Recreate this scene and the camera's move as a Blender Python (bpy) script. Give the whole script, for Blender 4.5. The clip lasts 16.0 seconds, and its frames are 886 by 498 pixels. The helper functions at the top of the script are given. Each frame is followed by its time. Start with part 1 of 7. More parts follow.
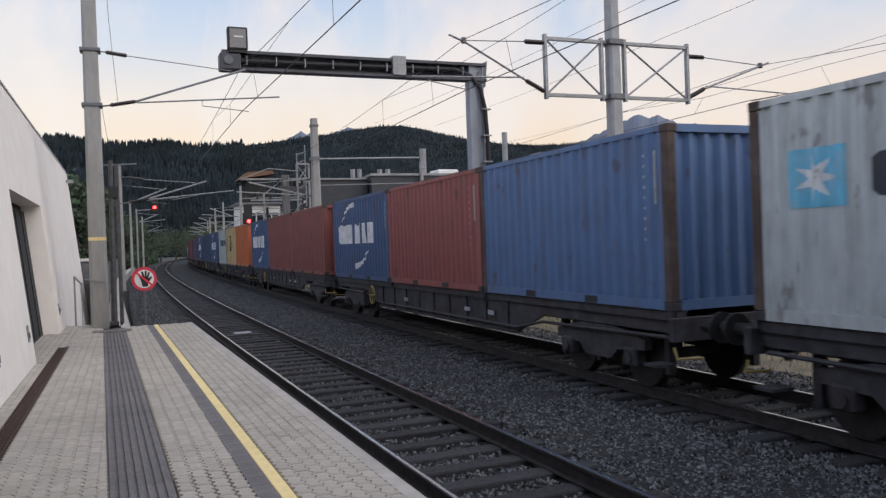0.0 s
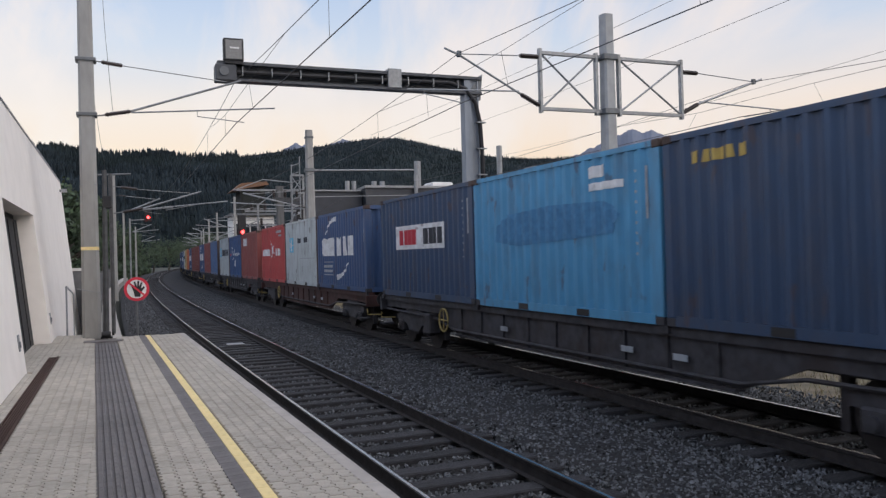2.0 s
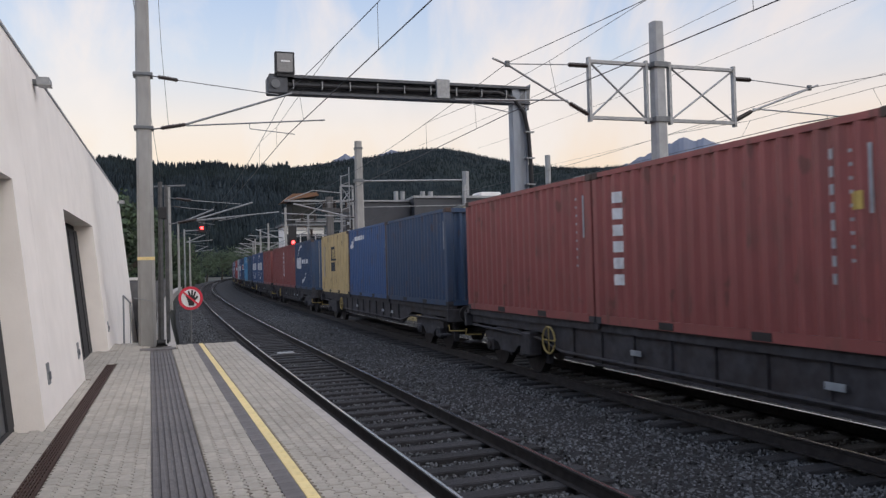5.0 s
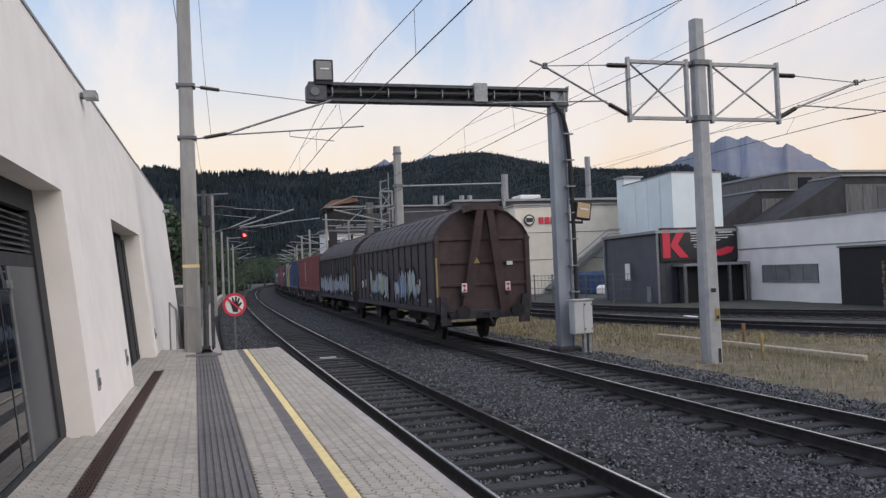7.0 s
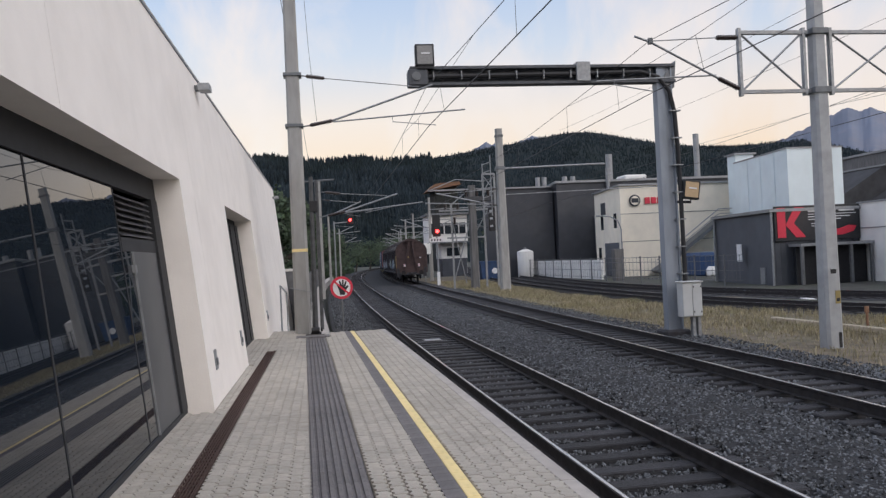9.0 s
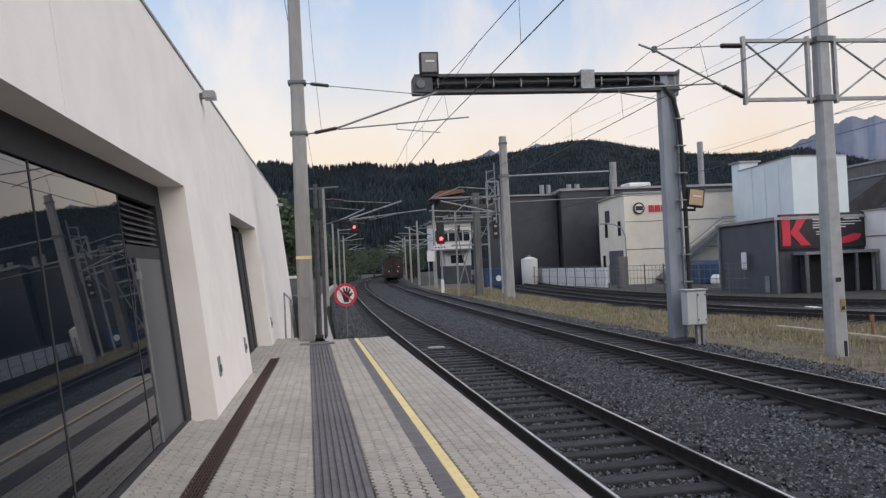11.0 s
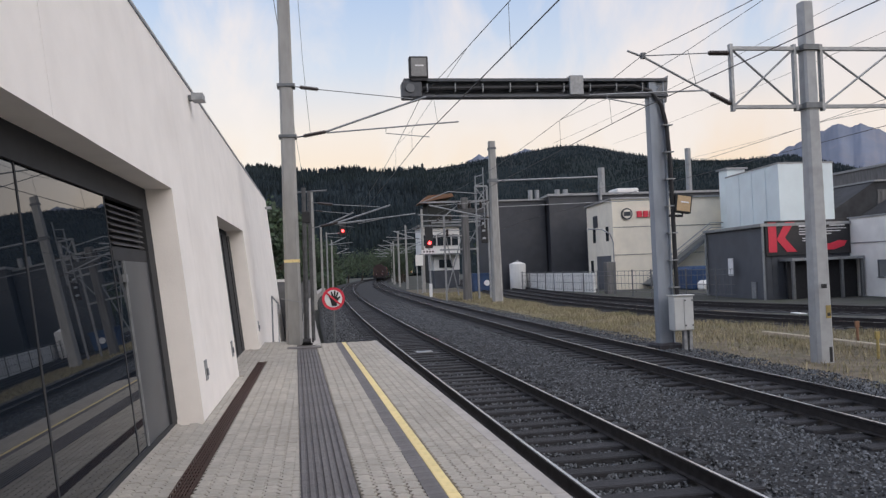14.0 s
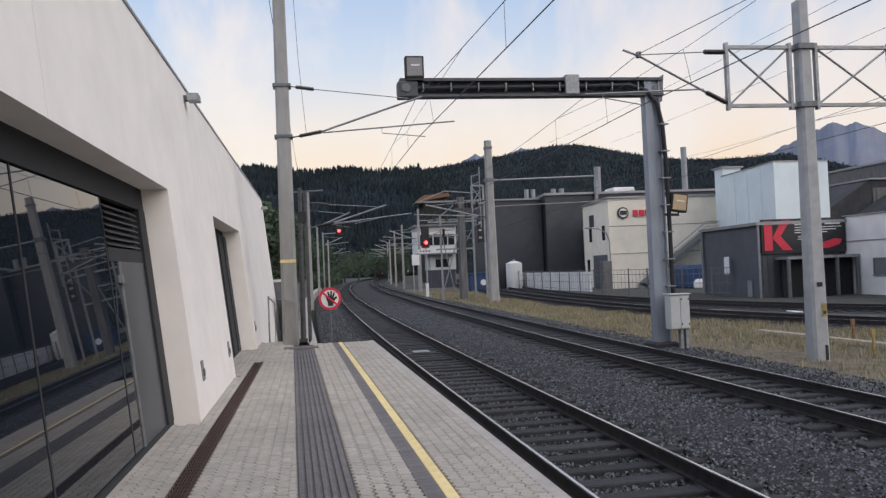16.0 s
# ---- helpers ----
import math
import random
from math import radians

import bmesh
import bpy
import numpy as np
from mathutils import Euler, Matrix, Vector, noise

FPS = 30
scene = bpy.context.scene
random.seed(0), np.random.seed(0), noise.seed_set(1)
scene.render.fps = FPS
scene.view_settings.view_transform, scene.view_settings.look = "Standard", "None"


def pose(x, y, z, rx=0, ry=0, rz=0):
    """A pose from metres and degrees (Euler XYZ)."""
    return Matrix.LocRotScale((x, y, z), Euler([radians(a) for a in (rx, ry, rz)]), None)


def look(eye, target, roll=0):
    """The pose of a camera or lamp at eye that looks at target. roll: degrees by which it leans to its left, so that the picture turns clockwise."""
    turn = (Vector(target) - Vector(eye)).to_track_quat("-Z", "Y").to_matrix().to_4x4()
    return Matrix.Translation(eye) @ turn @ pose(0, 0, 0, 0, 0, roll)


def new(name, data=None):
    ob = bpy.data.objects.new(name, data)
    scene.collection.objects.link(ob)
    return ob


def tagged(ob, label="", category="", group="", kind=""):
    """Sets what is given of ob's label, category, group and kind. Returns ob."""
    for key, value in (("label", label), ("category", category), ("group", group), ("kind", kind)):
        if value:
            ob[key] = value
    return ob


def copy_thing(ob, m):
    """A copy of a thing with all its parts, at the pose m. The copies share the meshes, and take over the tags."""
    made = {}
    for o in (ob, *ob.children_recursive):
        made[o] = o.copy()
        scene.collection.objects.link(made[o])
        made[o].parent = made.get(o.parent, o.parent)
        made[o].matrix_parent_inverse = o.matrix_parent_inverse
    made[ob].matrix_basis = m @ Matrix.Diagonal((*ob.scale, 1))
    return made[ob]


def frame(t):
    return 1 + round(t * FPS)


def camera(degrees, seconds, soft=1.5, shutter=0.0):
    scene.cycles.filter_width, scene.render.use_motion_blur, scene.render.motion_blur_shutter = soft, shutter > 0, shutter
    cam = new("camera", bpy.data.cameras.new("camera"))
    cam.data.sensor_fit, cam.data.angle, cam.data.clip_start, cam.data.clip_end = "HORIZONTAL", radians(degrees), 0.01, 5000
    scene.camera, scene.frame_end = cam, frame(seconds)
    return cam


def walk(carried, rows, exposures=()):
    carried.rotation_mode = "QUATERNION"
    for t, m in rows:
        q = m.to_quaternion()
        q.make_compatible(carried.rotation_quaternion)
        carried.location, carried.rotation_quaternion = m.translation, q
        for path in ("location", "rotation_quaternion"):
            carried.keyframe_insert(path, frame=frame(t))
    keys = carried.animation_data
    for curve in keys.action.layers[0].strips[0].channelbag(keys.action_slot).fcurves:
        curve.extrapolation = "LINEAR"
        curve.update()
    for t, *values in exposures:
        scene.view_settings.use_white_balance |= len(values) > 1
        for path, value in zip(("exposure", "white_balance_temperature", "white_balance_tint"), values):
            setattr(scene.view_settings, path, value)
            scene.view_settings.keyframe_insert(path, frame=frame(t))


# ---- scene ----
cam = camera(57.87, 16.0, soft=1.35, shutter=0.06)
PATH = [
    (0.0, look((0, 0, 2.3), (3.690, 9.294, 2.215), -2.03)),
    (0.5, look((0, 0, 2.3), (3.763, 9.265, 2.199), -2.18)),
    (1.0, look((0, 0, 2.3), (3.779, 9.258, 2.186), -2.16)),
    (1.5, look((0, 0, 2.3), (3.799, 9.250, 2.235), -1.85)),
    (2.0, look((0, 0, 2.3), (3.766, 9.264, 2.369), -1.55)),
    (2.5, look((0, 0, 2.3), (3.564, 9.341, 2.505), -1.44)),
    (3.0, look((0, 0, 2.3), (3.355, 9.417, 2.558), -1.25)),
    (3.5, look((0, 0, 2.3), (3.249, 9.455, 2.532), -1.27)),
    (4.0, look((0, 0, 2.3), (3.224, 9.464, 2.483), -1.41)),
    (6.5, look((0, 0, 2.3), (3.091, 9.506, 2.593), -1.71)),
    (7.0, look((0, 0, 2.3), (2.730, 9.616, 2.575), -2.26)),
    (7.5, look((0, 0, 2.3), (2.281, 9.734, 2.534), -2.39)),
    (8.0, look((0, 0, 2.3), (1.860, 9.825, 2.398), -2.80)),
    (8.5, look((0, 0, 2.3), (1.604, 9.870, 2.335), -2.91)),
    (9.0, look((0, 0, 2.3), (1.474, 9.890, 2.414), -2.69)),
    (11.5, look((0, 0, 2.3), (1.429, 9.895, 2.515), -2.56)),
    (12.0, look((0, 0, 2.3), (1.505, 9.884, 2.524), -2.39)),
    (12.5, look((0, 0, 2.3), (1.564, 9.874, 2.527), -2.20)),
    (13.0, look((0, 0, 2.3), (1.564, 9.875, 2.515), -2.23)),
    (13.5, look((0, 0, 2.3), (1.565, 9.874, 2.525), -2.18)),
    (14.0, look((0, 0, 2.3), (1.574, 9.872, 2.557), -2.24)),
    (14.5, look((0, 0, 2.3), (1.500, 9.884, 2.554), -2.59)),
    (15.0, look((0, 0, 2.3), (1.515, 9.882, 2.517), -2.53)),
    (15.5, look((0, 0, 2.3), (1.595, 9.870, 2.520), -2.30)),
    (16.0, look((0, 0, 2.3), (1.618, 9.865, 2.550), -2.44)),
]
walk(cam, PATH)

# ---- light ----
world = bpy.data.worlds.new("dusk_sky")
scene.world = world
world.use_nodes = True
wn, wl = world.node_tree.nodes, world.node_tree.links
for n in list(wn):
    wn.remove(n)
w_out = wn.new("ShaderNodeOutputWorld")
w_bg = wn.new("ShaderNodeBackground")
w_co = wn.new("ShaderNodeTexCoord")
w_sep = wn.new("ShaderNodeSeparateXYZ")
wl.new(w_co.outputs["Generated"], w_sep.inputs[0])
w_sky = wn.new("ShaderNodeTexSky")
w_sky.sky_type, w_sky.sun_disc = "NISHITA", False
w_sky.sun_elevation, w_sky.sun_rotation = radians(4), radians(150)
w_ramp = wn.new("ShaderNodeValToRGB")
els = w_ramp.color_ramp.elements
els[0].position, els[0].color = 0.0, (0.60, 0.42, 0.33, 1)
els[1].position, els[1].color = 1.0, (0.35, 0.46, 0.70, 1)
for pos, col in ((0.10, (0.90, 0.68, 0.54, 1)), (0.17, (0.88, 0.75, 0.69, 1)), (0.25, (0.60, 0.66, 0.80, 1)), (0.34, (0.42, 0.54, 0.79, 1))):
    e = els.new(pos)
    e.color = col
wl.new(w_sep.outputs["Z"], w_ramp.inputs[0])
# thin high cloud, stretched along the valley
w_map = wn.new("ShaderNodeMapping")
w_map.inputs["Rotation"].default_value = (0, radians(35), radians(20))
w_map.inputs["Scale"].default_value = (4.2, 1.6, 2.2)
w_noise = wn.new("ShaderNodeTexNoise")
w_noise.inputs["Scale"].default_value, w_noise.inputs["Detail"].default_value = 1.5, 7
w_noise.inputs["Roughness"].default_value, w_noise.inputs["Distortion"].default_value = 0.55, 0.5
w_cr = wn.new("ShaderNodeValToRGB")
w_cr.color_ramp.elements[0].position, w_cr.color_ramp.elements[1].position = 0.45, 0.62
w_mul = wn.new("ShaderNodeMath")
w_mul.operation = "MULTIPLY"
w_mul.inputs[1].default_value = 0.9
w_mix = wn.new("ShaderNodeMix")
w_mix.data_type = "RGBA"
w_mix.inputs["B"].default_value = (0.88, 0.78, 0.76, 1)
wl.new(w_co.outputs["Generated"], w_map.inputs[0])
wl.new(w_map.outputs[0], w_noise.inputs["Vector"])
wl.new(w_noise.outputs[0], w_cr.inputs[0])
wl.new(w_cr.outputs[0], w_mul.inputs[0])
wl.new(w_mul.outputs[0], w_mix.inputs["Factor"])
wl.new(w_ramp.outputs[0], w_mix.inputs["A"])
w_bg2 = wn.new("ShaderNodeBackground")
w_add = wn.new("ShaderNodeAddShader")
# the evening glow grows towards the west
w_west = wn.new("ShaderNodeMapRange")
w_west.interpolation_type = "SMOOTHSTEP"
for k, v in (("From Min", -0.3), ("From Max", -1.0), ("To Min", 1.0), ("To Max", 2.1)):
    w_west.inputs[k].default_value = v
wl.new(w_sep.outputs["X"], w_west.inputs[0])
w_glow = wn.new("ShaderNodeVectorMath")
w_glow.operation = "SCALE"
wl.new(w_mix.outputs["Result"], w_glow.inputs[0])
wl.new(w_west.outputs[0], w_glow.inputs["Scale"])
wl.new(w_glow.outputs[0], w_bg.inputs[0])
wl.new(w_sky.outputs[0], w_bg2.inputs[0])
w_bg.inputs[1].default_value, w_bg2.inputs[1].default_value = 0.915, 0.06
wl.new(w_bg.outputs[0], w_add.inputs[0])
wl.new(w_bg2.outputs[0], w_add.inputs[1])
wl.new(w_add.outputs[0], w_out.inputs[0])

sun = new("sun", bpy.data.lights.new("sun", "SUN"))
sun.data.energy, sun.data.angle, sun.data.color = 2.05, radians(80), (1.0, 0.92, 0.87)
sun.matrix_world = look((32, -32, 30), (0, 0, 0))
scene.view_settings.exposure = 0.0

# ---- materials ----
MATS = {}


def mat(name, col, rough=0.7, metal=0.0, var=0.25, scale=8.0, bump=0.0, bscale=60.0, stain=None, stain_amt=0.5, stain_scale=1.5, pieces=0.0, island=0.0, emit=0.0, spec=0.5, stretch=(1, 1, 1), spots=0.0):
    """A surface with grain, broad stains, relief and, for pieces, a shade of their own."""
    if name in MATS:
        return MATS[name]
    m = bpy.data.materials.new(name)
    m.use_nodes = True
    n, l = m.node_tree.nodes, m.node_tree.links
    b = n["Principled BSDF"]
    b.inputs["Roughness"].default_value, b.inputs["Metallic"].default_value = rough, metal
    b.inputs["Specular IOR Level"].default_value = spec
    co = n.new("ShaderNodeTexCoord")
    mp = n.new("ShaderNodeMapping")
    mp.inputs["Scale"].default_value = stretch
    l.new(co.outputs["Object"], mp.inputs[0])
    t1 = n.new("ShaderNodeTexNoise")
    t1.inputs["Scale"].default_value, t1.inputs["Detail"].default_value = scale, 6
    l.new(mp.outputs[0], t1.inputs["Vector"])
    mr = n.new("ShaderNodeMapRange")
    mr.inputs["From Min"].default_value, mr.inputs["From Max"].default_value = 0.3, 0.7
    mr.inputs["To Min"].default_value, mr.inputs["To Max"].default_value = 1 - var, 1 + var
    l.new(t1.outputs[0], mr.inputs[0])
    val = mr.outputs[0]
    if pieces or island:
        info = n.new("ShaderNodeObjectInfo") if pieces else n.new("ShaderNodeNewGeometry")
        pr = n.new("ShaderNodeMapRange")
        amt = pieces or island
        pr.inputs["To Min"].default_value, pr.inputs["To Max"].default_value = 1 - amt, 1 + amt
        l.new(info.outputs["Random"] if pieces else info.outputs["Random Per Island"], pr.inputs[0])
        mm = n.new("ShaderNodeMath")
        mm.operation = "MULTIPLY"
        l.new(val, mm.inputs[0])
        l.new(pr.outputs[0], mm.inputs[1])
        val = mm.outputs[0]
    vm = n.new("ShaderNodeVectorMath")
    vm.operation = "SCALE"
    vm.inputs[0].default_value = col
    l.new(val, vm.inputs["Scale"])
    out = vm.outputs[0]
    if stain:
        t2 = n.new("ShaderNodeTexNoise")
        t2.inputs["Scale"].default_value, t2.inputs["Detail"].default_value = stain_scale, 8
        t2.inputs["Roughness"].default_value = 0.65
        l.new(mp.outputs[0], t2.inputs["Vector"])
        r2 = n.new("ShaderNodeMapRange")
        r2.inputs["From Min"].default_value, r2.inputs["From Max"].default_value = 0.48, 0.72
        r2.inputs["To Max"].default_value = stain_amt
        l.new(t2.outputs[0], r2.inputs[0])
        mx = n.new("ShaderNodeMix")
        mx.data_type = "RGBA"
        mx.inputs["B"].default_value = (*stain, 1)
        l.new(r2.outputs[0], mx.inputs["Factor"])
        l.new(out, mx.inputs["A"])
        out = mx.outputs["Result"]
    if spots:
        t4 = n.new("ShaderNodeTexNoise")
        t4.inputs["Scale"].default_value, t4.inputs["Detail"].default_value = 5.5, 5
        l.new(mp.outputs[0], t4.inputs["Vector"])
        r4 = n.new("ShaderNodeMapRange")
        r4.inputs["From Min"].default_value, r4.inputs["From Max"].default_value = 0.63, 0.69
        r4.inputs["To Max"].default_value = spots
        l.new(t4.outputs[0], r4.inputs[0])
        m4 = n.new("ShaderNodeMix")
        m4.data_type = "RGBA"
        m4.inputs["B"].default_value = (0.085, 0.05, 0.036, 1)
        l.new(r4.outputs[0], m4.inputs["Factor"])
        l.new(out, m4.inputs["A"])
        out = m4.outputs["Result"]
    l.new(out, b.inputs["Base Color"])
    if bump:
        t3 = n.new("ShaderNodeTexNoise")
        t3.inputs["Scale"].default_value, t3.inputs["Detail"].default_value = bscale, 5
        l.new(mp.outputs[0], t3.inputs["Vector"])
        bp = n.new("ShaderNodeBump")
        bp.inputs["Strength"].default_value, bp.inputs["Distance"].default_value = bump, 0.02
        l.new(t3.outputs[0], bp.inputs["Height"])
        l.new(bp.outputs[0], b.inputs["Normal"])
    if emit:
        b.inputs["Emission Color"].default_value = (*col, 1)
        b.inputs["Emission Strength"].default_value = emit
    MATS[name] = m
    return m


PAVER = mat("concrete_paver", (0.43, 0.398, 0.345), 0.85, var=0.10, scale=14, bump=0.3, bscale=220, stain=(0.26, 0.235, 0.20), stain_amt=0.45, stain_scale=1.1, pieces=0.08)
PAVER_J = mat("concrete_paver_field", (0.43, 0.398, 0.345), 0.85, var=0.10, scale=14, bump=0.3, bscale=220, stain=(0.26, 0.235, 0.20), stain_amt=0.45, stain_scale=1.1, island=0.08)
JOINT = mat("paver_joint_sand", (0.07, 0.062, 0.052), 0.95, var=0.3, scale=30)
EDGE = mat("platform_edge_concrete", (0.42, 0.39, 0.36), 0.8, var=0.12, scale=6, bump=0.2, bscale=120, stain=(0.25, 0.22, 0.2), stain_amt=0.4, pieces=0.06)
TACTILE = mat("dark_tactile_concrete", (0.15, 0.14, 0.14), 0.8, var=0.2, scale=10, bump=0.2, bscale=150, stain=(0.21, 0.2, 0.19), stain_amt=0.5, pieces=0.1)
YELLOW = mat("yellow_line_paint", (0.86, 0.69, 0.33), 0.7, var=0.1, scale=20, stain=(0.5, 0.42, 0.25), stain_amt=0.35, stain_scale=5, pieces=0.05)
GRATE = mat("rusty_drain_iron", (0.085, 0.05, 0.04), 0.75, 0.4, var=0.3, scale=20, bump=0.2)
WALL = mat("white_cast_concrete", (0.90, 0.85, 0.795), 0.75, var=0.035, scale=2, bump=0.12, bscale=40, stain=(0.74, 0.69, 0.63), stain_amt=0.35, stain_scale=0.7)
GREYWALL = mat("grey_cast_concrete", (0.50, 0.49, 0.48), 0.8, var=0.08, scale=4, bump=0.12, bscale=40)
FRAME = mat("anthracite_frame_metal", (0.024, 0.025, 0.028), 0.75, 0.0, var=0.15, scale=6)
PANEL = mat("grey_door_panel", (0.066, 0.072, 0.084), 0.4, 0.2, var=0.08, scale=3)
SLAT = mat("louvre_slat_metal", (0.10, 0.10, 0.105), 0.45, 0.5, var=0.15)
# Near-black paint that stands for the shade inside recesses, porch and shelter.
DARKROOM = mat("interior_shade_paint", (0.02, 0.02, 0.022), 0.9, var=0.2)
GALV = mat("galvanised_steel", (0.30, 0.31, 0.32), 0.5, 0.5, var=0.2, scale=9, stain=(0.2, 0.2, 0.2), stain_amt=0.5)
GALVD = mat("dull_grey_steel", (0.16, 0.17, 0.18), 0.55, 0.4, var=0.2, scale=6, stain=(0.1, 0.1, 0.1), stain_amt=0.4)
DARKST = mat("dark_weathered_steel", (0.07, 0.072, 0.075), 0.6, 0.3, var=0.25, scale=7, stain=(0.1, 0.1, 0.1), stain_amt=0.4)
MASTC = mat("weathered_mast_concrete", (0.33, 0.325, 0.31), 0.85, var=0.12, scale=5, bump=0.2, bscale=70, stain=(0.22, 0.21, 0.2), stain_amt=0.5, stretch=(1, 1, 0.3))
BLACK = mat("black_rubber", (0.015, 0.015, 0.017), 0.6, var=0.2)
INSUL = mat("brown_insulator", (0.03, 0.02, 0.018), 0.3, var=0.1)
WIRE = mat("copper_wire_dull", (0.08, 0.08, 0.088), 0.6, 0.5, var=0.1)
RAILS = mat("rusty_rail_side", (0.03, 0.027, 0.028), 0.8, 0.2, var=0.35, scale=8, bump=0.2)
RAILT = mat("polished_rail_head", (0.62, 0.6, 0.6), 0.25, 1.0, var=0.08, scale=3)
# Sleeper greys carry the bluish tone of the shadows in their colour.
SLEEP = mat("old_timber_sleeper", (0.034, 0.034, 0.038), 0.9, var=0.4, scale=12, bump=0.5, bscale=40, pieces=0.25, stretch=(1, 6, 6))
SLEEPJ = mat("old_timber_sleeper_far", (0.031, 0.03, 0.033), 0.9, var=0.4, scale=12, island=0.25)
# Near-black colour stands in for the shade between the loose stones.
BALLAST = mat("gap_shade_stone_bed", (0.018, 0.019, 0.022), 0.95, var=0.6, scale=22, bump=1.0, bscale=18, stain=(0.035, 0.03, 0.028), stain_amt=0.6, stain_scale=0.35)
STONE = mat("grey_ballast_stone", (0.088, 0.094, 0.102), 0.9, var=0.4, scale=30, island=1.0)
SOIL = mat("dry_verge_soil", (0.15, 0.122, 0.085), 0.95, var=0.4, scale=3, bump=0.6, bscale=12, stain=(0.10, 0.105, 0.05), stain_amt=0.8, stain_scale=0.4)
GRASS = mat("dry_grass", (0.275, 0.235, 0.145), 0.8, var=0.3, scale=2, island=0.45, stain=(0.19, 0.19, 0.08), stain_amt=0.8, stain_scale=0.35)
FIELD = mat("valley_floor", (0.038, 0.042, 0.034), 0.95, var=0.4, scale=0.05, stain=(0.07, 0.065, 0.05), stain_amt=0.8, stain_scale=0.02)
# Bluish lift in both forest colours stands for haze over the hill.
WOOD = mat("hazed_conifer_forest", (0.021, 0.030, 0.037), 0.95, var=0.5, scale=0.02, island=0.3, stain=(0.015, 0.023, 0.018), stain_amt=0.8, stain_scale=0.006, spec=0.1)
SLOPE = mat("hazed_forest_slope", (0.015, 0.022, 0.024), 0.95, var=0.5, scale=0.05, bump=1.0, bscale=0.1, spec=0.1)
# Blue-grey base mixes distance haze into the rock colour.
ROCK = mat("hazed_mountain_rock", (0.15, 0.175, 0.23), 0.95, var=0.15, scale=0.004, stain=(0.25, 0.235, 0.25), stain_amt=0.6, stain_scale=0.003, spec=0.0)
LEAF = mat("summer_leaf", (0.032, 0.054, 0.024), 0.7, var=0.3, scale=1.0, island=0.5)
BARK = mat("tree_bark", (0.06, 0.05, 0.04), 0.9, var=0.4, scale=12, bump=0.5, stretch=(3, 3, 0.5))
# Sooty steel, its bluish lift standing for light in the shadows.
UNDER = mat("sooty_wagon_steel", (0.046, 0.046, 0.053), 0.8, 0.2, var=0.4, scale=5, bump=0.2, stain=(0.04, 0.029, 0.026), stain_amt=0.6)
WHEEL = mat("brake_dusty_wheel", (0.038, 0.035, 0.036), 0.6, 0.6, var=0.3)
# Buffer steel darkened to stand for the shadow it sits in.
BUFFER_DARK = mat("shadow_dark_buffer_steel", (0.018, 0.017, 0.018), 0.7, 0.2, var=0.4, scale=6)
WTREAD = mat("wheel_tread_steel", (0.4, 0.4, 0.4), 0.3, 1.0)
COVER = mat("brown_covered_wagon_paint", (0.043, 0.037, 0.042), 0.65, var=0.25, scale=3, stain=(0.03, 0.022, 0.02), stain_amt=0.7, stain_scale=1.2, bump=0.1)
COVERR = mat("red_brown_end_paint", (0.066, 0.04, 0.039), 0.65, var=0.25, scale=3, stain=(0.04, 0.025, 0.022), stain_amt=0.7, stain_scale=1.2)
WHITE = mat("white_lettering_paint", (0.72, 0.72, 0.72), 0.6, var=0.12, scale=8)
YEL2 = mat("yellow_handle_paint", (0.3, 0.23, 0.08), 0.6, var=0.2)
REDP = mat("red_sign_paint", (0.62, 0.03, 0.06), 0.5, var=0.06)
REDG = mat("red_signal_light", (1.0, 0.03, 0.03), 0.3, var=0.0, emit=14)
ORANGE_R = mat("retroreflector", (0.42, 0.07, 0.07), 0.4, var=0.1)
PLASTER = mat("white_factory_render", (0.76, 0.75, 0.72), 0.8, var=0.05, scale=1.0, stain=(0.5, 0.49, 0.47), stain_amt=0.5, stain_scale=0.3, bump=0.05)
CREAM = mat("cream_factory_render", (0.8, 0.74, 0.62), 0.8, var=0.05, scale=1.0, stain=(0.55, 0.51, 0.44), stain_amt=0.4, stain_scale=0.3)
SHEET = mat("anthracite_cladding", (0.05, 0.054, 0.064), 0.6, 0.2, var=0.12, scale=1.0, stain=(0.085, 0.085, 0.088), stain_amt=0.5, stain_scale=0.4)
SHEET2 = mat("grey_shed_cladding", (0.09, 0.098, 0.115), 0.6, 0.2, var=0.12, scale=1.0, stain=(0.07, 0.072, 0.075), stain_amt=0.5, stain_scale=0.4)
PALE = mat("pale_blue_metal_panel", (0.7, 0.78, 0.8), 0.55, 0.1, var=0.05, scale=0.7)
OLDROOF = mat("weathered_dark_roof", (0.038, 0.039, 0.043), 0.85, var=0.3, scale=0.8, stain=(0.06, 0.06, 0.062), stain_amt=0.5)
OLDWALL = mat("weathered_board_wall", (0.135, 0.132, 0.13), 0.85, var=0.3, scale=1.5, stretch=(4, 4, 0.4))
POSTER = mat("black_hoarding", (0.02, 0.02, 0.022), 0.4, var=0.2)
WIN = mat("dark_window_glass", (0.025, 0.03, 0.036), 0.1, var=0.2)
TARP = mat("blue_tarpaulin", (0.018, 0.05, 0.125), 0.6, var=0.2, scale=2)
FENCE = mat("grey_fence_metal", (0.16, 0.165, 0.17), 0.6, 0.4, var=0.2)
PLANKF = mat("grey_noise_barrier", (0.14, 0.14, 0.145), 0.85, var=0.2, scale=3)
CRANE = mat("orange_roof_tiles", (0.2, 0.105, 0.06), 0.8, var=0.2)

GLASS = bpy.data.materials.new("dark_tinted_glazing")
GLASS.use_nodes = True
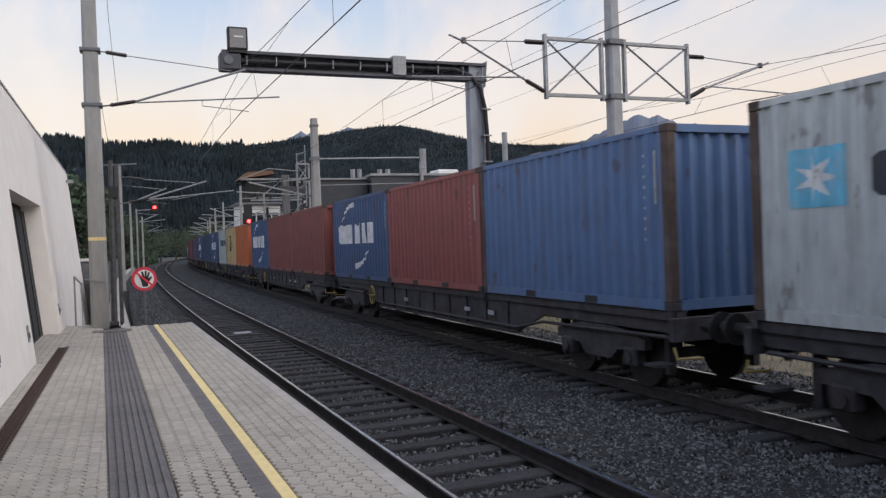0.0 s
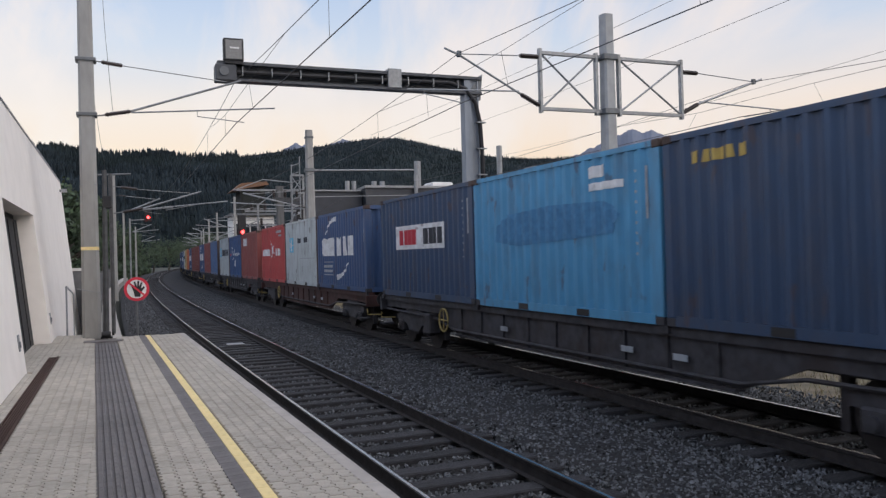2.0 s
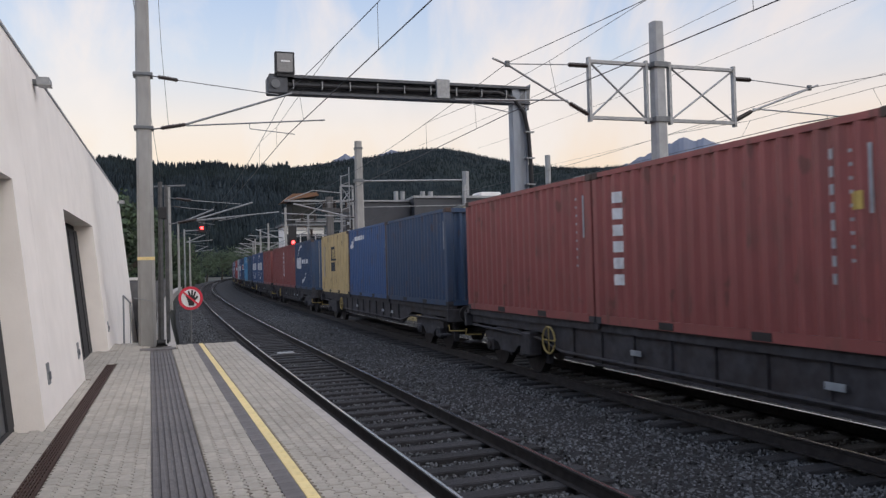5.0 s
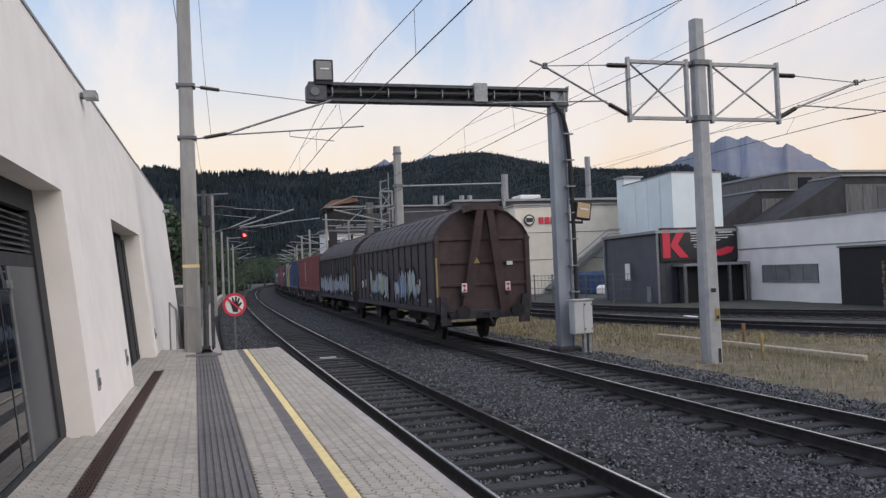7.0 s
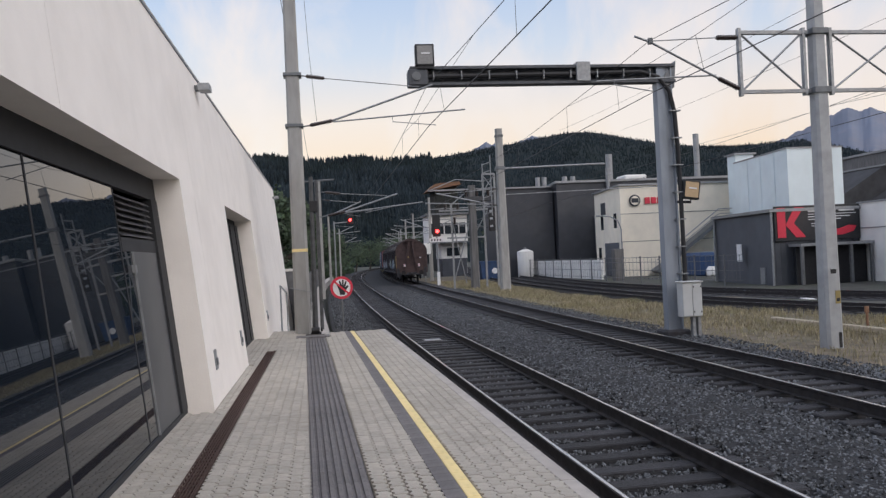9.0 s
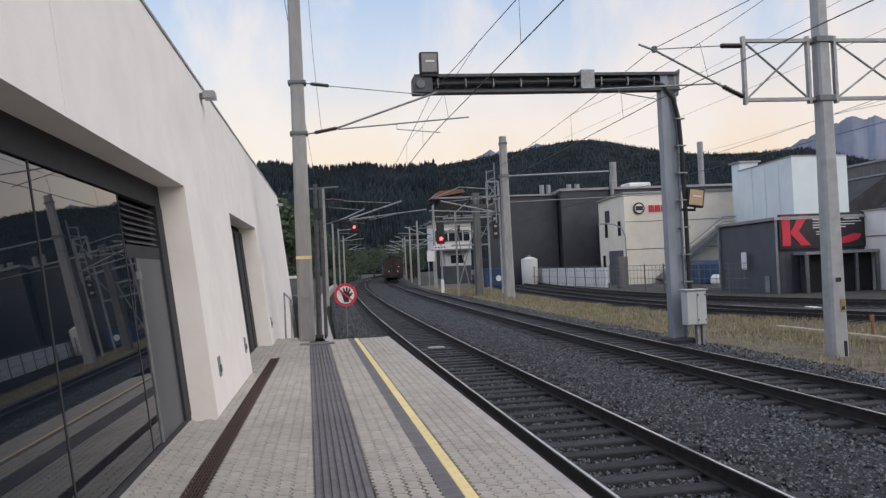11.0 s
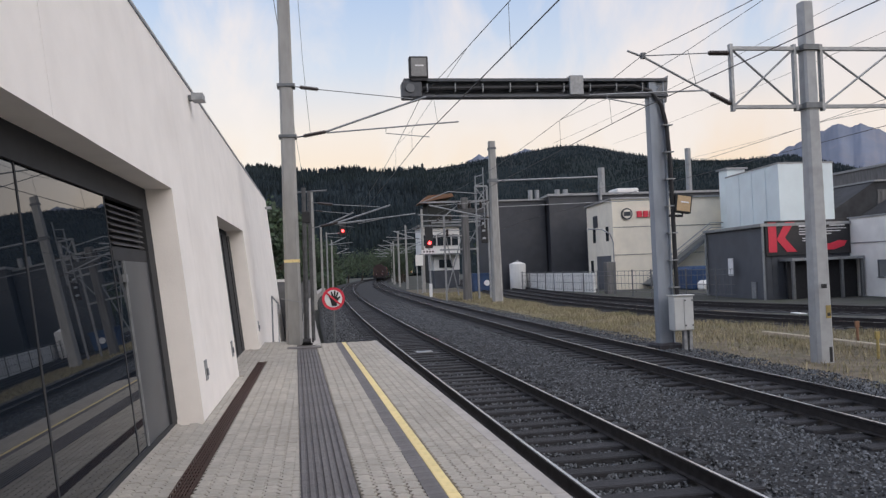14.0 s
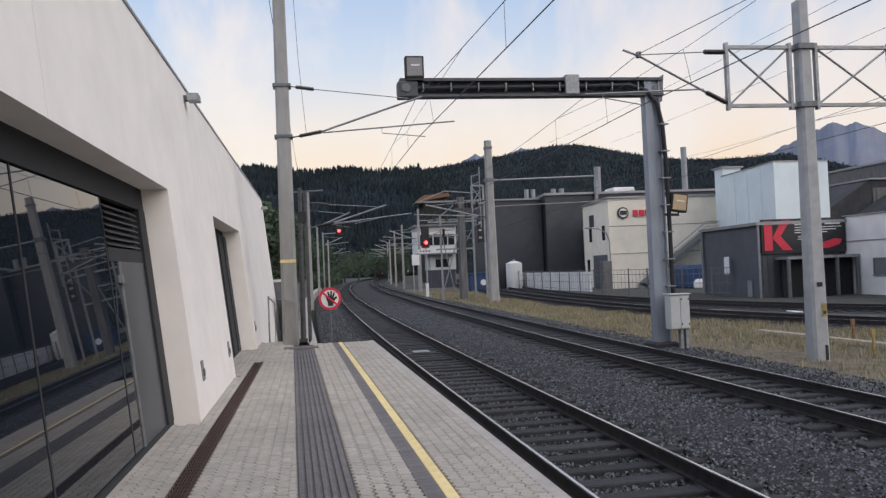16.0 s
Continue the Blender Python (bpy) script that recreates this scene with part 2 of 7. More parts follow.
_b = GLASS.node_tree.nodes["Principled BSDF"]
_b.inputs["Base Color"].default_value, _b.inputs["Roughness"].default_value = (0.008, 0.012, 0.018, 1), 0.012
_b.inputs["Specular IOR Level"].default_value, _b.inputs["IOR"].default_value = 0.5, 1.58
_b.inputs["Coat Weight"].default_value = 0.05


def paint(name, col, rust=0.7):
    return mat(name, col, 0.55, 0.1, var=0.10, scale=4, stain=tuple(0.5 * c + 0.5 * k for c, k in zip(col, (0.10, 0.075, 0.06))), stain_amt=rust, stain_scale=2.6, bump=0.05, bscale=15, stretch=(1, 1, 0.4), spots=0.5)


RUSTY = mat("rusty_corner_steel", (0.075, 0.05, 0.042), 0.8, 0.1, var=0.35, scale=4, stain=(0.14, 0.13, 0.13), stain_amt=0.5, stain_scale=3)
C_BLUE = paint("blue_container_paint", (0.085, 0.155, 0.30))
C_NAVY = paint("navy_container_paint", (0.042, 0.085, 0.19))
C_DKBL = paint("slate_blue_container_paint", (0.03, 0.062, 0.125))
C_SKY = paint("sky_blue_container_paint", (0.075, 0.28, 0.48))
C_RED = paint("red_container_paint", (0.43, 0.062, 0.062))
C_OXID = paint("oxide_red_container_paint", (0.255, 0.073, 0.068))
C_MAROON = paint("maroon_container_paint", (0.2, 0.06, 0.054))
C_ORANGE = paint("orange_container_paint", (0.5, 0.14, 0.05))
C_GREY = paint("pale_grey_container_paint", (0.44, 0.485, 0.495), 0.75)
C_TAN = paint("tan_container_paint", (0.53, 0.4, 0.2))
C_SAF = paint("royal_blue_container_paint", (0.037, 0.09, 0.22))
P_STAR = mat("light_blue_decal", (0.13, 0.44, 0.62), 0.6, var=0.12, scale=5, stain=(0.34, 0.42, 0.46), stain_amt=0.6, stain_scale=3)
P_BLACK = mat("black_lettering_paint", (0.03, 0.035, 0.045), 0.6, var=0.1)
P_WHITE = mat("white_decal", (0.66, 0.67, 0.68), 0.6, var=0.15, scale=5, stain=(0.36, 0.35, 0.36), stain_amt=0.7, stain_scale=4, spots=0.5)
P_DIM = mat("faded_white_marking", (0.33, 0.35, 0.37), 0.65, var=0.2)
P_CRIM = mat("crimson_decal", (0.45, 0.03, 0.05), 0.6, var=0.1)
P_GOLD = mat("gold_decal", (0.45, 0.32, 0.08), 0.6, var=0.1)
P_DKB = mat("faded_blue_decal", (0.05, 0.19, 0.36), 0.6, var=0.2)
G_BLUE = mat("blue_spray_paint", (0.11, 0.23, 0.4), 0.6, var=0.3, scale=3)
G_GREY = mat("silver_spray_paint", (0.27, 0.3, 0.33), 0.5, var=0.3, scale=4)
G_PALE = mat("pale_spray_paint", (0.34, 0.38, 0.39), 0.5, var=0.25, scale=4)
G_GREEN = mat("olive_spray_paint", (0.30, 0.33, 0.22), 0.6, var=0.3, scale=4)
G_LILAC = mat("lilac_spray_paint", (0.25, 0.22, 0.31), 0.6, var=0.3, scale=4)

# ---- building blocks ----


def mesh_of(bm, name, material, smooth=False):
    me = bpy.data.meshes.new(name)
    bm.normal_update()
    bm.to_mesh(me)
    bm.free()
    me.materials.append(material)
    if smooth:
        for p in me.polygons:
            p.use_smooth = True
    return me


def part(name, bm, material, parent=None, label="", smooth=False):
    ob = new(name, mesh_of(bm, name, material, smooth))
    ob.parent = parent
    if label:
        ob["label"] = label
    return ob


def piece(name, me, parent, m):
    ob = new(name, me)
    ob.parent = parent
    ob.matrix_basis = m
    return ob


def thing(name, label, category, group="", kind="", m=None):
    ob = new(name)
    ob.empty_display_size = 0.2
    if m is not None:
        ob.matrix_basis = m
    return tagged(ob, label, category, group, kind)


def solid(name, bm, material, label="", category="", group="", kind="", smooth=False):
    return tagged(part(name, bm, material, None, "", smooth), label, category, group, kind)


def box(bm, x0, x1, y0, y1, z0, z1, bevel=0.0, m=None):
    r = bmesh.ops.create_cube(bm, size=1.0, matrix=Matrix.LocRotScale(((x0 + x1) / 2, (y0 + y1) / 2, (z0 + z1) / 2), None, (x1 - x0, y1 - y0, z1 - z0)))
    vs = r["verts"]
    if bevel:
        es = list({e for v in vs for e in v.link_edges})
        g = bmesh.ops.bevel(bm, geom=es, offset=bevel, segments=1, affect="EDGES", profile=0.5)
        vs = list({v for v in g["verts"]} | {v for v in vs if v.is_valid})
    if m is not None:
        bmesh.ops.transform(bm, matrix=m, verts=vs)
    return bm


def prism(bm, pts, axis, a, b):
    """A polygon of two coordinates drawn out along the axis from a to b."""
    def put(p, t):
        return {"x": (t, p[0], p[1]), "y": (p[0], t, p[1]), "z": (p[0], p[1], t)}[axis]
    lo = [bm.verts.new(put(p, a)) for p in pts]
    hi = [bm.verts.new(put(p, b)) for p in pts]
    k = len(pts)
    fs = [bm.faces.new(lo), bm.faces.new(hi[::-1])]
    for i in range(k):
        fs.append(bm.faces.new((lo[i], hi[i], hi[(i + 1) % k], lo[(i + 1) % k])))
    bmesh.ops.recalc_face_normals(bm, faces=fs)
    return bm


def tube(bm, pts, r, n=6, r2=None):
    """A round bar along points, tapering to r2."""
    pts = [Vector(p) for p in pts]
    rings = []
    for i, p in enumerate(pts):
        d = (pts[min(i + 1, len(pts) - 1)] - pts[max(i - 1, 0)]).normalized()
        u = d.orthogonal().normalized() if abs(d.z) > 0.95 else d.cross(Vector((0, 0, 1))).normalized()
        v = d.cross(u)
        rr = r if r2 is None else r + (r2 - r) * i / (len(pts) - 1)
        rings.append([bm.verts.new(p + rr * (math.cos(2 * math.pi * k / n) * u + math.sin(2 * math.pi * k / n) * v)) for k in range(n)])
    for a, b in zip(rings, rings[1:]):
        for k in range(n):
            bm.faces.new((a[k], a[(k + 1) % n], b[(k + 1) % n], b[k]))
    bm.faces.new(rings[0][::-1])
    bm.faces.new(rings[-1])
    return bm


def disc(bm, c, axis, r, t, n=24):
    """A flat round plate with its middle at c."""
    d = Vector(axis).normalized()
    tube(bm, [Vector(c) - d * t / 2, Vector(c) + d * t / 2], r, n)
    return bm


def B():
    return bmesh.new()


def T1(y):
    return 3.61 - 0.02765 * y + 3.01e-4 * y * y


def T2(y):
    return 8.287 - 0.01769 * y + 2.655e-4 * y * y


def smooth_line(pts, step=1.0):
    """A smooth line through a few plan points."""
    out, p = [], [Vector(q) for q in pts]
    p = [2 * p[0] - p[1]] + p + [2 * p[-1] - p[-2]]
    for i in range(1, len(p) - 2):
        k = max(2, int((p[i + 1] - p[i]).length / step))
        for j in range(k):
            t = j / k
            a, b, c, d = p[i - 1], p[i], p[i + 1], p[i + 2]
            out.append(0.5 * (2 * b + (c - a) * t + (2 * a - 5 * b + 4 * c - d) * t * t + (3 * b - a - 3 * c + d) * t ** 3))
    out.append(p[-2])
    return out


def sweep(bm, line, profile, z=0.0):
    """A closed profile of (across, up) carried along a plan line."""
    rings = []
    for i, p in enumerate(line):
        d = (line[min(i + 1, len(line) - 1)] - line[max(i - 1, 0)]).normalized()
        nrm = Vector((d.y, -d.x))
        rings.append([bm.verts.new((p.x + nrm.x * a, p.y + nrm.y * a, z + h)) for a, h in profile])
    k = len(profile)
    for a, b in zip(rings, rings[1:]):
        for i in range(k):
            bm.faces.new((a[i], a[(i + 1) % k], b[(i + 1) % k], b[i]))
    bm.faces.new(rings[0])
    bm.faces.new(rings[-1][::-1])
    bmesh.ops.recalc_face_normals(bm, faces=bm.faces)
    return bm


# ---- ground, hills ----
def ground():
    bm = B()
    ys = [-3000, -600, -120, -30, 0, 30, 80, 200, 400, 900, 3500]
    xs = [-3000, -500, -100, -30, 0, 12, 30, 80, 200, 800, 3500]
    g = [[bm.verts.new((x, y, -0.55)) for x in xs] for y in ys]
    for j in range(len(ys) - 1):
        for i in range(len(xs) - 1):
            bm.faces.new((g[j][i], g[j][i + 1], g[j + 1][i + 1], g[j + 1][i]))
    solid("ground", bm, FIELD, "dark flat valley floor around the railway", "ground", kind="structure")


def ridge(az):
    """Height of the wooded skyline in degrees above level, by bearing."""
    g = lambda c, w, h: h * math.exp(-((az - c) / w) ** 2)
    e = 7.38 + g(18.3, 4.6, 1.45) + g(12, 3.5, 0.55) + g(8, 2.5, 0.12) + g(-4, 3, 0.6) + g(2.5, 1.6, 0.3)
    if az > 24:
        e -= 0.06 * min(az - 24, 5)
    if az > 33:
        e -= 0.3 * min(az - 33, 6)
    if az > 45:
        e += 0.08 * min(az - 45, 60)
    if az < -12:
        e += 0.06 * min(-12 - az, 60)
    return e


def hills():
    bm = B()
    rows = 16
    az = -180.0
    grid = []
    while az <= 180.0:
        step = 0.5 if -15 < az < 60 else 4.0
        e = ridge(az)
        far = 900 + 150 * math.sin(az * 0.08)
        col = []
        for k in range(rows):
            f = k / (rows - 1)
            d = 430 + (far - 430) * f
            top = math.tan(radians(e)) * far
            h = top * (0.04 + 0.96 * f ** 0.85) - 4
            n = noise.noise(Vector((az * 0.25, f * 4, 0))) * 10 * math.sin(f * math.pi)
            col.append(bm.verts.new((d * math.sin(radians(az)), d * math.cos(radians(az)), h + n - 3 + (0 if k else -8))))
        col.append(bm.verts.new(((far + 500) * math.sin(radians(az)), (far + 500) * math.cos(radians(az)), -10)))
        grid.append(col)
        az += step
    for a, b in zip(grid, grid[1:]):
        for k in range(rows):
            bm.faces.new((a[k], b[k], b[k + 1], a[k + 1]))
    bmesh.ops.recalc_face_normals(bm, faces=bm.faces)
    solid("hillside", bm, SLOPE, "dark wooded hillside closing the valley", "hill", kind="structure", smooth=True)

    # conifers on the slope and along the skyline
    rnd = random.Random(5)
    vs, fs = [], []

    def conifer(x, y, z, h, r):
        tiers = 3
        for t in range(tiers):
            zb, zt = z + h * (0.08 + 0.27 * t), z + h * (0.50 + 0.25 * t)
            rr = r * (1 - 0.27 * t)
            i0 = len(vs)
            k = 5
            a0 = rnd.random() * 6
            for j in range(k):
                q = rr * rnd.uniform(0.7, 1.15)
                vs.append((x + q * math.cos(a0 + j * 2 * math.pi / k), y + q * math.sin(a0 + j * 2 * math.pi / k), zb))
            vs.append((x, y, zt))
            for j in range(k):
                fs.append((i0 + j, i0 + (j + 1) % k, i0 + k))

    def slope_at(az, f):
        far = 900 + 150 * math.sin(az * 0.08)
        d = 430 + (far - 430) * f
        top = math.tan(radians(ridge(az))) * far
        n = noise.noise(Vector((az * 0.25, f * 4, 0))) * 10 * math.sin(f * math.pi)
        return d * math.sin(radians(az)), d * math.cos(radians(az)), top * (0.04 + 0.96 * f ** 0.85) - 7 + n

    for i in range(26000):
        a = rnd.uniform(-9, 47)
        f = rnd.random() ** 0.8
        x, y, z = slope_at(a, f)
        h = rnd.uniform(8, 16) * (0.34 if a > 8 else 0.8)
        conifer(x, y, z - 1.5, h, h * 0.24)
    for i in range(1500):
        a = rnd.uniform(-9, 47)
        x, y, z = slope_at(a, rnd.uniform(0.97, 1.0))
        h = rnd.uniform(3, 12) * (0.4 + rnd.random()) * (0.75 + 0.5 * noise.noise(Vector((a * 1.3, 3, 0)))) * (0.28 if a > 8 else 0.75)
        conifer(x, y, z - 2, h, h * 0.25)
    me = bpy.data.meshes.new("conifers")
    me.from_pydata(vs, [], fs)
    me.materials.append(WOOD)
    tagged(new("conifer_wood", me), "dense dark green conifer forest on the hillside", "forest", kind="stuff")

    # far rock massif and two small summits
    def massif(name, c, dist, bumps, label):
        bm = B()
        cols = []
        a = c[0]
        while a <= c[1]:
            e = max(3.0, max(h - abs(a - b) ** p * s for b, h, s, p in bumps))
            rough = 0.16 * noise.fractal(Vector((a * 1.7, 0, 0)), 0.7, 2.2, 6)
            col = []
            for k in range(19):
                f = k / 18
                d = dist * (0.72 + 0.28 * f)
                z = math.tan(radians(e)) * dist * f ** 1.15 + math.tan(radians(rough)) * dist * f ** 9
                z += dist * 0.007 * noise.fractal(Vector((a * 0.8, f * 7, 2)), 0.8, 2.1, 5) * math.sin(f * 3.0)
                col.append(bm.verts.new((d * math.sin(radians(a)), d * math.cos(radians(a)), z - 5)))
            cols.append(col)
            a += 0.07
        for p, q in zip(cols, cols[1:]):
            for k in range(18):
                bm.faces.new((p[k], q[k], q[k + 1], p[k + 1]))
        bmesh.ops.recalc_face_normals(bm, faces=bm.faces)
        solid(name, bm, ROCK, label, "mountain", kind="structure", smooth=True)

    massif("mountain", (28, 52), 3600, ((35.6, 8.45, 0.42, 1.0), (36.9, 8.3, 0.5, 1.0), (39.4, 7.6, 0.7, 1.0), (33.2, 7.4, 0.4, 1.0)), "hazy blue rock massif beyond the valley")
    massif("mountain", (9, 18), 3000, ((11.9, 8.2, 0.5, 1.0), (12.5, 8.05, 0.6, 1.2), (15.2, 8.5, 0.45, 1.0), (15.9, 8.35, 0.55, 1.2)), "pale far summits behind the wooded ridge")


ground()
hills()

# ---- tracks ----
RAIL_P = [(-0.036, 0), (-0.036, -0.03), (-0.012, -0.045), (-0.012, -0.15), (-0.07, -0.16), (-0.07, -0.172), (0.07, -0.172), (0.07, -0.16), (0.012, -0.15), (0.012, -0.045), (0.036, -0.03), (0.036, 0)]
RAIL_T = [(-0.019, 0.003), (-0.019, -0.002), (0.019, -0.002), (0.019, 0.003)]


def track(name, line, label, cant=0.0, near=(0, 0)):
    tr = thing(name, label, "railway track", kind="structure")
    for s in (-1, 1):
        z = -s * cant
        off = [(a + s * 0.7535, h) for a, h in RAIL_P]
        rail = part("rail", sweep(B(), line, off, z), RAILS, tr, "rusty steel rail")
        top = [(a + s * 0.7535, h) for a, h in RAIL_T]
        part("rail_head", sweep(B(), line, top, z), RAILT, rail, "polished running surface")
    # sleepers every 0.6 m
    me = mesh_of(box(B(), -1.3, 1.3, -0.13, 0.13, -0.33, -0.172, 0.015), "sleeper", SLEEP)
    acc, left, n = 0.0, 0.0, 0
    vs, fs = [], []
    for a, b in zip(line, line[1:]):
        d = (b - a).length
        while left < d:
            p = a + (b - a) * (left / d)
            ang = math.degrees(math.atan2(-(b - a).x, (b - a).y)) + random.uniform(-0.8, 0.8)
            if near[0] < p.y < near[1] and n < 300:
                piece("sleeper", me, tr, pose(p.x, p.y, random.uniform(-0.012, 0.004), 0, 0, ang))
                n += 1
            else:
                m = pose(p.x, p.y, 0, 0, 0, ang)
                i0 = len(vs)
                for z in (-0.33, -0.172):
                    for x, y in ((-1.3, -0.13), (1.3, -0.13), (1.3, 0.13), (-1.3, 0.13)):
                        vs.append(tuple(m @ Vector((x, y, z))))
                fs += [(i0 + 4, i0 + 5, i0 + 6, i0 + 7), (i0, i0 + 1, i0 + 5, i0 + 4), (i0 + 1, i0 + 2, i0 + 6, i0 + 5), (i0 + 2, i0 + 3, i0 + 7, i0 + 6), (i0 + 3, i0, i0 + 4, i0 + 7)]
            left += 0.6
        left -= d
    me2 = bpy.data.meshes.new("sleepers")
    me2.from_pydata(vs, [], fs)
    me2.materials.append(SLEEPJ)
    ob = new("sleeper_row", me2)
    ob.parent = tr
    ob["kind"] = "stuff"
    return tr


def vline(fn, a, b, step):
    return [Vector((fn(y), y)) for y in np.arange(a, b, step)]


LINE1, LINE2 = vline(T1, -50, 330, 2.0), vline(T2, -50, 330, 2.0)
LINE3 = smooth_line([(36, -8), (26, 9), (19.2, 23.4), (16.7, 32.5), (15.9, 44), (16.3, 60), (17.9, 80), (22.5, 120), (34, 190)], 2.0)
LINE4 = smooth_line([(44, -2), (33, 13), (24.0, 29), (20.6, 40), (19.4, 51), (19.6, 62), (21.4, 80), (26.2, 120), (38, 190)], 2.0)
track("railway_track", LINE1, "platform track on dark timber sleepers in ballast", 0.0, (2, 70))
track("railway_track", LINE2, "main line track curving away beyond the ballast", 0.02, (4, 90))
track("railway_track", LINE3, "rusty siding track behind the dry grass verge")
track("railway_track", LINE4, "rusty siding track in front of the factory fence")


def ballast():
    # uneven bed from the platform wall to beyond the main line
    bm = B()
    ys = list(np.arange(-20, 60, 0.5)) + list(np.arange(60, 330, 4.0))
    grid = []
    for y in ys:
        xa, xb = T1(y) - 1.95 - (0.9 if y > 22 else 0), T2(y) + 2.3
        row = []
        for k in range(41):
            x = xa + (xb - xa) * k / 40
            z = -0.21 + 0.035 * noise.noise(Vector((x * 1.3, y * 1.3, 0)))
            if min(abs(x - T1(y)), abs(x - T2(y))) < 1.25:
                z -= 0.03
            if T1(y) + 1.6 < x < T2(y) - 1.6:
                z += 0.05 - 0.10 * abs((x - (T1(y) + T2(y)) / 2)) / 1.0 * 0.3
            if k == 40:
                z = -0.6
            row.append(bm.verts.new((x, y, z)))
        grid.append(row)
    for a, b in zip(grid, grid[1:]):
        for k in range(40):
            bm.faces.new((a[k], a[k + 1], b[k + 1], b[k]))
    solid("ballast_bed", bm, BALLAST, "crushed stone bed under both main tracks, darkened as shade between stones", "ballast", kind="structure", smooth=True)
    # loose stones
    rnd = random.Random(3)
    vs, fs = [], []
    octa = ((1, 0, 0), (-1, 0, 0), (0, 1, 0), (0, -1, 0), (0, 0, 1), (0, 0, -1))
    tri = ((0, 2, 4), (2, 1, 4), (1, 3, 4), (3, 0, 4), (2, 0, 5), (1, 2, 5), (3, 1, 5), (0, 3, 5))
    n = 0
    while n < 105000:
        y = 4.5 + 60 * rnd.random() ** 1.8
        xa, xb = T1(y) - (1.5 if y < 21 else 2.7), T2(y) + 2.6
        x = rnd.uniform(xa, xb)
        d1, d2 = abs(x - T1(y)), abs(x - T2(y))
        if abs(d1 - 0.7535) < 0.10 or abs(d2 - 0.7535) < 0.10:
            continue
        z = -0.20
        if d1 < 1.3 or d2 < 1.3:
            z = -0.225
        elif T1(y) + 1.6 < x < T2(y) - 1.6:
            z = -0.165 - 0.03 * abs((x - (T1(y) + T2(y)) / 2))
        z += 0.035 * noise.noise(Vector((x * 1.3, y * 1.3, 0)))
        r = rnd.uniform(0.016, 0.036)
        i0 = len(vs)
        m = Euler((rnd.random() * 6, rnd.random() * 6, rnd.random() * 6)).to_matrix()
        sx, sy, sz = r * rnd.uniform(0.7, 1.3), r * rnd.uniform(0.7, 1.2), r * rnd.uniform(0.5, 0.9)
        for a, b, c in octa:
            j = rnd.uniform(0.75, 1.2)
            v = m @ Vector((a * sx * j, b * sy * j, c * sz * j))
            vs.append((x + v.x, y + v.y, z + v.z))
        fs += [tuple(i0 + k for k in t) for t in tri]
        n += 1
    me = bpy.data.meshes.new("stones")
    me.from_pydata(vs, [], fs)
    me.materials.append(STONE)
    tagged(new("ballast_stones", me), "loose grey crushed ballast stones between the rails", "gravel", kind="stuff")


ballast()
_bl = thing("track_balise", "pale grey transponder plate between the rails", "balise", m=pose(T1(23.9), 23.9, -0.17))
part("body", box(B(), -0.25, 0.25, -0.2, 0.2, 0, 0.05, 0.02), GALV, _bl)
part("bracket", box(B(), -0.45, 0.45, -0.05, 0.05, -0.03, 0.0), FENCE, _bl)


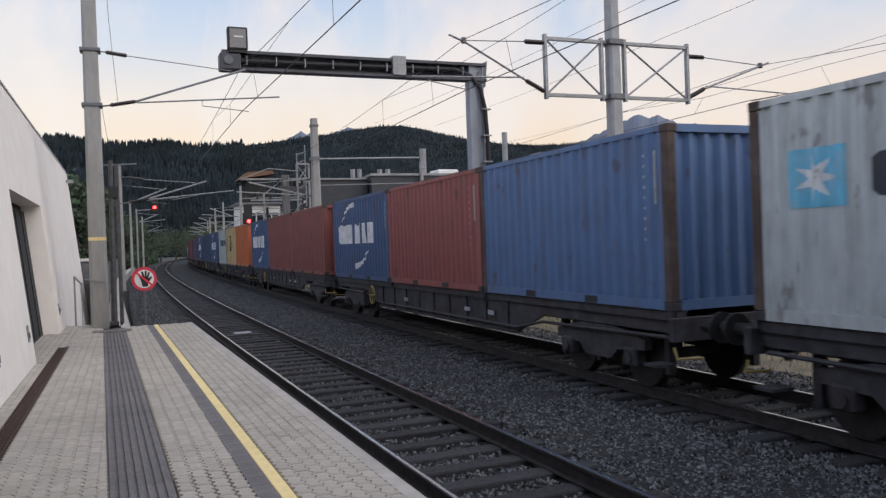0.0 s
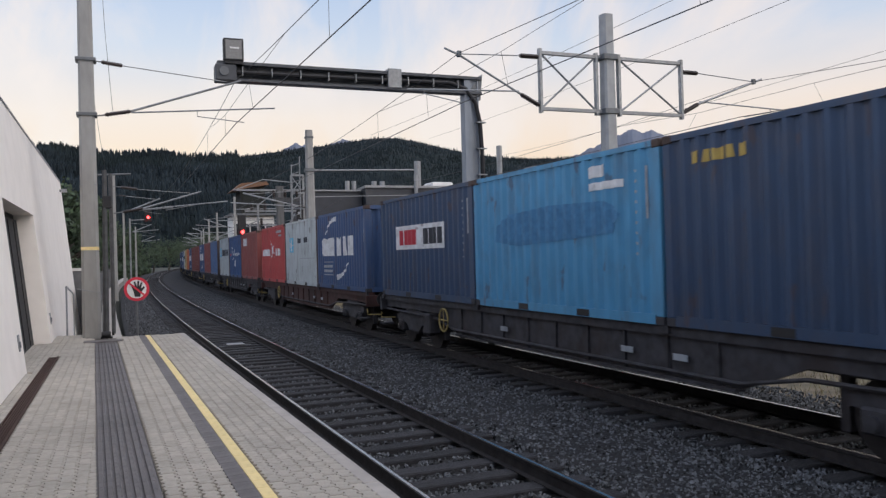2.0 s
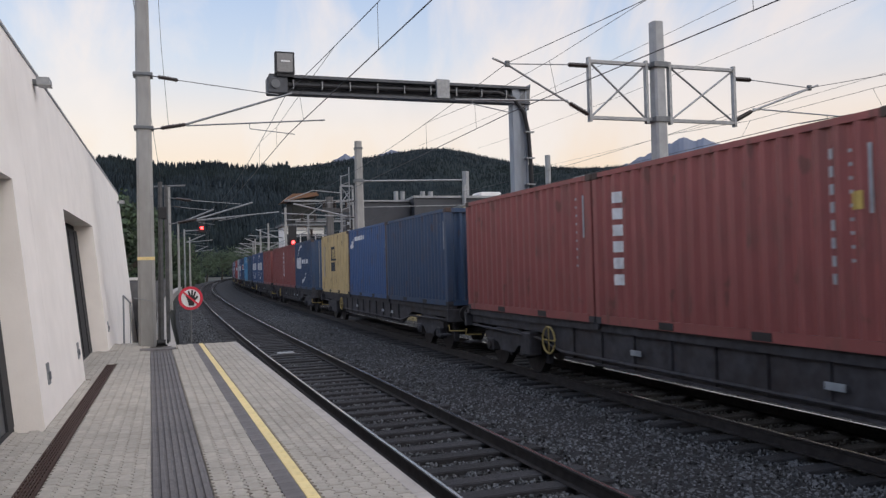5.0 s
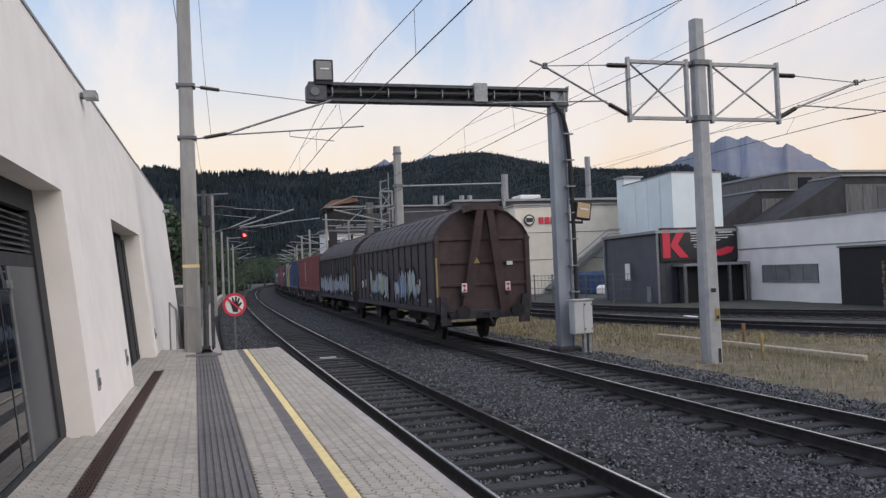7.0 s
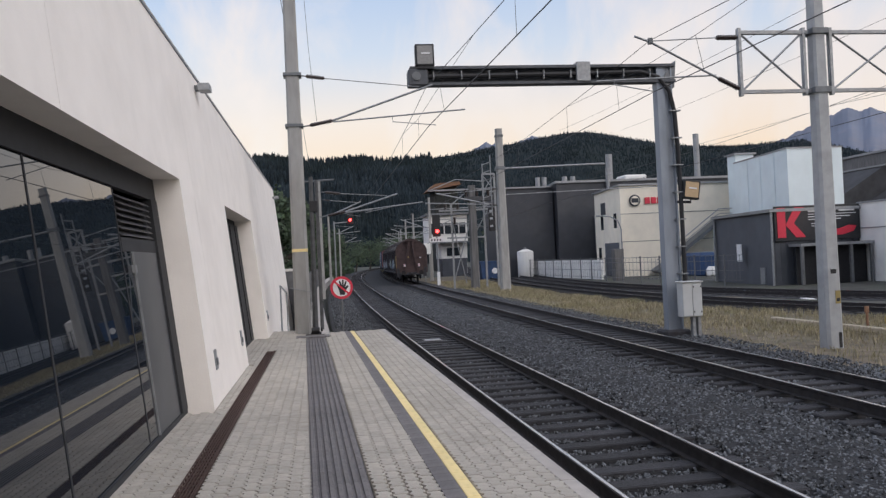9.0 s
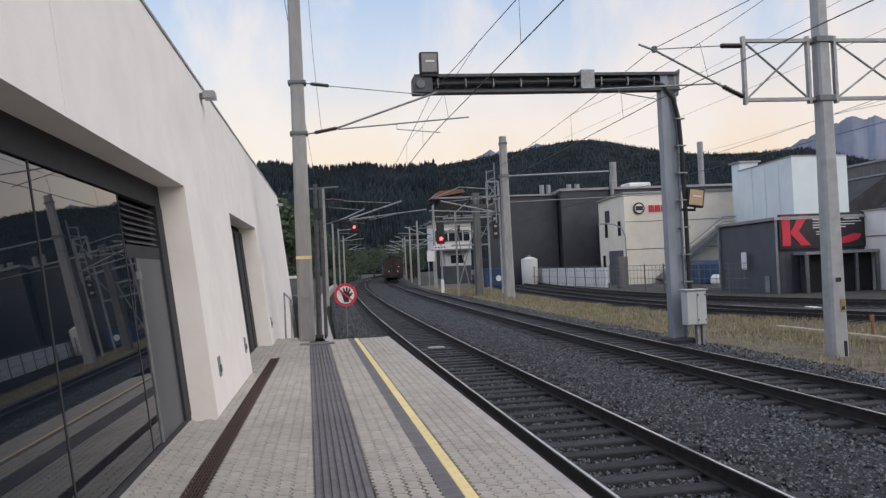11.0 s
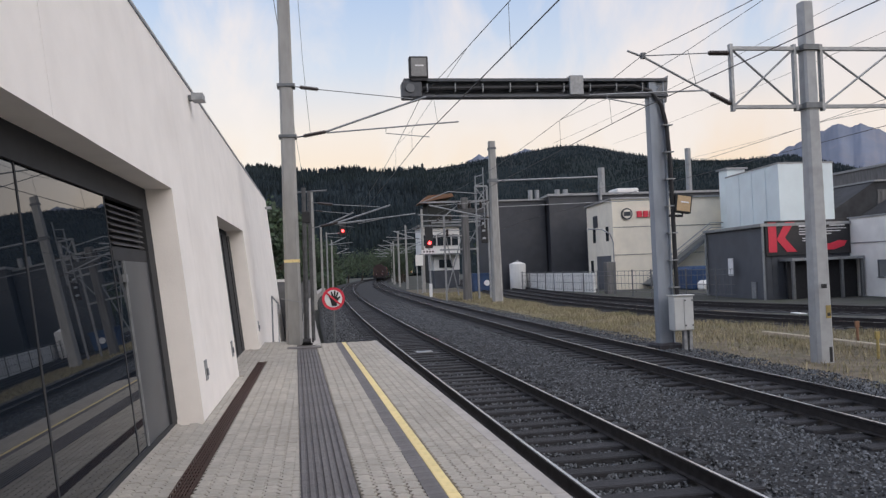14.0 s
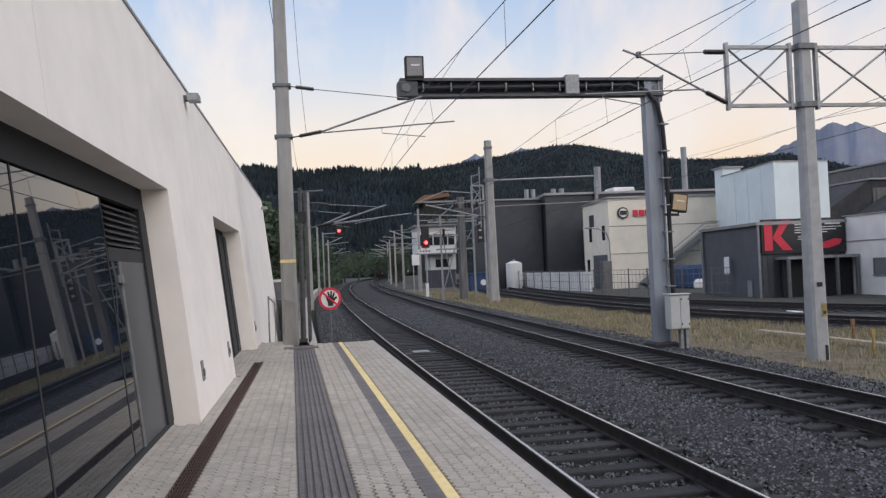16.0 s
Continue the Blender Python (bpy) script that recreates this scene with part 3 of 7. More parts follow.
def verge():
    bm = B()
    ys = list(np.arange(2, 110, 2.0))
    grid = []
    for y in ys:
        row = []
        for k in range(22):
            x = T2(y) + 1.9 + k * 1.6
            row.append(bm.verts.new((x, y, -0.24 + 0.05 * noise.noise(Vector((x * 0.7, y * 0.7, 4))) - (0.05 if k == 0 else 0))))
        grid.append(row)
    for a, b in zip(grid, grid[1:]):
        for k in range(6):
            bm.faces.new((a[k], a[k + 1], b[k + 1], b[k]))
    yard_bm = B()
    for a, b in zip(grid, grid[1:]):
        for k in range(6, 21):
            yard_bm.faces.new([yard_bm.verts.new(v.co) for v in (a[k], a[k + 1], b[k + 1], b[k])])
    bmesh.ops.remove_doubles(yard_bm, verts=yard_bm.verts, dist=0.001)
    bmesh.ops.delete(bm, geom=[v for v in bm.verts if not v.link_faces], context="VERTS")
    solid("yard_ground", yard_bm, mat("dark_weedy_gravel", (0.055, 0.054, 0.046), 0.95, var=0.4, scale=2, bump=0.6, bscale=10, stain=(0.05, 0.065, 0.03), stain_amt=0.8, stain_scale=0.3), "dark weedy gravel ground around the sidings", "ground", kind="structure", smooth=True)
    for line in (LINE3, LINE4):
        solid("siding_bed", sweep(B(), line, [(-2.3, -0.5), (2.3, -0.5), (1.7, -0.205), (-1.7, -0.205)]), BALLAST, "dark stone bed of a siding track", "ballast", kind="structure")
    solid("verge", bm, SOIL, "dry trampled soil verge between main line and sidings", "verge", kind="structure", smooth=True)
    rnd = random.Random(9)
    vs, fs = [], []
    l3 = {round(p.y): p.x for p in LINE3}
    n = 0
    while n < 85000:
        y = 8 + 75 * rnd.random() ** 1.4
        xb = min((v for k, v in l3.items() if abs(k - y) <= 2), default=16) - 1.5
        xa = T2(y) + 2.3 + 0.5 * noise.noise(Vector((y * 0.3, 2, 0)))
        x = xa + (xb - xa) * rnd.random() ** 0.72
        if rnd.random() > 0.25 + 0.9 * (0.5 + noise.noise(Vector((x * 0.5, y * 0.35, 7)))) or x > 30:
            n += 1
            continue
        h = rnd.uniform(0.06, 0.22) * (0.6 + 0.8 * (0.5 + noise.noise(Vector((x * 0.4, y * 0.4, 1)))))
        a = rnd.random() * 6.28
        w = rnd.uniform(0.004, 0.009) * (1 + y * 0.02)
        lx, ly = rnd.uniform(-0.1, 0.1), rnd.uniform(-0.1, 0.1)
        i0 = len(vs)
        c, s = math.cos(a) * w, math.sin(a) * w
        vs.extend([(x - c, y - s, -0.25), (x + c, y + s, -0.25), (x + lx * 0.5 + c * 0.7, y + ly * 0.5 + s * 0.7, -0.25 + h * 0.6), (x + lx * 0.5 - c * 0.7, y + ly * 0.5 - s * 0.7, -0.25 + h * 0.6), (x + lx, y + ly, -0.25 + h)])
        fs.extend([(i0, i0 + 1, i0 + 2, i0 + 3), (i0 + 3, i0 + 2, i0 + 4)])
        n += 1
    me = bpy.data.meshes.new("grass")
    me.from_pydata(vs, [], fs)
    me.materials.append(GRASS)
    tagged(new("grass", me), "sparse straw coloured dry grass on the verge", "grass", kind="stuff")
    # timber rail lying in the grass, with two marker posts
    bm = box(B(), -0.09, 0.09, -4.2, 4.2, 0, 0.14, 0.02)
    ob = solid("timber_beam", bm, mat("bleached_timber", (0.42, 0.36, 0.27), 0.85, var=0.2, scale=6, stretch=(6, 1, 6)), "long bleached timber beam lying in the grass", "beam")
    ob.matrix_basis = pose(14.3, 19.6, -0.2, 0, 0, 3)
    for x, y, m_, nm, lb in ((14.75, 20.2, CRANE, "marker_post", "short rusty orange marker post in the grass"), (13.15, 17.3, YEL2, "marker_post", "short yellow marker post in the grass")):
        t = thing(nm, lb, "marker", m=pose(x, y, -0.25))
        part("post", tube(B(), [(0, 0, 0), (0, 0, 0.62)], 0.035, 8), m_, t)
        part("cap", box(B(), -0.06, 0.06, -0.03, 0.03, 0.5, 0.68, 0.01), m_, t)


verge()

# ---- platform ----
SK = -0.0255
PZ = 0.55


def edge_x(y):
    return 2.01 + SK * y


def sheared(me):
    for v in me.vertices:
        v.co.x += SK * v.co.y
    return me


def platform():
    pf = thing("platform", "raised station platform with grey pavers and yellow safety line", "platform", kind="structure")
    bm = B()
    prism(bm, [(-1.95, -14), (edge_x(-14) - 0.14, -14), (edge_x(20.7) - 0.14, 20.7), (-0.35, 20.7), (-0.35, 22.2), (-1.95, 22.2)], "z", -0.5, PZ - 0.035)
    part("platform_body", bm, JOINT, pf)
    # L shaped edge blocks along the track
    y = -14.0
    while y < 20.6:
        b = min(y + 0.995, 20.7)
        bm = box(B(), edge_x(0) - 0.138, edge_x(0), y, b, PZ - 0.2, PZ, 0.012)
        box(bm, edge_x(0) - 0.14, edge_x(0) - 0.06, y, b, -0.5, PZ - 0.2)
        ob = part("edge_block", bm, EDGE, pf)
        sheared(ob.data)
        y += 1.0
    y = 0
    # tactile guide strip: slabs with ribs
    bm0 = box(B(), 0, 0.46, 0, 0.398, PZ - 0.05, PZ - 0.004)
    for k in range(7):
        x = 0.012 + k * 0.064
        prism(bm0, [(x, PZ), (x + 0.008, PZ + 0.012), (x + 0.038, PZ + 0.012), (x + 0.046, PZ)], "y", 0.002, 0.397)
    slab = mesh_of(bm0, "tactile_slab", TACTILE)
    for i in range(84):
        yy = -14 + i * 0.4
        if yy > 19.2:
            break
        piece("tactile_slab", slab, pf, pose(-0.02 + SK * yy, yy, 0, 0, 0, math.degrees(-math.atan(SK))))
    bm = box(B(), -0.75, 0.05, 19.62, 20.05, PZ - 0.05, PZ + 0.004, 0.005)
    part("tactile_field", bm, TACTILE, pf)
    # dark band and yellow line, block by block
    for nm, x0, x1, m_, lb in (("dark_kerb_stone", 0.955, 1.105, TACTILE, ""), ("yellow_stone", 1.107, 1.207, YELLOW, "")):
        me = mesh_of(box(B(), x0, x1, 0.002, 0.223, PZ - 0.06, PZ + 0.001, 0.004), nm, m_)
        yy, n = -7.05, 0
        while yy < 20.45:
            piece(nm, me, pf, pose(SK * yy, yy, random.uniform(-0.001, 0.001), 0, 0, math.degrees(-math.atan(SK))))
            yy += 0.225
    # drain channel with bars
    dr = thing("drain_channel", "rusty iron slotted drain let into the paving", "drain", kind="structure")
    bm = box(B(), -1.245, -1.075, -14, 17.0, PZ - 0.12, PZ - 0.1)
    box(bm, -1.245, -1.232, -14, 17.0, PZ - 0.1, PZ + 0.002)
    box(bm, -1.088, -1.075, -14, 17.0, PZ - 0.1, PZ + 0.002)
    part("channel_frame", bm, GRATE, dr)
    for k in range(5):
        x = -1.214 + k * 0.0268
        part("drain_bar", box(B(), x, x + 0.012, -14, 17.0, PZ - 0.05, PZ), GRATE, dr)
    yy = 3.5
    cross = mesh_of(box(B(), -1.232, -1.088, -0.006, 0.006, PZ - 0.06, PZ - 0.004), "cross_bar", GRATE)
    while yy < 17:
        piece("cross_bar", cross, dr, pose(0, yy, 0))
        yy += 0.125
    # interlocking pavers
    L, W, g = 0.225, 0.1125, 0.0052
    zz = 0.024
    side = [(0.0, 0), (0.11, zz), (0.25, zz), (0.36, 0), (0.5, 0), (0.61, zz), (0.75, zz), (0.86, 0), (1.0, 0)]

    def outline(l, w):
        pts = [(-w / 2 + g + d, -l / 2 + g + (l - 2 * g) * t) for t, d in side]
        pts2 = [(w / 2 - g + d, -l / 2 + g + (l - 2 * g) * t) for t, d in reversed(side)]
        return pts + pts2
    base = outline(L, W)
    bm = B()
    lo = [bm.verts.new((x, y, -0.05)) for x, y in base]
    hi = [bm.verts.new((x, y, -0.003)) for x, y in base]
    hj = [bm.verts.new((x * 0.965, y * 0.985, 0)) for x, y in base]
    k = len(base)
    for a, b in ((lo, hi), (hi, hj)):
        for i in range(k):
            bm.faces.new((a[i], a[(i + 1) % k], b[(i + 1) % k], b[i]))
    bm.faces.new(hj)
    bmesh.ops.recalc_face_normals(bm, faces=bm.faces)
    me = mesh_of(bm, "paver", PAVER)
    co = [tuple(v.co) for v in me.vertices]
    po = [tuple(p.vertices) for p in me.polygons]
    vs, fs, n = [], [], 0
    spans = [(-1.80, -1.25, 0.0, -14, 10.2), (-1.42, -1.25, 0.0, 10.2, 14.8), (-1.80, -1.25, 0.0, 14.8, 20.0), (-1.42, -1.25, 0.0, 20.0, 22.0), (-1.25, -0.75, 0.0, 17.05, 22.0), (-1.07, -0.03, 0.0, -14, 20.7), (0.445, 0.95, SK, -14, 20.7), (1.212, 1.868, SK, -14, 20.7)]
    for xa, xb, sk, ya, yb in spans:
        cnt = max(1, round((xb - xa) / W))
        for c in range(cnt + (5 if xa == -1.07 else 0)):
            yy = ya + (L / 2 if c % 2 else 0)
            while yy < yb:
                x = xa + (c + 0.5) * (xb - xa) / cnt + sk * yy
                w = (xb - xa) / cnt / W
                lim = -0.02 + SK * yy - W * 0.5
                ok = yy + L / 2 < yb and yy > -7
                if -1.1 < xa < -1.0 and x > lim:
                    rest = -0.022 + SK * yy - (x - W / 2)
                    ok = ok and rest > 0.012
                    w = rest / W
                    x += (rest - W) / 2
                if xa == -1.25 and yy + L / 2 > 22:
                    ok = False
                if yy > 19.5 and -0.8 < x < 0.1:
                    ok = ok and yy > 20.1
                if ok:
                    dz = random.uniform(-0.0022, 0.0012)
                    if 4.6 < yy < 6.6 and n < 300 and w > 0.9:
                        piece("paver", me, pf, Matrix.Translation((x, yy, PZ + dz)) @ Matrix.Rotation(random.uniform(-0.008, 0.008), 4, "Z"))
                        n += 1
                    else:
                        i0 = len(vs)
                        vs.extend((x + a * w, yy + b, PZ + c_ + dz) for a, b, c_ in co)
                        fs.extend(tuple(i0 + q for q in p) for p in po)
                yy += L
    m2 = bpy.data.meshes.new("pavers")
    m2.from_pydata(vs, [], fs)
    m2.materials.append(PAVER_J)
    ob = new("paver_field", m2)
    ob.parent = pf
    ob["kind"] = "stuff"


platform()

# ---- station building: battered concrete wall with deep openings ----
LEAN = -0.105
WX = -1.42


def lean(z, x=WX):
    return x + LEAN * (z - PZ)


def leaning(bm, x0, x1, y0, y1, z0, z1):
    """A block whose two long faces lean back with the wall."""
    c = [(x, y, z) for z in (z0, z1) for y in (y0, y1) for x in (x0, x1)]
    v = [bm.verts.new((lean(z, x), y, z)) for x, y, z in c]
    fs = [bm.faces.new([v[i] for i in f]) for f in ((0, 1, 3, 2), (4, 6, 7, 5), (0, 4, 5, 1), (2, 3, 7, 6), (0, 2, 6, 4), (1, 5, 7, 3))]
    bmesh.ops.recalc_face_normals(bm, faces=fs)
    return bm


def station():
    st = thing("station_building", "white concrete station building with battered wall and deep dark openings", "building")
    top = 5.4
    lint = 3.43
    for y0, y1 in ((10.27, 11.295), (11.305, 14.8), (20.03, 20.595), (20.605, 26.0), (26.008, 33.2), (-9.0, -4.0)):
        part("wall_panel", leaning(B(), WX - 0.42, WX, y0, y1, -0.5, lint), WALL, st)
    seams = [-9.0, -4.0, 5.75, 11.3, 20.6, 33.2]
    for a, b in zip(seams, seams[1:]):
        part("wall_panel", leaning(B(), WX - 0.42, WX, a + 0.004, b - 0.004, lint + 0.0, top), WALL, st)
    bm = B()
    prism(bm, [(-10, -9.0), (lean(top) - 0.01, -9.0), (lean(top) - 0.01, 33.2), (-10, 33.2)], "z", top + 0.004, top + 0.06)
    part("roof", bm, GREYWALL, st)
    part("rear_wall", box(B(), -10, -9.7, -9, 33.2, -0.5, top), GREYWALL, st)
    part("end_wall", box(B(), -9.69, -2.4, 32.9, 33.18, -0.5, top), WALL, st)
    part("end_wall", box(B(), -9.69, -2.4, -9, -8.7, -0.5, top), WALL, st)
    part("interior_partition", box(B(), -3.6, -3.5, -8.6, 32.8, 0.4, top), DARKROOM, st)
    part("coping", leaning(B(), WX - 0.45, WX + 0.012, -9.0, 33.2, top - 0.035, top + 0.0), GALVD, st)
    # glazed front of the large opening, set back
    gx = WX - 0.34
    front = part("glazed_front", leaning(leaning(B(), gx - 0.08, gx + 0.02, -4.0, 10.27, 3.16, 3.43), gx - 0.08, gx + 0.02, -4.0, 10.27, PZ - 0.1, PZ + 0.05), FRAME, st, "anthracite metal glazing frame")
    for y in (-1.6, 1.0, 3.5, 5.9, 8.28):
        part("mullion", leaning(B(), gx - 0.06, gx + 0.0, y - 0.014, y + 0.014, PZ + 0.05, 3.16), FRAME, front)
    part("side_frame", leaning(B(), gx - 0.08, gx + 0.03, 9.92, 10.26, PZ + 0.05, 3.16), FRAME, front)
    ys = (-3.98, -1.6, 1.0, 3.5, 5.9, 8.28)
    for a, b in zip(ys, ys[1:]):
        part("pane", leaning(B(), gx - 0.03, gx - 0.005, a + 0.015, b - 0.015, PZ + 0.05, 3.16), GLASS, front, "dark reflecting glass pane")
    dr = part("door_panel", leaning(B(), gx - 0.05, gx + 0.004, 8.72, 9.9, PZ + 0.05, 2.52), PANEL, st, "flush grey metal door")
    part("door_edge", leaning(B(), gx - 0.05, gx + 0.012, 8.70, 8.72, PZ + 0.05, 2.52), GALV, dr)
    part("door_hinge", leaning(B(), gx - 0.05, gx + 0.03, 8.62, 8.70, 2.3, 2.38), GALV, dr)
    part("pane", leaning(B(), gx - 0.03, gx - 0.005, 8.304, 8.70, PZ + 0.05, 2.52), GLASS, front)
    lv = part("louvre", leaning(leaning(B(), gx - 0.06, gx + 0.004, 8.31, 9.92, 2.52, 2.66), gx - 0.06, gx - 0.05, 8.31, 9.92, 2.66, 3.1), FRAME, st, "dark ventilation louvre")
    for k in range(7):
        z = 2.68 + k * 0.064
        bm = B()
        x = lean(z, gx)
        prism(bm, [(x - 0.045, z + 0.035), (x + 0.012, z), (x + 0.012, z + 0.008), (x - 0.045, z + 0.045)], "y", 8.36, 9.82)
        part("slat", bm, SLAT, lv)
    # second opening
    # dark sheet backing the recess in place of its shade
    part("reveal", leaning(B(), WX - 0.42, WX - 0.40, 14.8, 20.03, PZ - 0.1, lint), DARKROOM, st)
    d2 = part("sliding_door", leaning(B(), gx - 0.05, gx, 14.9, 19.95, PZ, 3.3), FRAME, st, "dark metal sliding door in the deep recess")
    for k in range(5):
        part("door_rib", leaning(B(), gx, gx + 0.02, 15.2 + k, 15.26 + k, PZ + 0.05, 3.25), BLACK, d2)
    # small vents in the wall foot
    for y, z in ((10.98, 1.1), (14.27, 1.08), (20.7, 1.06)):
        v = part("wall_vent", leaning(B(), WX - 0.005, WX + 0.012, y - 0.10, y + 0.10, z - 0.13, z + 0.13), GALV, st, "small grey wall vent")
        part("vent_flap", leaning(B(), WX + 0.012, WX + 0.03, y - 0.05, y + 0.05, z - 0.07, z + 0.02), GALVD, v)
    w = thing("wall_lamp", "small grey wall lamp high on the concrete wall", "lamp")
    part("bracket", leaning(B(), WX, WX + 0.06, 13.08, 13.20, 5.14, 5.22), GALVD, w)
    part("housing", leaning(B(), WX + 0.06, WX + 0.24, 13.0, 13.28, 5.13, 5.24), GALV, w)
    w2 = copy_thing(w, pose(lean(5.0) - lean(5.18), 18.9, -0.2))
    # handrail at the wall foot
    h = thing("handrail", "thin galvanised handrail beside the wall", "handrail")
    part("rail_tube", tube(B(), [(-1.2, 22.1, 0.5), (-1.2, 22.1, 1.75), (-1.2, 25.5, 1.45), (-1.2, 25.5, 0.1)], 0.022, 8), GALV, h)
    # yard wall beyond the building and the low path
    bm = box(B(), -3.4, -1.15, 33.6, 33.9, -0.5, 2.05)
    yw = solid("wall_yard", bm, PLANKF, "low grey yard wall behind the station", "wall", kind="structure")
    bm = box(B(), -3.4, -1.1, 33.55, 33.95, 2.05, 2.16)
    solid("coping_yard", bm, PLASTER, "white coping on the low yard wall", "coping", kind="structure")


station()


def walkway():
    bm = B()
    line = [Vector((T1(y) - 3.3 - 0.25 * max(0, (y - 22) / 40), y)) for y in np.arange(20.75, 130, 3)]
    sweep(bm, line, [(-0.3, -0.6), (0.3, -0.6), (0.3, 0.12), (-0.3, 0.12)])
    solid("service_path", bm, EDGE, "narrow concrete service path beside the track", "path", kind="structure")
    fz = thing("noise_fence", "grey panel fence along the service path", "fence")
    for i in range(22):
        y = 30 + i * 3.0
        x = T1(y) - 3.95 - 0.25 * (y - 22) / 40
        part("post", box(B(), x - 0.06, x + 0.06, y - 0.06, y + 0.06, -0.5, 1.75, 0.01), FENCE, fz)
        x2 = T1(y + 3) - 3.95 - 0.25 * (y - 19) / 40
        bm = B()
        prism(bm, [(x - 0.03, y + 0.06), (x + 0.03, y + 0.06), (x2 + 0.03, y + 2.94), (x2 - 0.03, y + 2.94)], "z", -0.3, 1.6)
        part("panel", bm, PLANKF, fz)


walkway()


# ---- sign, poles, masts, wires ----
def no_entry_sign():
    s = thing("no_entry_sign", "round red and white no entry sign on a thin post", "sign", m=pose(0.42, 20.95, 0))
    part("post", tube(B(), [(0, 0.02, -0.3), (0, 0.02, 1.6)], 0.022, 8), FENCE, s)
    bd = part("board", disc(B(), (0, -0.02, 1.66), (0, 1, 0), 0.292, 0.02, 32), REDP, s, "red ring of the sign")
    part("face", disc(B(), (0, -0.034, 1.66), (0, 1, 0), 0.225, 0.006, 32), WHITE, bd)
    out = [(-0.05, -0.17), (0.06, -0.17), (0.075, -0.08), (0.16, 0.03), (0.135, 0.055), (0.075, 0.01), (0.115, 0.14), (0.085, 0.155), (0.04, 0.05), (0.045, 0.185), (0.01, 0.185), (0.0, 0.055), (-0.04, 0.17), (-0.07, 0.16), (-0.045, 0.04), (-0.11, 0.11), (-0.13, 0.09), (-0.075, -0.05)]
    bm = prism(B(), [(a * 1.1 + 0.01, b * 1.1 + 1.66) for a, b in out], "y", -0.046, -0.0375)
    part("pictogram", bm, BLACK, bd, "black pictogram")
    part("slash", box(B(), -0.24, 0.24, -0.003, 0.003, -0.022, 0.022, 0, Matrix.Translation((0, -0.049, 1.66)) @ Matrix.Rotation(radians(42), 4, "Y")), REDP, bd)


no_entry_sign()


def insulator(bm, a, b, r=0.055):
    a, b = Vector(a), Vector(b)
    tube(bm, [a, b], r * 0.72, 8)
    for k in range(7):
        p = a + (b - a) * (0.1 + 0.8 * k / 6)
        disc(bm, p, b - a, r, (b - a).length * 0.06, 10)
    return bm


def mast_column(parent, x, y, w0, w1, z0, z1, m_=None, name="column"):
    bm = B()
    v = []
    for z, w in ((z0, w0), (z1, w1)):
        c = w * 0.16
        v.append([bm.verts.new((x + a, y + b, z)) for a, b in ((-w / 2 + c, -w / 2), (w / 2 - c, -w / 2), (w / 2, -w / 2 + c), (w / 2, w / 2 - c), (w / 2 - c, w / 2), (-w / 2 + c, w / 2), (-w / 2, w / 2 - c), (-w / 2, -w / 2 + c))])
    for i in range(8):
        bm.faces.new((v[0][i], v[0][(i + 1) % 8], v[1][(i + 1) % 8], v[1][i]))
    bm.faces.new(v[1])
    return part(name, bm, m_ or MASTC, parent)


def cantilever(parent, x, y, side, reach, zt, zb, wire_z, mess_z, k=1.0):
    """Stay, strut, register tube and steady arm, from a mast face towards a track."""
    s = side
    ca = part("cantilever", tube(B(), [(x + s * 0.95, y, zb + 0.1), (x + s * (reach + 0.15), y, mess_z + 0.05)], 0.028 * k, 8), GALV, parent, "galvanised catenary cantilever")
    part("top_stay", tube(B(), [(x + s * 0.8, y, zt - 0.08), (x + s * (reach - 0.2), y, mess_z)], 0.012 * k, 6), GALV, ca)
    part("register_tube", tube(B(), [(x + s * 1.0, y, zb + 0.08), (x + s * (reach + 1.0), y, zb + 0.34)], 0.02 * k, 8), GALV, ca)
    bm = tube(B(), [(x + s * (reach - 0.95), y, zb + 0.18), (x + s * (reach - 0.95), y, zb + 0.05), (x + s * (reach + 0.2), y, wire_z + 0.02)], 0.012, 6)
    part("steady_arm", bm, GALV, ca)
    part("insulator", insulator(B(), (x + s * 0.35, y, zt - 0.02), (x + s * 0.82, y, zt - 0.08)), INSUL, ca, "dark ribbed insulator")
    part("insulator", insulator(B(), (x + s * 0.4, y, zb), (x + s * 0.98, y, zb + 0.11)), INSUL, ca, "dark ribbed insulator")
    part("mount_arm", tube(B(), [(x + s * 0.12, y, zt), (x + s * 0.38, y, zt - 0.02)], 0.015, 6), GALVD, ca)
    part("mount_arm", tube(B(), [(x + s * 0.12, y, zb - 0.04), (x + s * 0.42, y, zb)], 0.02, 6), GALVD, ca)
    return ca


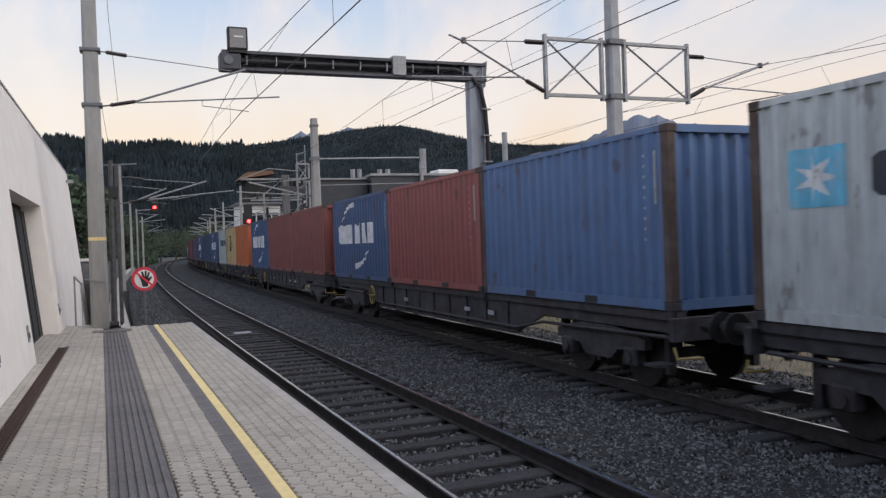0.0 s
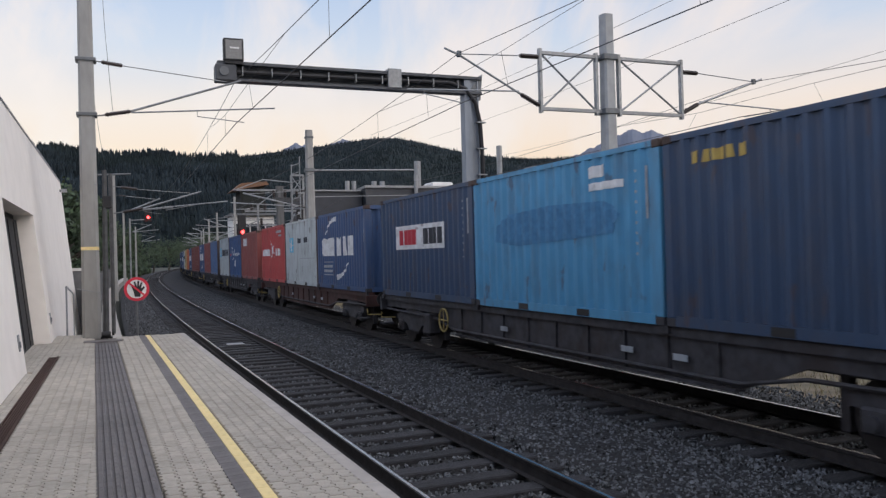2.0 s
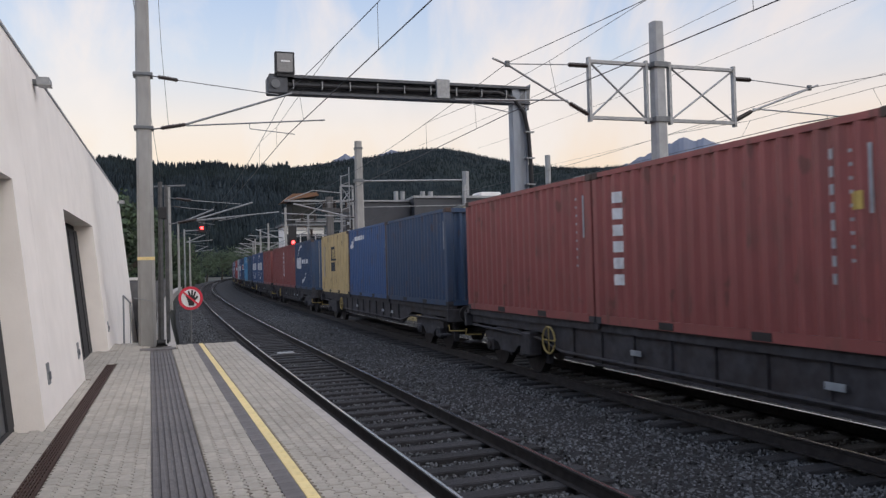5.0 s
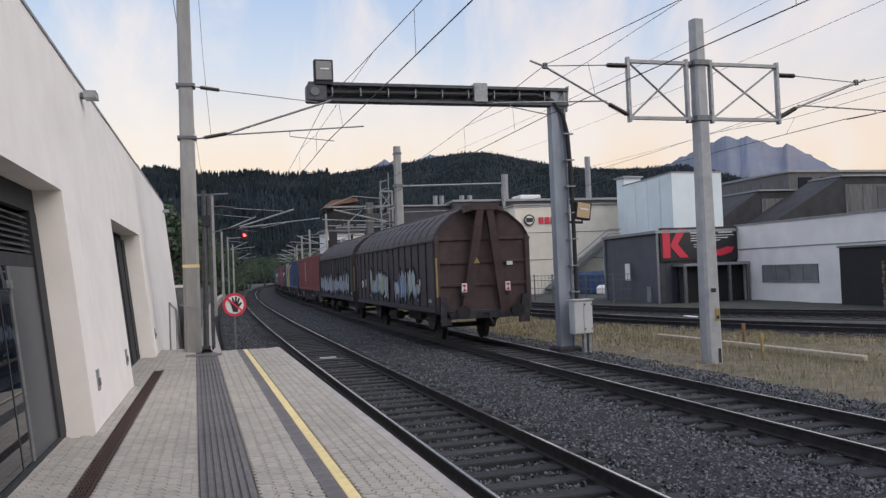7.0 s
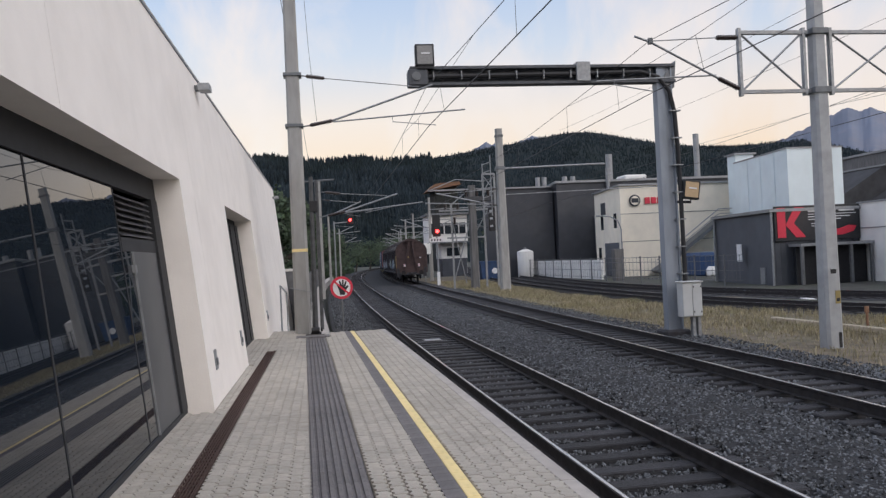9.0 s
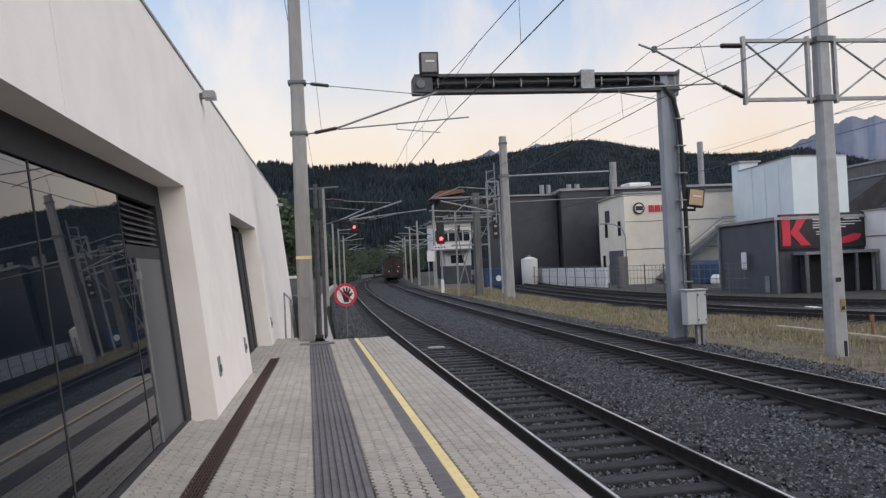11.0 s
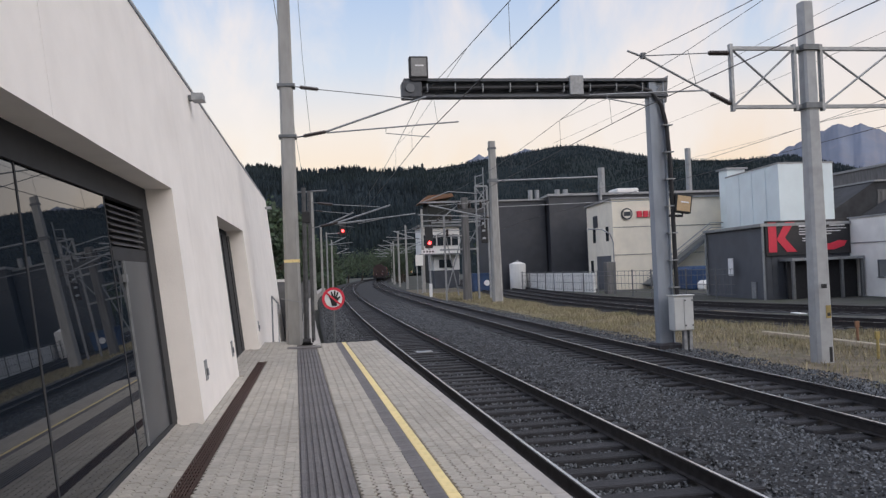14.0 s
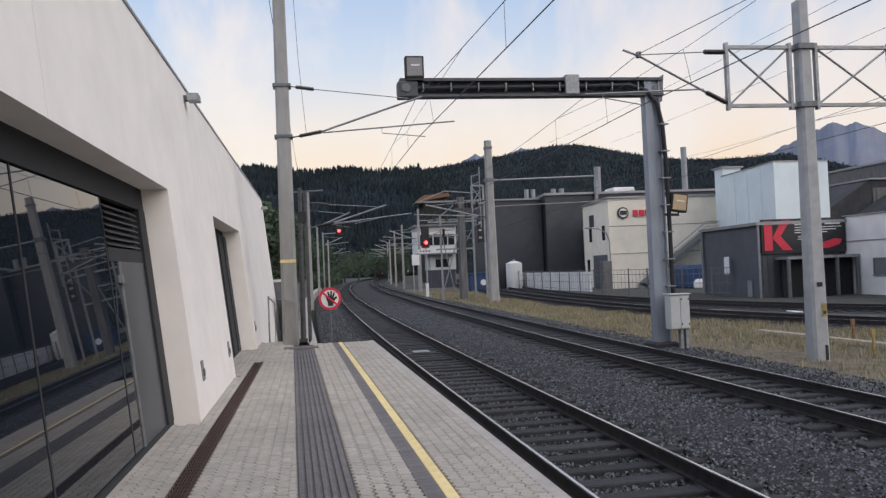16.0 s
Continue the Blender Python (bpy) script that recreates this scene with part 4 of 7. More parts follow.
def platform_mast():
    t = thing("catenary_mast", "tapered grey concrete catenary mast with yellow band", "mast")
    x, y = -0.6, 21.0
    mast_column(t, x, y, 0.42, 0.30, 0.3, 10.6)
    part("painted_band", box(B(), x - 0.197, x + 0.197, y - 0.197, y + 0.197, 2.63, 2.71), YELLOW, t, "yellow painted height band")
    part("metal_strap", box(B(), x - 0.185, x + 0.185, y - 0.185, y + 0.185, 4.18, 4.2), GALV, t)
    for z in (7.2, 5.88):
        part("clamp", box(B(), x - 0.23, x + 0.23, y - 0.21, y + 0.21, z - 0.04, z + 0.04, 0.01), GALVD, t, "dark steel mast clamp")
    cantilever(t, x, y, 1, 3.5, 7.2, 5.9, 5.82, 6.86)
    part("earth_wire", tube(B(), [(x + 0.24, y - 0.25, 0.6), (x + 0.235, y - 0.24, 1.6), (x - 0.1, y - 0.26, 1.68), (x - 0.3, y - 0.24, 1.72)], 0.012, 5), GALV, t)
    # slim steel pole in front with a hinged foot
    p = thing("steel_pole", "slim dark steel pole with a hinged foot on the platform", "pole")
    part("shaft", tube(B(), [(-0.28, 20.44, 0.6), (-0.24, 20.46, 4.5)], 0.07, 8, 0.05), DARKST, p)
    bm = box(B(), -0.40, -0.14, 20.32, 20.56, PZ, PZ + 0.04, 0.008)
    disc(bm, (-0.28, 20.30, PZ + 0.10), (1, 0, 0), 0.07, 0.2, 12)
    disc(bm, (-0.13, 20.38, PZ + 0.12), (1, 0, 0), 0.06, 0.05, 12)
    part("foot_hinge", bm, BLACK, p)
    part("pole_bracket", box(B(), -0.30, -0.10, 20.40, 20.52, 3.6, 3.9, 0.02), BLACK, p)
    k = thing("steel_pole", "slim dark steel pole with a cross bar behind the mast", "pole")
    part("shaft", tube(B(), [(-0.15, 27.0, -0.3), (-0.15, 27.0, 5.1)], 0.06, 8), DARKST, k)
    part("cross_bar", tube(B(), [(-0.65, 27.0, 5.05), (0.45, 27.0, 5.1)], 0.03, 6), GALVD, k)
    cantilever(k, -0.2, 27.0, 1, 2.6, 4.7, 3.9, 4.15, 4.5)


platform_mast()


def gauge_gantry():
    t = thing("gantry", "grey steel gantry arm over both tracks with floodlights", "gantry")
    x, y = 9.93, 21.93
    post = prism(B(), [(x - 0.26, y - 0.16), (x - 0.04, y - 0.16), (x - 0.03, y - 0.10), (x + 0.15, y - 0.10), (x + 0.16, y - 0.16), (x + 0.20, y - 0.16), (x + 0.20, y + 0.16), (x - 0.26, y + 0.16)], "z", -0.3, 7.55)
    pb = part("post", post, mat("blue_grey_painted_steel", (0.27, 0.30, 0.34), 0.55, 0.2, var=0.12, scale=4, stain=(0.17, 0.18, 0.2), stain_amt=0.45, stretch=(1, 1, 0.3)), t, "blue grey painted steel post")
    part("base_plate", box(B(), x - 0.42, x + 0.42, y - 0.34, y + 0.34, -0.32, -0.1, 0.02), BLACK, pb)
    am = part("arm", prism(B(), [(y - 0.22, 7.58), (y + 0.14, 7.58), (y + 0.14, 7.06), (y - 0.22, 7.06), (y - 0.22, 7.13), (y - 0.02, 7.13), (y - 0.02, 7.50), (y - 0.22, 7.50)], "x", 2.56, 10.22), mat("dark_grey_steel_paint", (0.085, 0.09, 0.1), 0.6, 0.2, var=0.15, scale=5), t, "dark grey channel arm")
    part("gusset", prism(B(), [(10.2, 6.9), (10.28, 7.68), (9.75, 7.05)], "y", y - 0.145, y + 0.145), GALVD, am)
    part("cable", tube(B(), [(2.9, y - 0.16, 7.30), (7.0, y - 0.16, 7.33), (9.2, y - 0.17, 7.36), (9.7, y - 0.2, 7.2), (10.0, y - 0.22, 6.8), (10.14, y - 0.2, 6.2), (10.2, y - 0.2, 5), (10.22, y - 0.2, 1.3)], 0.065, 8), BLACK, am, "black cable bundle")
    for k in range(9):
        xx = 3.2 + k * 0.78
        part("cable_tie", box(B(), xx - 0.012, xx + 0.012, y - 0.26, y - 0.1, 7.2, 7.44), GALV, am)
    for k in range(7):
        z = 6.2 - k * 0.78
        part("cable_tie", box(B(), 10.02, 10.3, y - 0.27, y - 0.1, z, z + 0.035), GALV, pb)
    part("splice_plate", box(B(), 7.27, 7.68, y - 0.26, y + 0.18, 7.1, 7.66, 0.02), GALV, am, "pale splice collar")
    part("end_head", box(B(), 2.5, 3.05, y - 0.26, y + 0.2, 7.05, 7.5, 0.03), MATS["dark_grey_steel_paint"], am)
    part("hinge_bolt", disc(B(), (2.72, y - 0.28, 7.3), (0, 1, 0), 0.12, 0.05, 14), GALVD, am)

    def flood(cx, cz, tilt, w, h, parent, lens):
        m = Matrix.Translation((cx, y - 0.3, cz)) @ Matrix.Rotation(radians(tilt), 4, "Y")
        f = part("floodlight", box(B(), -w / 2, w / 2, -0.02, 0.2, -h / 2, h / 2, 0.02, m), BLACK, parent, "black square floodlight housing")
        part("lens", box(B(), -w / 2 + 0.05, w / 2 - 0.05, -0.03, -0.018, -h / 2 + 0.05, h / 2 - 0.05, 0, m), lens, f, "pale prismatic lamp glass")
        part("lamp_tube", box(B(), -0.1, 0.14, -0.042, -0.031, 0.02, 0.06, 0, m), WHITE, f)
        return f
    flood(2.97, 7.87, 0, 0.52, 0.60, am, LENS)
    part("lamp_bracket", box(B(), 2.75, 3.2, y - 0.3, y, 7.5, 7.66), BLACK, am)
    flood(10.5, 3.93, 8, 0.50, 0.54, pb, LENS_SUNSET)
    part("lamp_bracket", tube(B(), [(10.1, y - 0.15, 3.6), (10.5, y - 0.2, 3.58), (10.5, y - 0.2, 3.7)], 0.04, 8), BLACK, pb)
    c = thing("control_cabinet", "pale grey trackside control cabinet on two legs", "cabinet")
    grp = mat("pale_cabinet_grp", (0.52, 0.53, 0.52), 0.6, var=0.08, scale=3, stain=(0.36, 0.36, 0.34), stain_amt=0.4)
    bd = part("body", box(B(), 9.83, 10.42, 21.15, 21.5, 0.33, 1.3, 0.02), grp, c)
    part("door", box(B(), 10.13, 10.40, 21.125, 21.15, 0.36, 1.24, 0.006), grp, bd)
    part("door", box(B(), 9.85, 10.12, 21.132, 21.15, 0.36, 1.27, 0.006), grp, bd)
    part("rain_hood", box(B(), 9.80, 10.45, 21.10, 21.53, 1.3, 1.33, 0.008), grp, bd)
    for xx, zz in ((10.37, 0.45), (10.37, 1.15), (10.16, 0.45), (10.16, 1.15)):
        part("door_latch", box(B(), xx - 0.015, xx + 0.015, 21.112, 21.126, zz, zz + 0.05), BLACK, bd)
    for xx in (10.2, 10.36):
        part("leg", box(B(), xx - 0.045, xx + 0.045, 21.25, 21.4, -0.3, 0.33), GALV, c)
    bm = box(B(), 9.5, 10.25, 21.55, 22.3, -0.35, -0.05, 0.05)
    part("plinth", bm, UNDER, c)


LENS = mat("grey_lamp_glass", (0.2, 0.2, 0.2), 0.2, var=0.15, scale=20)
# Warm colour paints the sunset reflected in the lower lamp's glass.
LENS_SUNSET = mat("sunset_reflection_lamp_glass", (0.55, 0.40, 0.24), 0.25, var=0.1, scale=20)
gauge_gantry()


def lattice_mast():
    t = thing("lattice_mast", "grey steel mast with lattice cross arms for two tracks", "mast")
    x, y = 11.68, 17.29
    mast_column(t, x, y, 0.42, 0.29, -0.4, 8.3, mat("painted_steel_mast", (0.36, 0.37, 0.375), 0.6, 0.2, var=0.12, scale=4, stain=(0.24, 0.24, 0.24), stain_amt=0.4))
    part("mast_number", box(B(), x - 0.07, x + 0.07, y - 0.21, y - 0.2, 1.52, 1.62), BLACK, t)
    sg = part("warning_sticker", box(B(), x + 0.02, x + 0.14, y - 0.215, y - 0.2, 0.82, 1.12), YEL2, t, "yellow warning plate")
    part("bolt_symbol", box(B(), x + 0.04, x + 0.12, y - 0.22, y - 0.215, 0.87, 0.95), BLACK, sg)
    part("earth_clip", box(B(), x + 0.06, x + 0.12, y - 0.23, y - 0.2, -0.2, 0.15), BLACK, t)
    for s, xb, tip, mx in ((-1, 9.73, 7.2, 7.57), (1, 13.98, 16.75, 16.46)):
        xa = x + s * 0.14
        fr = B()
        for z in (5.82, 7.2):
            box(fr, min(xa, xb), max(xa, xb), y - 0.05, y + 0.05, z - 0.04, z + 0.04)
        for xx in (xa + s * 0.2, xb):
            box(fr, xx - 0.035, xx + 0.035, y - 0.06, y + 0.06, 5.72, 7.3)
        f = part("cross_arm", fr, GALV, t, "galvanised steel cross arm")
        for z0, z1 in ((5.86, 7.16), (7.16, 5.86)):
            part("diagonal_brace", tube(B(), [(xa + s * 0.25, y, z0), (xb - s * 0.05, y, z1)], 0.026, 6), GALV, f)
        # track side gear: stay and strut meet at the messenger clamp
        zi, zm = (7.09, 7.02) if s < 0 else (6.98, 6.86)
        part("insulator", insulator(B(), (xb + s * 0.05, y, zi), (xb + s * 0.55, y, zi), 0.06), INSUL, f, "dark ribbed insulator")
        part("insulator", insulator(B(), (xb + s * 0.05, y, 5.9), (xb + s * 0.55, y, 6.15), 0.06), INSUL, f, "dark ribbed insulator")
        part("top_stay", tube(B(), [(xb + s * 0.55, y, zi), (mx, y, zm)], 0.014, 6), GALV, f)
        part("strut", tube(B(), [(xb + s * 0.55, y, 6.15), (mx, y, zm - 0.02), (tip, y, zm - 0.02 + abs(tip - mx) * 0.36)], 0.028, 8), GALV, f)
        part("messenger_clamp", box(B(), mx - 0.05, mx + 0.05, y - 0.05, y + 0.05, zm - 0.07, zm + 0.07, 0.01), GALVD, f)
        part("register_tube", tube(B(), [(xb + s * 0.6, y, 6.22), (xb + s * 3.48, y, 6.12)], 0.02, 8), GALV, f)
        part("steady_arm", tube(B(), [(xb + s * 3.05, y, 6.12), (xb + s * 3.08, y, 6.04), (xb + s * 2.13, y, 5.87)], 0.014, 6), GALV, f)
    for z in (5.82, 7.2):
        part("clamp", box(B(), x - 0.21, x + 0.21, y - 0.2, y + 0.2, z - 0.07, z + 0.07, 0.01), GALVD, t)


lattice_mast()


def far_mast(x, y, h, w, arms, label, name="catenary_mast"):
    t = thing(name, label, "mast", "catenary masts down the line")
    mast_column(t, x, y, w, w * 0.66, -0.4, h)
    for side, reach in arms:
        cantilever(t, x, y, side, reach, 7.2, 5.95, 5.8, 6.9, 2.0)
    return t


mm = far_mast(12.95, 56.9, 11.5, 0.72, ((-1, 4.6),), "tall tapered concrete mast carrying a steel beam over the sidings")
part("cross_beam", tube(B(), [(12.9, 56.9, 8.6), (20.9, 56.9, 8.75)], 0.07, 8), GALV, mm)
part("span_wire", tube(B(), [(12.9, 56.9, 6.7), (26, 56.9, 6.95)], 0.03, 6), GALV, mm)
part("mast_clamp", box(B(), 12.62, 13.28, 56.6, 57.25, 8.5, 8.75), GALVD, mm)
part("mast_clamp", box(B(), 12.68, 13.22, 56.63, 57.2, 10.9, 11.05), GALVD, mm)
part("ladder", tube(B(), [(12.2, 56.8, 5.2), (12.2, 56.8, 9.6)], 0.04, 6), GALV, mm)
part("ladder", tube(B(), [(11.6, 56.8, 5.2), (11.6, 56.8, 9.0)], 0.04, 6), GALV, mm)
for k in range(7):
    part("rung", tube(B(), [(11.6, 56.8, 5.3 + 0.6 * k), (12.2, 56.8, 5.5 + 0.6 * k)], 0.03, 6), GALV, mm)
for y, left in ((62, True), (104, True), (150, True), (92, False), (118, False), (140, False), (168, False), (200, False)):
    if left:
        far_mast(T1(y) - 3.2, y, 8.6, 0.34, ((1, 3.0),), "slender far catenary mast beside the platform track")
    else:
        m_ = far_mast(T2(y) + 3.4, y, 8.8 + (y % 3) * 0.3, 0.36, ((-1, 3.2), (1, 3.0)), "slender far catenary mast between main line and sidings")
        part("cross_beam", tube(B(), [(T2(y) + 3.4, y, 8.0), (T2(y) + 13, y, 8.1)], 0.06, 6), GALV, m_)
for y in (100, 125, 150):
    far_mast(T2(y) + 12, y, 9.0, 0.34, ((-1, 3.0),), "slender far catenary mast beside the sidings")


def switch_gantry():
    t = thing("switch_gantry", "steel switch tower on a thick post with beams and insulators", "gantry")
    mast_column(t, 11.9, 63.0, 0.66, 0.54, -0.4, 8.0, OLDWALL, "column")
    for x, h in ((10.2, 6.6), (12.85, 8.9), (13.8, 8.9)):
        part("post", box(B(), x - 0.07, x + 0.07, 62.92, 63.08, -0.4, h), GALV, t)
    for x0, x1, z in ((12.85, 13.8, 8.82), (12.85, 13.8, 7.4), (8.4, 13.9, 7.62), (9.2, 13.7, 6.0), (9.6, 12.2, 4.9), (9.8, 12.9, 3.8)):
        part("beam", box(B(), x0, x1, 62.86, 63.14, z, z + 0.13), GALV, t)
    part("switch_beam", box(B(), 11.3, 13.6, 62.7, 63.2, 6.75, 7.1, 0.02), DARKST, t, "dark switch beam")
    bx = part("switch_box", box(B(), 13.15, 13.65, 62.55, 62.85, 4.3, 6.15, 0.03), BLACK, t, "black switch cabinet")
    for z in (4.6, 5.2, 5.8):
        part("cabinet_plate", box(B(), 13.2, 13.45, 62.53, 62.551, z, z + 0.16), P_DIM, bx)
    for x, z in ((9.7, 6.13), (10.7, 6.13), (11.4, 7.1), (12.3, 7.1), (13.2, 7.1), (10.4, 4.93)):
        part("insulator", insulator(B(), (x, 62.8, z), (x, 62.8, z + 0.55), 0.12), INSUL, t, "brown ribbed insulator")
    for a, b in (((10.2, 0.4), (11.6, 4.9)), ((11.2, 0.2), (10.3, 4.9)), ((12.85, 7.5), (13.8, 8.8)), ((13.8, 7.5), (12.85, 8.8)), ((12.2, 4.4), (13.1, 5.9)), ((10.2, 6.5), (11.6, 7.6))):
        part("brace", tube(B(), [(a[0], 63, a[1]), (b[0], 63, b[1])], 0.045, 6), GALV, t)
    part("switch_rod", tube(B(), [(8.5, 62.8, 7.7), (10.6, 62.8, 8.5), (12.8, 62.8, 8.3)], 0.04, 6), GALV, t)
    # small notice board on two legs by the siding
    nb = thing("notice_board", "pale blank notice board on two legs by the siding", "sign")
    part("board", box(B(), 11.15, 12.0, 89.95, 90.05, 2.85, 4.05, 0.02), PLASTER, nb)
    for x in (11.3, 11.85):
        part("leg", box(B(), x - 0.05, x + 0.05, 90.06, 90.16, -0.4, 3.6), GALV, nb)


switch_gantry()


def wires():
    def run(name, pts, r, label):
        solid(name, tube(B(), pts, r, 5), WIRE, label, "wire", "overhead wires")
    # each line runs straight from support to support: (y, contact x, contact z, messenger x, messenger z)
    line1 = ((-30, 4.78, 5.8, 4.78, 7.0), (21, 2.91, 5.82, 2.91, 6.9), (62, T1(62) - 0.3, 5.8, T1(62) - 0.2, 7.0), (104, T1(104) + 0.2, 5.8, T1(104), 7.0), (150, T1(150) - 0.2, 5.8, T1(150), 7.0), (200, T1(200), 5.8, T1(200), 7.0))
    line2 = ((-30, 10.05, 5.87, 10.1, 7.1), (17.3, 7.6, 5.86, 7.57, 7.04), (56.9, T2(56.9) - 0.3, 5.87, T2(56.9) - 0.2, 7.1), (92, T2(92) + 0.2, 5.87, T2(92), 7.1), (118, T2(118) - 0.2, 5.87, T2(118), 7.1), (140, T2(140), 5.87, T2(140), 7.1), (168, T2(168), 5.87, T2(168), 7.1), (200, T2(200), 5.87, T2(200), 7.1))
    line3 = ((-14, 25.0, 5.9, 25.0, 7.1), (17.3, 16.0, 5.87, 16.46, 6.86), (56.9, 16.1, 5.87, 16.1, 7.1), (100, 19.6, 5.87, 19.6, 7.1))
    for sup in (line1, line2, line3):
        con, mes, drops = [], [], []

        def messenger(a, b, f):
            sag = 4 * f * (1 - f) * min(0.75, (b[0] - a[0]) * 0.012)
            return Vector((a[3] + (b[3] - a[3]) * f, a[0] + (b[0] - a[0]) * f, a[4] + (b[4] - a[4]) * f - sag))
        for a, b in zip(sup, sup[1:]):
            for k in range(12):
                f = k / 12
                con.append(Vector((a[1] + (b[1] - a[1]) * f, a[0] + (b[0] - a[0]) * f, a[2] + (b[2] - a[2]) * f)))
                mes.append(messenger(a, b, f))
                if k in (2, 4, 6, 8, 10):
                    drops.append((con[-1], mes[-1]))
        c = solid("contact_wire", tube(B(), con, 0.0105, 5), WIRE, "dark contact wire over the track", "wire", "overhead wires")
        part("messenger_wire", tube(B(), mes, 0.008, 5), WIRE, c)
        for a, b in drops:
            part("dropper", tube(B(), [a, b], 0.005, 4), WIRE, c)
        # stitch wire slung under the messenger at the nearest support
        p, q, r_ = sup[0], sup[1], sup[2]
        e0, e1 = messenger(p, q, 1 - 5.5 / (q[0] - p[0])), messenger(q, r_, 6.5 / (r_[0] - q[0]))
        lo = [Vector((q[3] + (q[1] - q[3]) * 0.3, q[0] + d, q[4] - 0.5)) for d in (-2.2, 2.2)]
        part("stitch_wire", tube(B(), [e0, lo[0], lo[1], e1], 0.006, 4), WIRE, c)
        for v in lo:
            f = (v.y - p[0]) / (q[0] - p[0]) if v.y < q[0] else (v.y - q[0]) / (r_[0] - q[0])
            a, b = (p, q) if v.y < q[0] else (q, r_)
            part("dropper", tube(B(), [v, (a[1] + (b[1] - a[1]) * f, v.y, a[2])], 0.005, 4), WIRE, c)
    # feeder lines over the verge
    for x0, z0, x1, z1 in ((11.6, 8.6, 17.6, 11.3), (12.5, 8.3, 22.3, 11.2), (14.8, 7.4, 28.3, 10.0)):
        pts = []
        for k in range(15):
            f = k / 14
            pts.append((x0 + (x1 - x0) * f + (1 - f) ** 2 * 1.5, -25 + 82 * f, z0 + (z1 - z0) * f - 0.9 * 4 * f * (1 - f) + (1 - f) * 0.8))
        run("feeder_wire", pts, 0.0075, "thin dark feeder wire over the verge")
    # span across to the left
    run("feeder_wire", [(-1.6, -20, 9.8), (-1.5, 0, 9.2), (-0.9, 21, 9.9), (-0.6, 60, 8.4)], 0.010, "thin wire along the platform masts")
    run("feeder_wire", [(-0.25, 21.3, 10.2), (-0.16, 21.3, 8.0), (-0.02, 21.3, 5.98)], 0.006, "thin vertical wire beside the mast")


wires()


def signal(x, y, h, arm, lamp_z, label):
    t = thing("railway_signal", label, "signal")
    part("post", tube(B(), [(x, y, -0.4), (x, y, h)], 0.09, 8), GALV, t)
    hx = x + arm
    if arm:
        part("bracket", tube(B(), [(x, y, h - 0.2), (hx, y, lamp_z - 0.2)], 0.06, 6), GALV, t)
    else:
        part("foot", box(B(), x - 0.14, x + 0.14, y - 0.12, y + 0.12, -0.4, 1.0), WHITE, t)
        part("name_plate", box(B(), x - 0.75, x + 0.55, y - 0.12, y - 0.09, 3.9, 4.25), WHITE, t)
        for k in range(4):
            part("plate_mark", box(B(), x - 0.6 + k * 0.28, x - 0.45 + k * 0.28, y - 0.13, y - 0.122, 4.0, 4.15), BLACK, t)
    hd = part("signal_head", box(B(), hx - 0.38, hx + 0.38, y - 0.1, y + 0.15, lamp_z - 0.5, lamp_z + 1.6, 0.05), BLACK, t, "black signal head")
    part("hood", tube(B(), [(hx, y - 0.1, lamp_z + 0.22), (hx, y - 0.4, lamp_z + 0.2)], 0.2, 10), BLACK, hd)
    part("red_lamp", disc(B(), (hx, y - 0.42, lamp_z), (0, 1, 0), 0.16, 0.05, 16), REDG, hd, "lit red lamp")


signal(10.85, 76.4, 6.4, 0, 4.9, "railway signal showing red on a white mast")
signal(1.36, 95.0, 7.2, 1.9, 7.3, "railway signal on a bent bracket showing red")


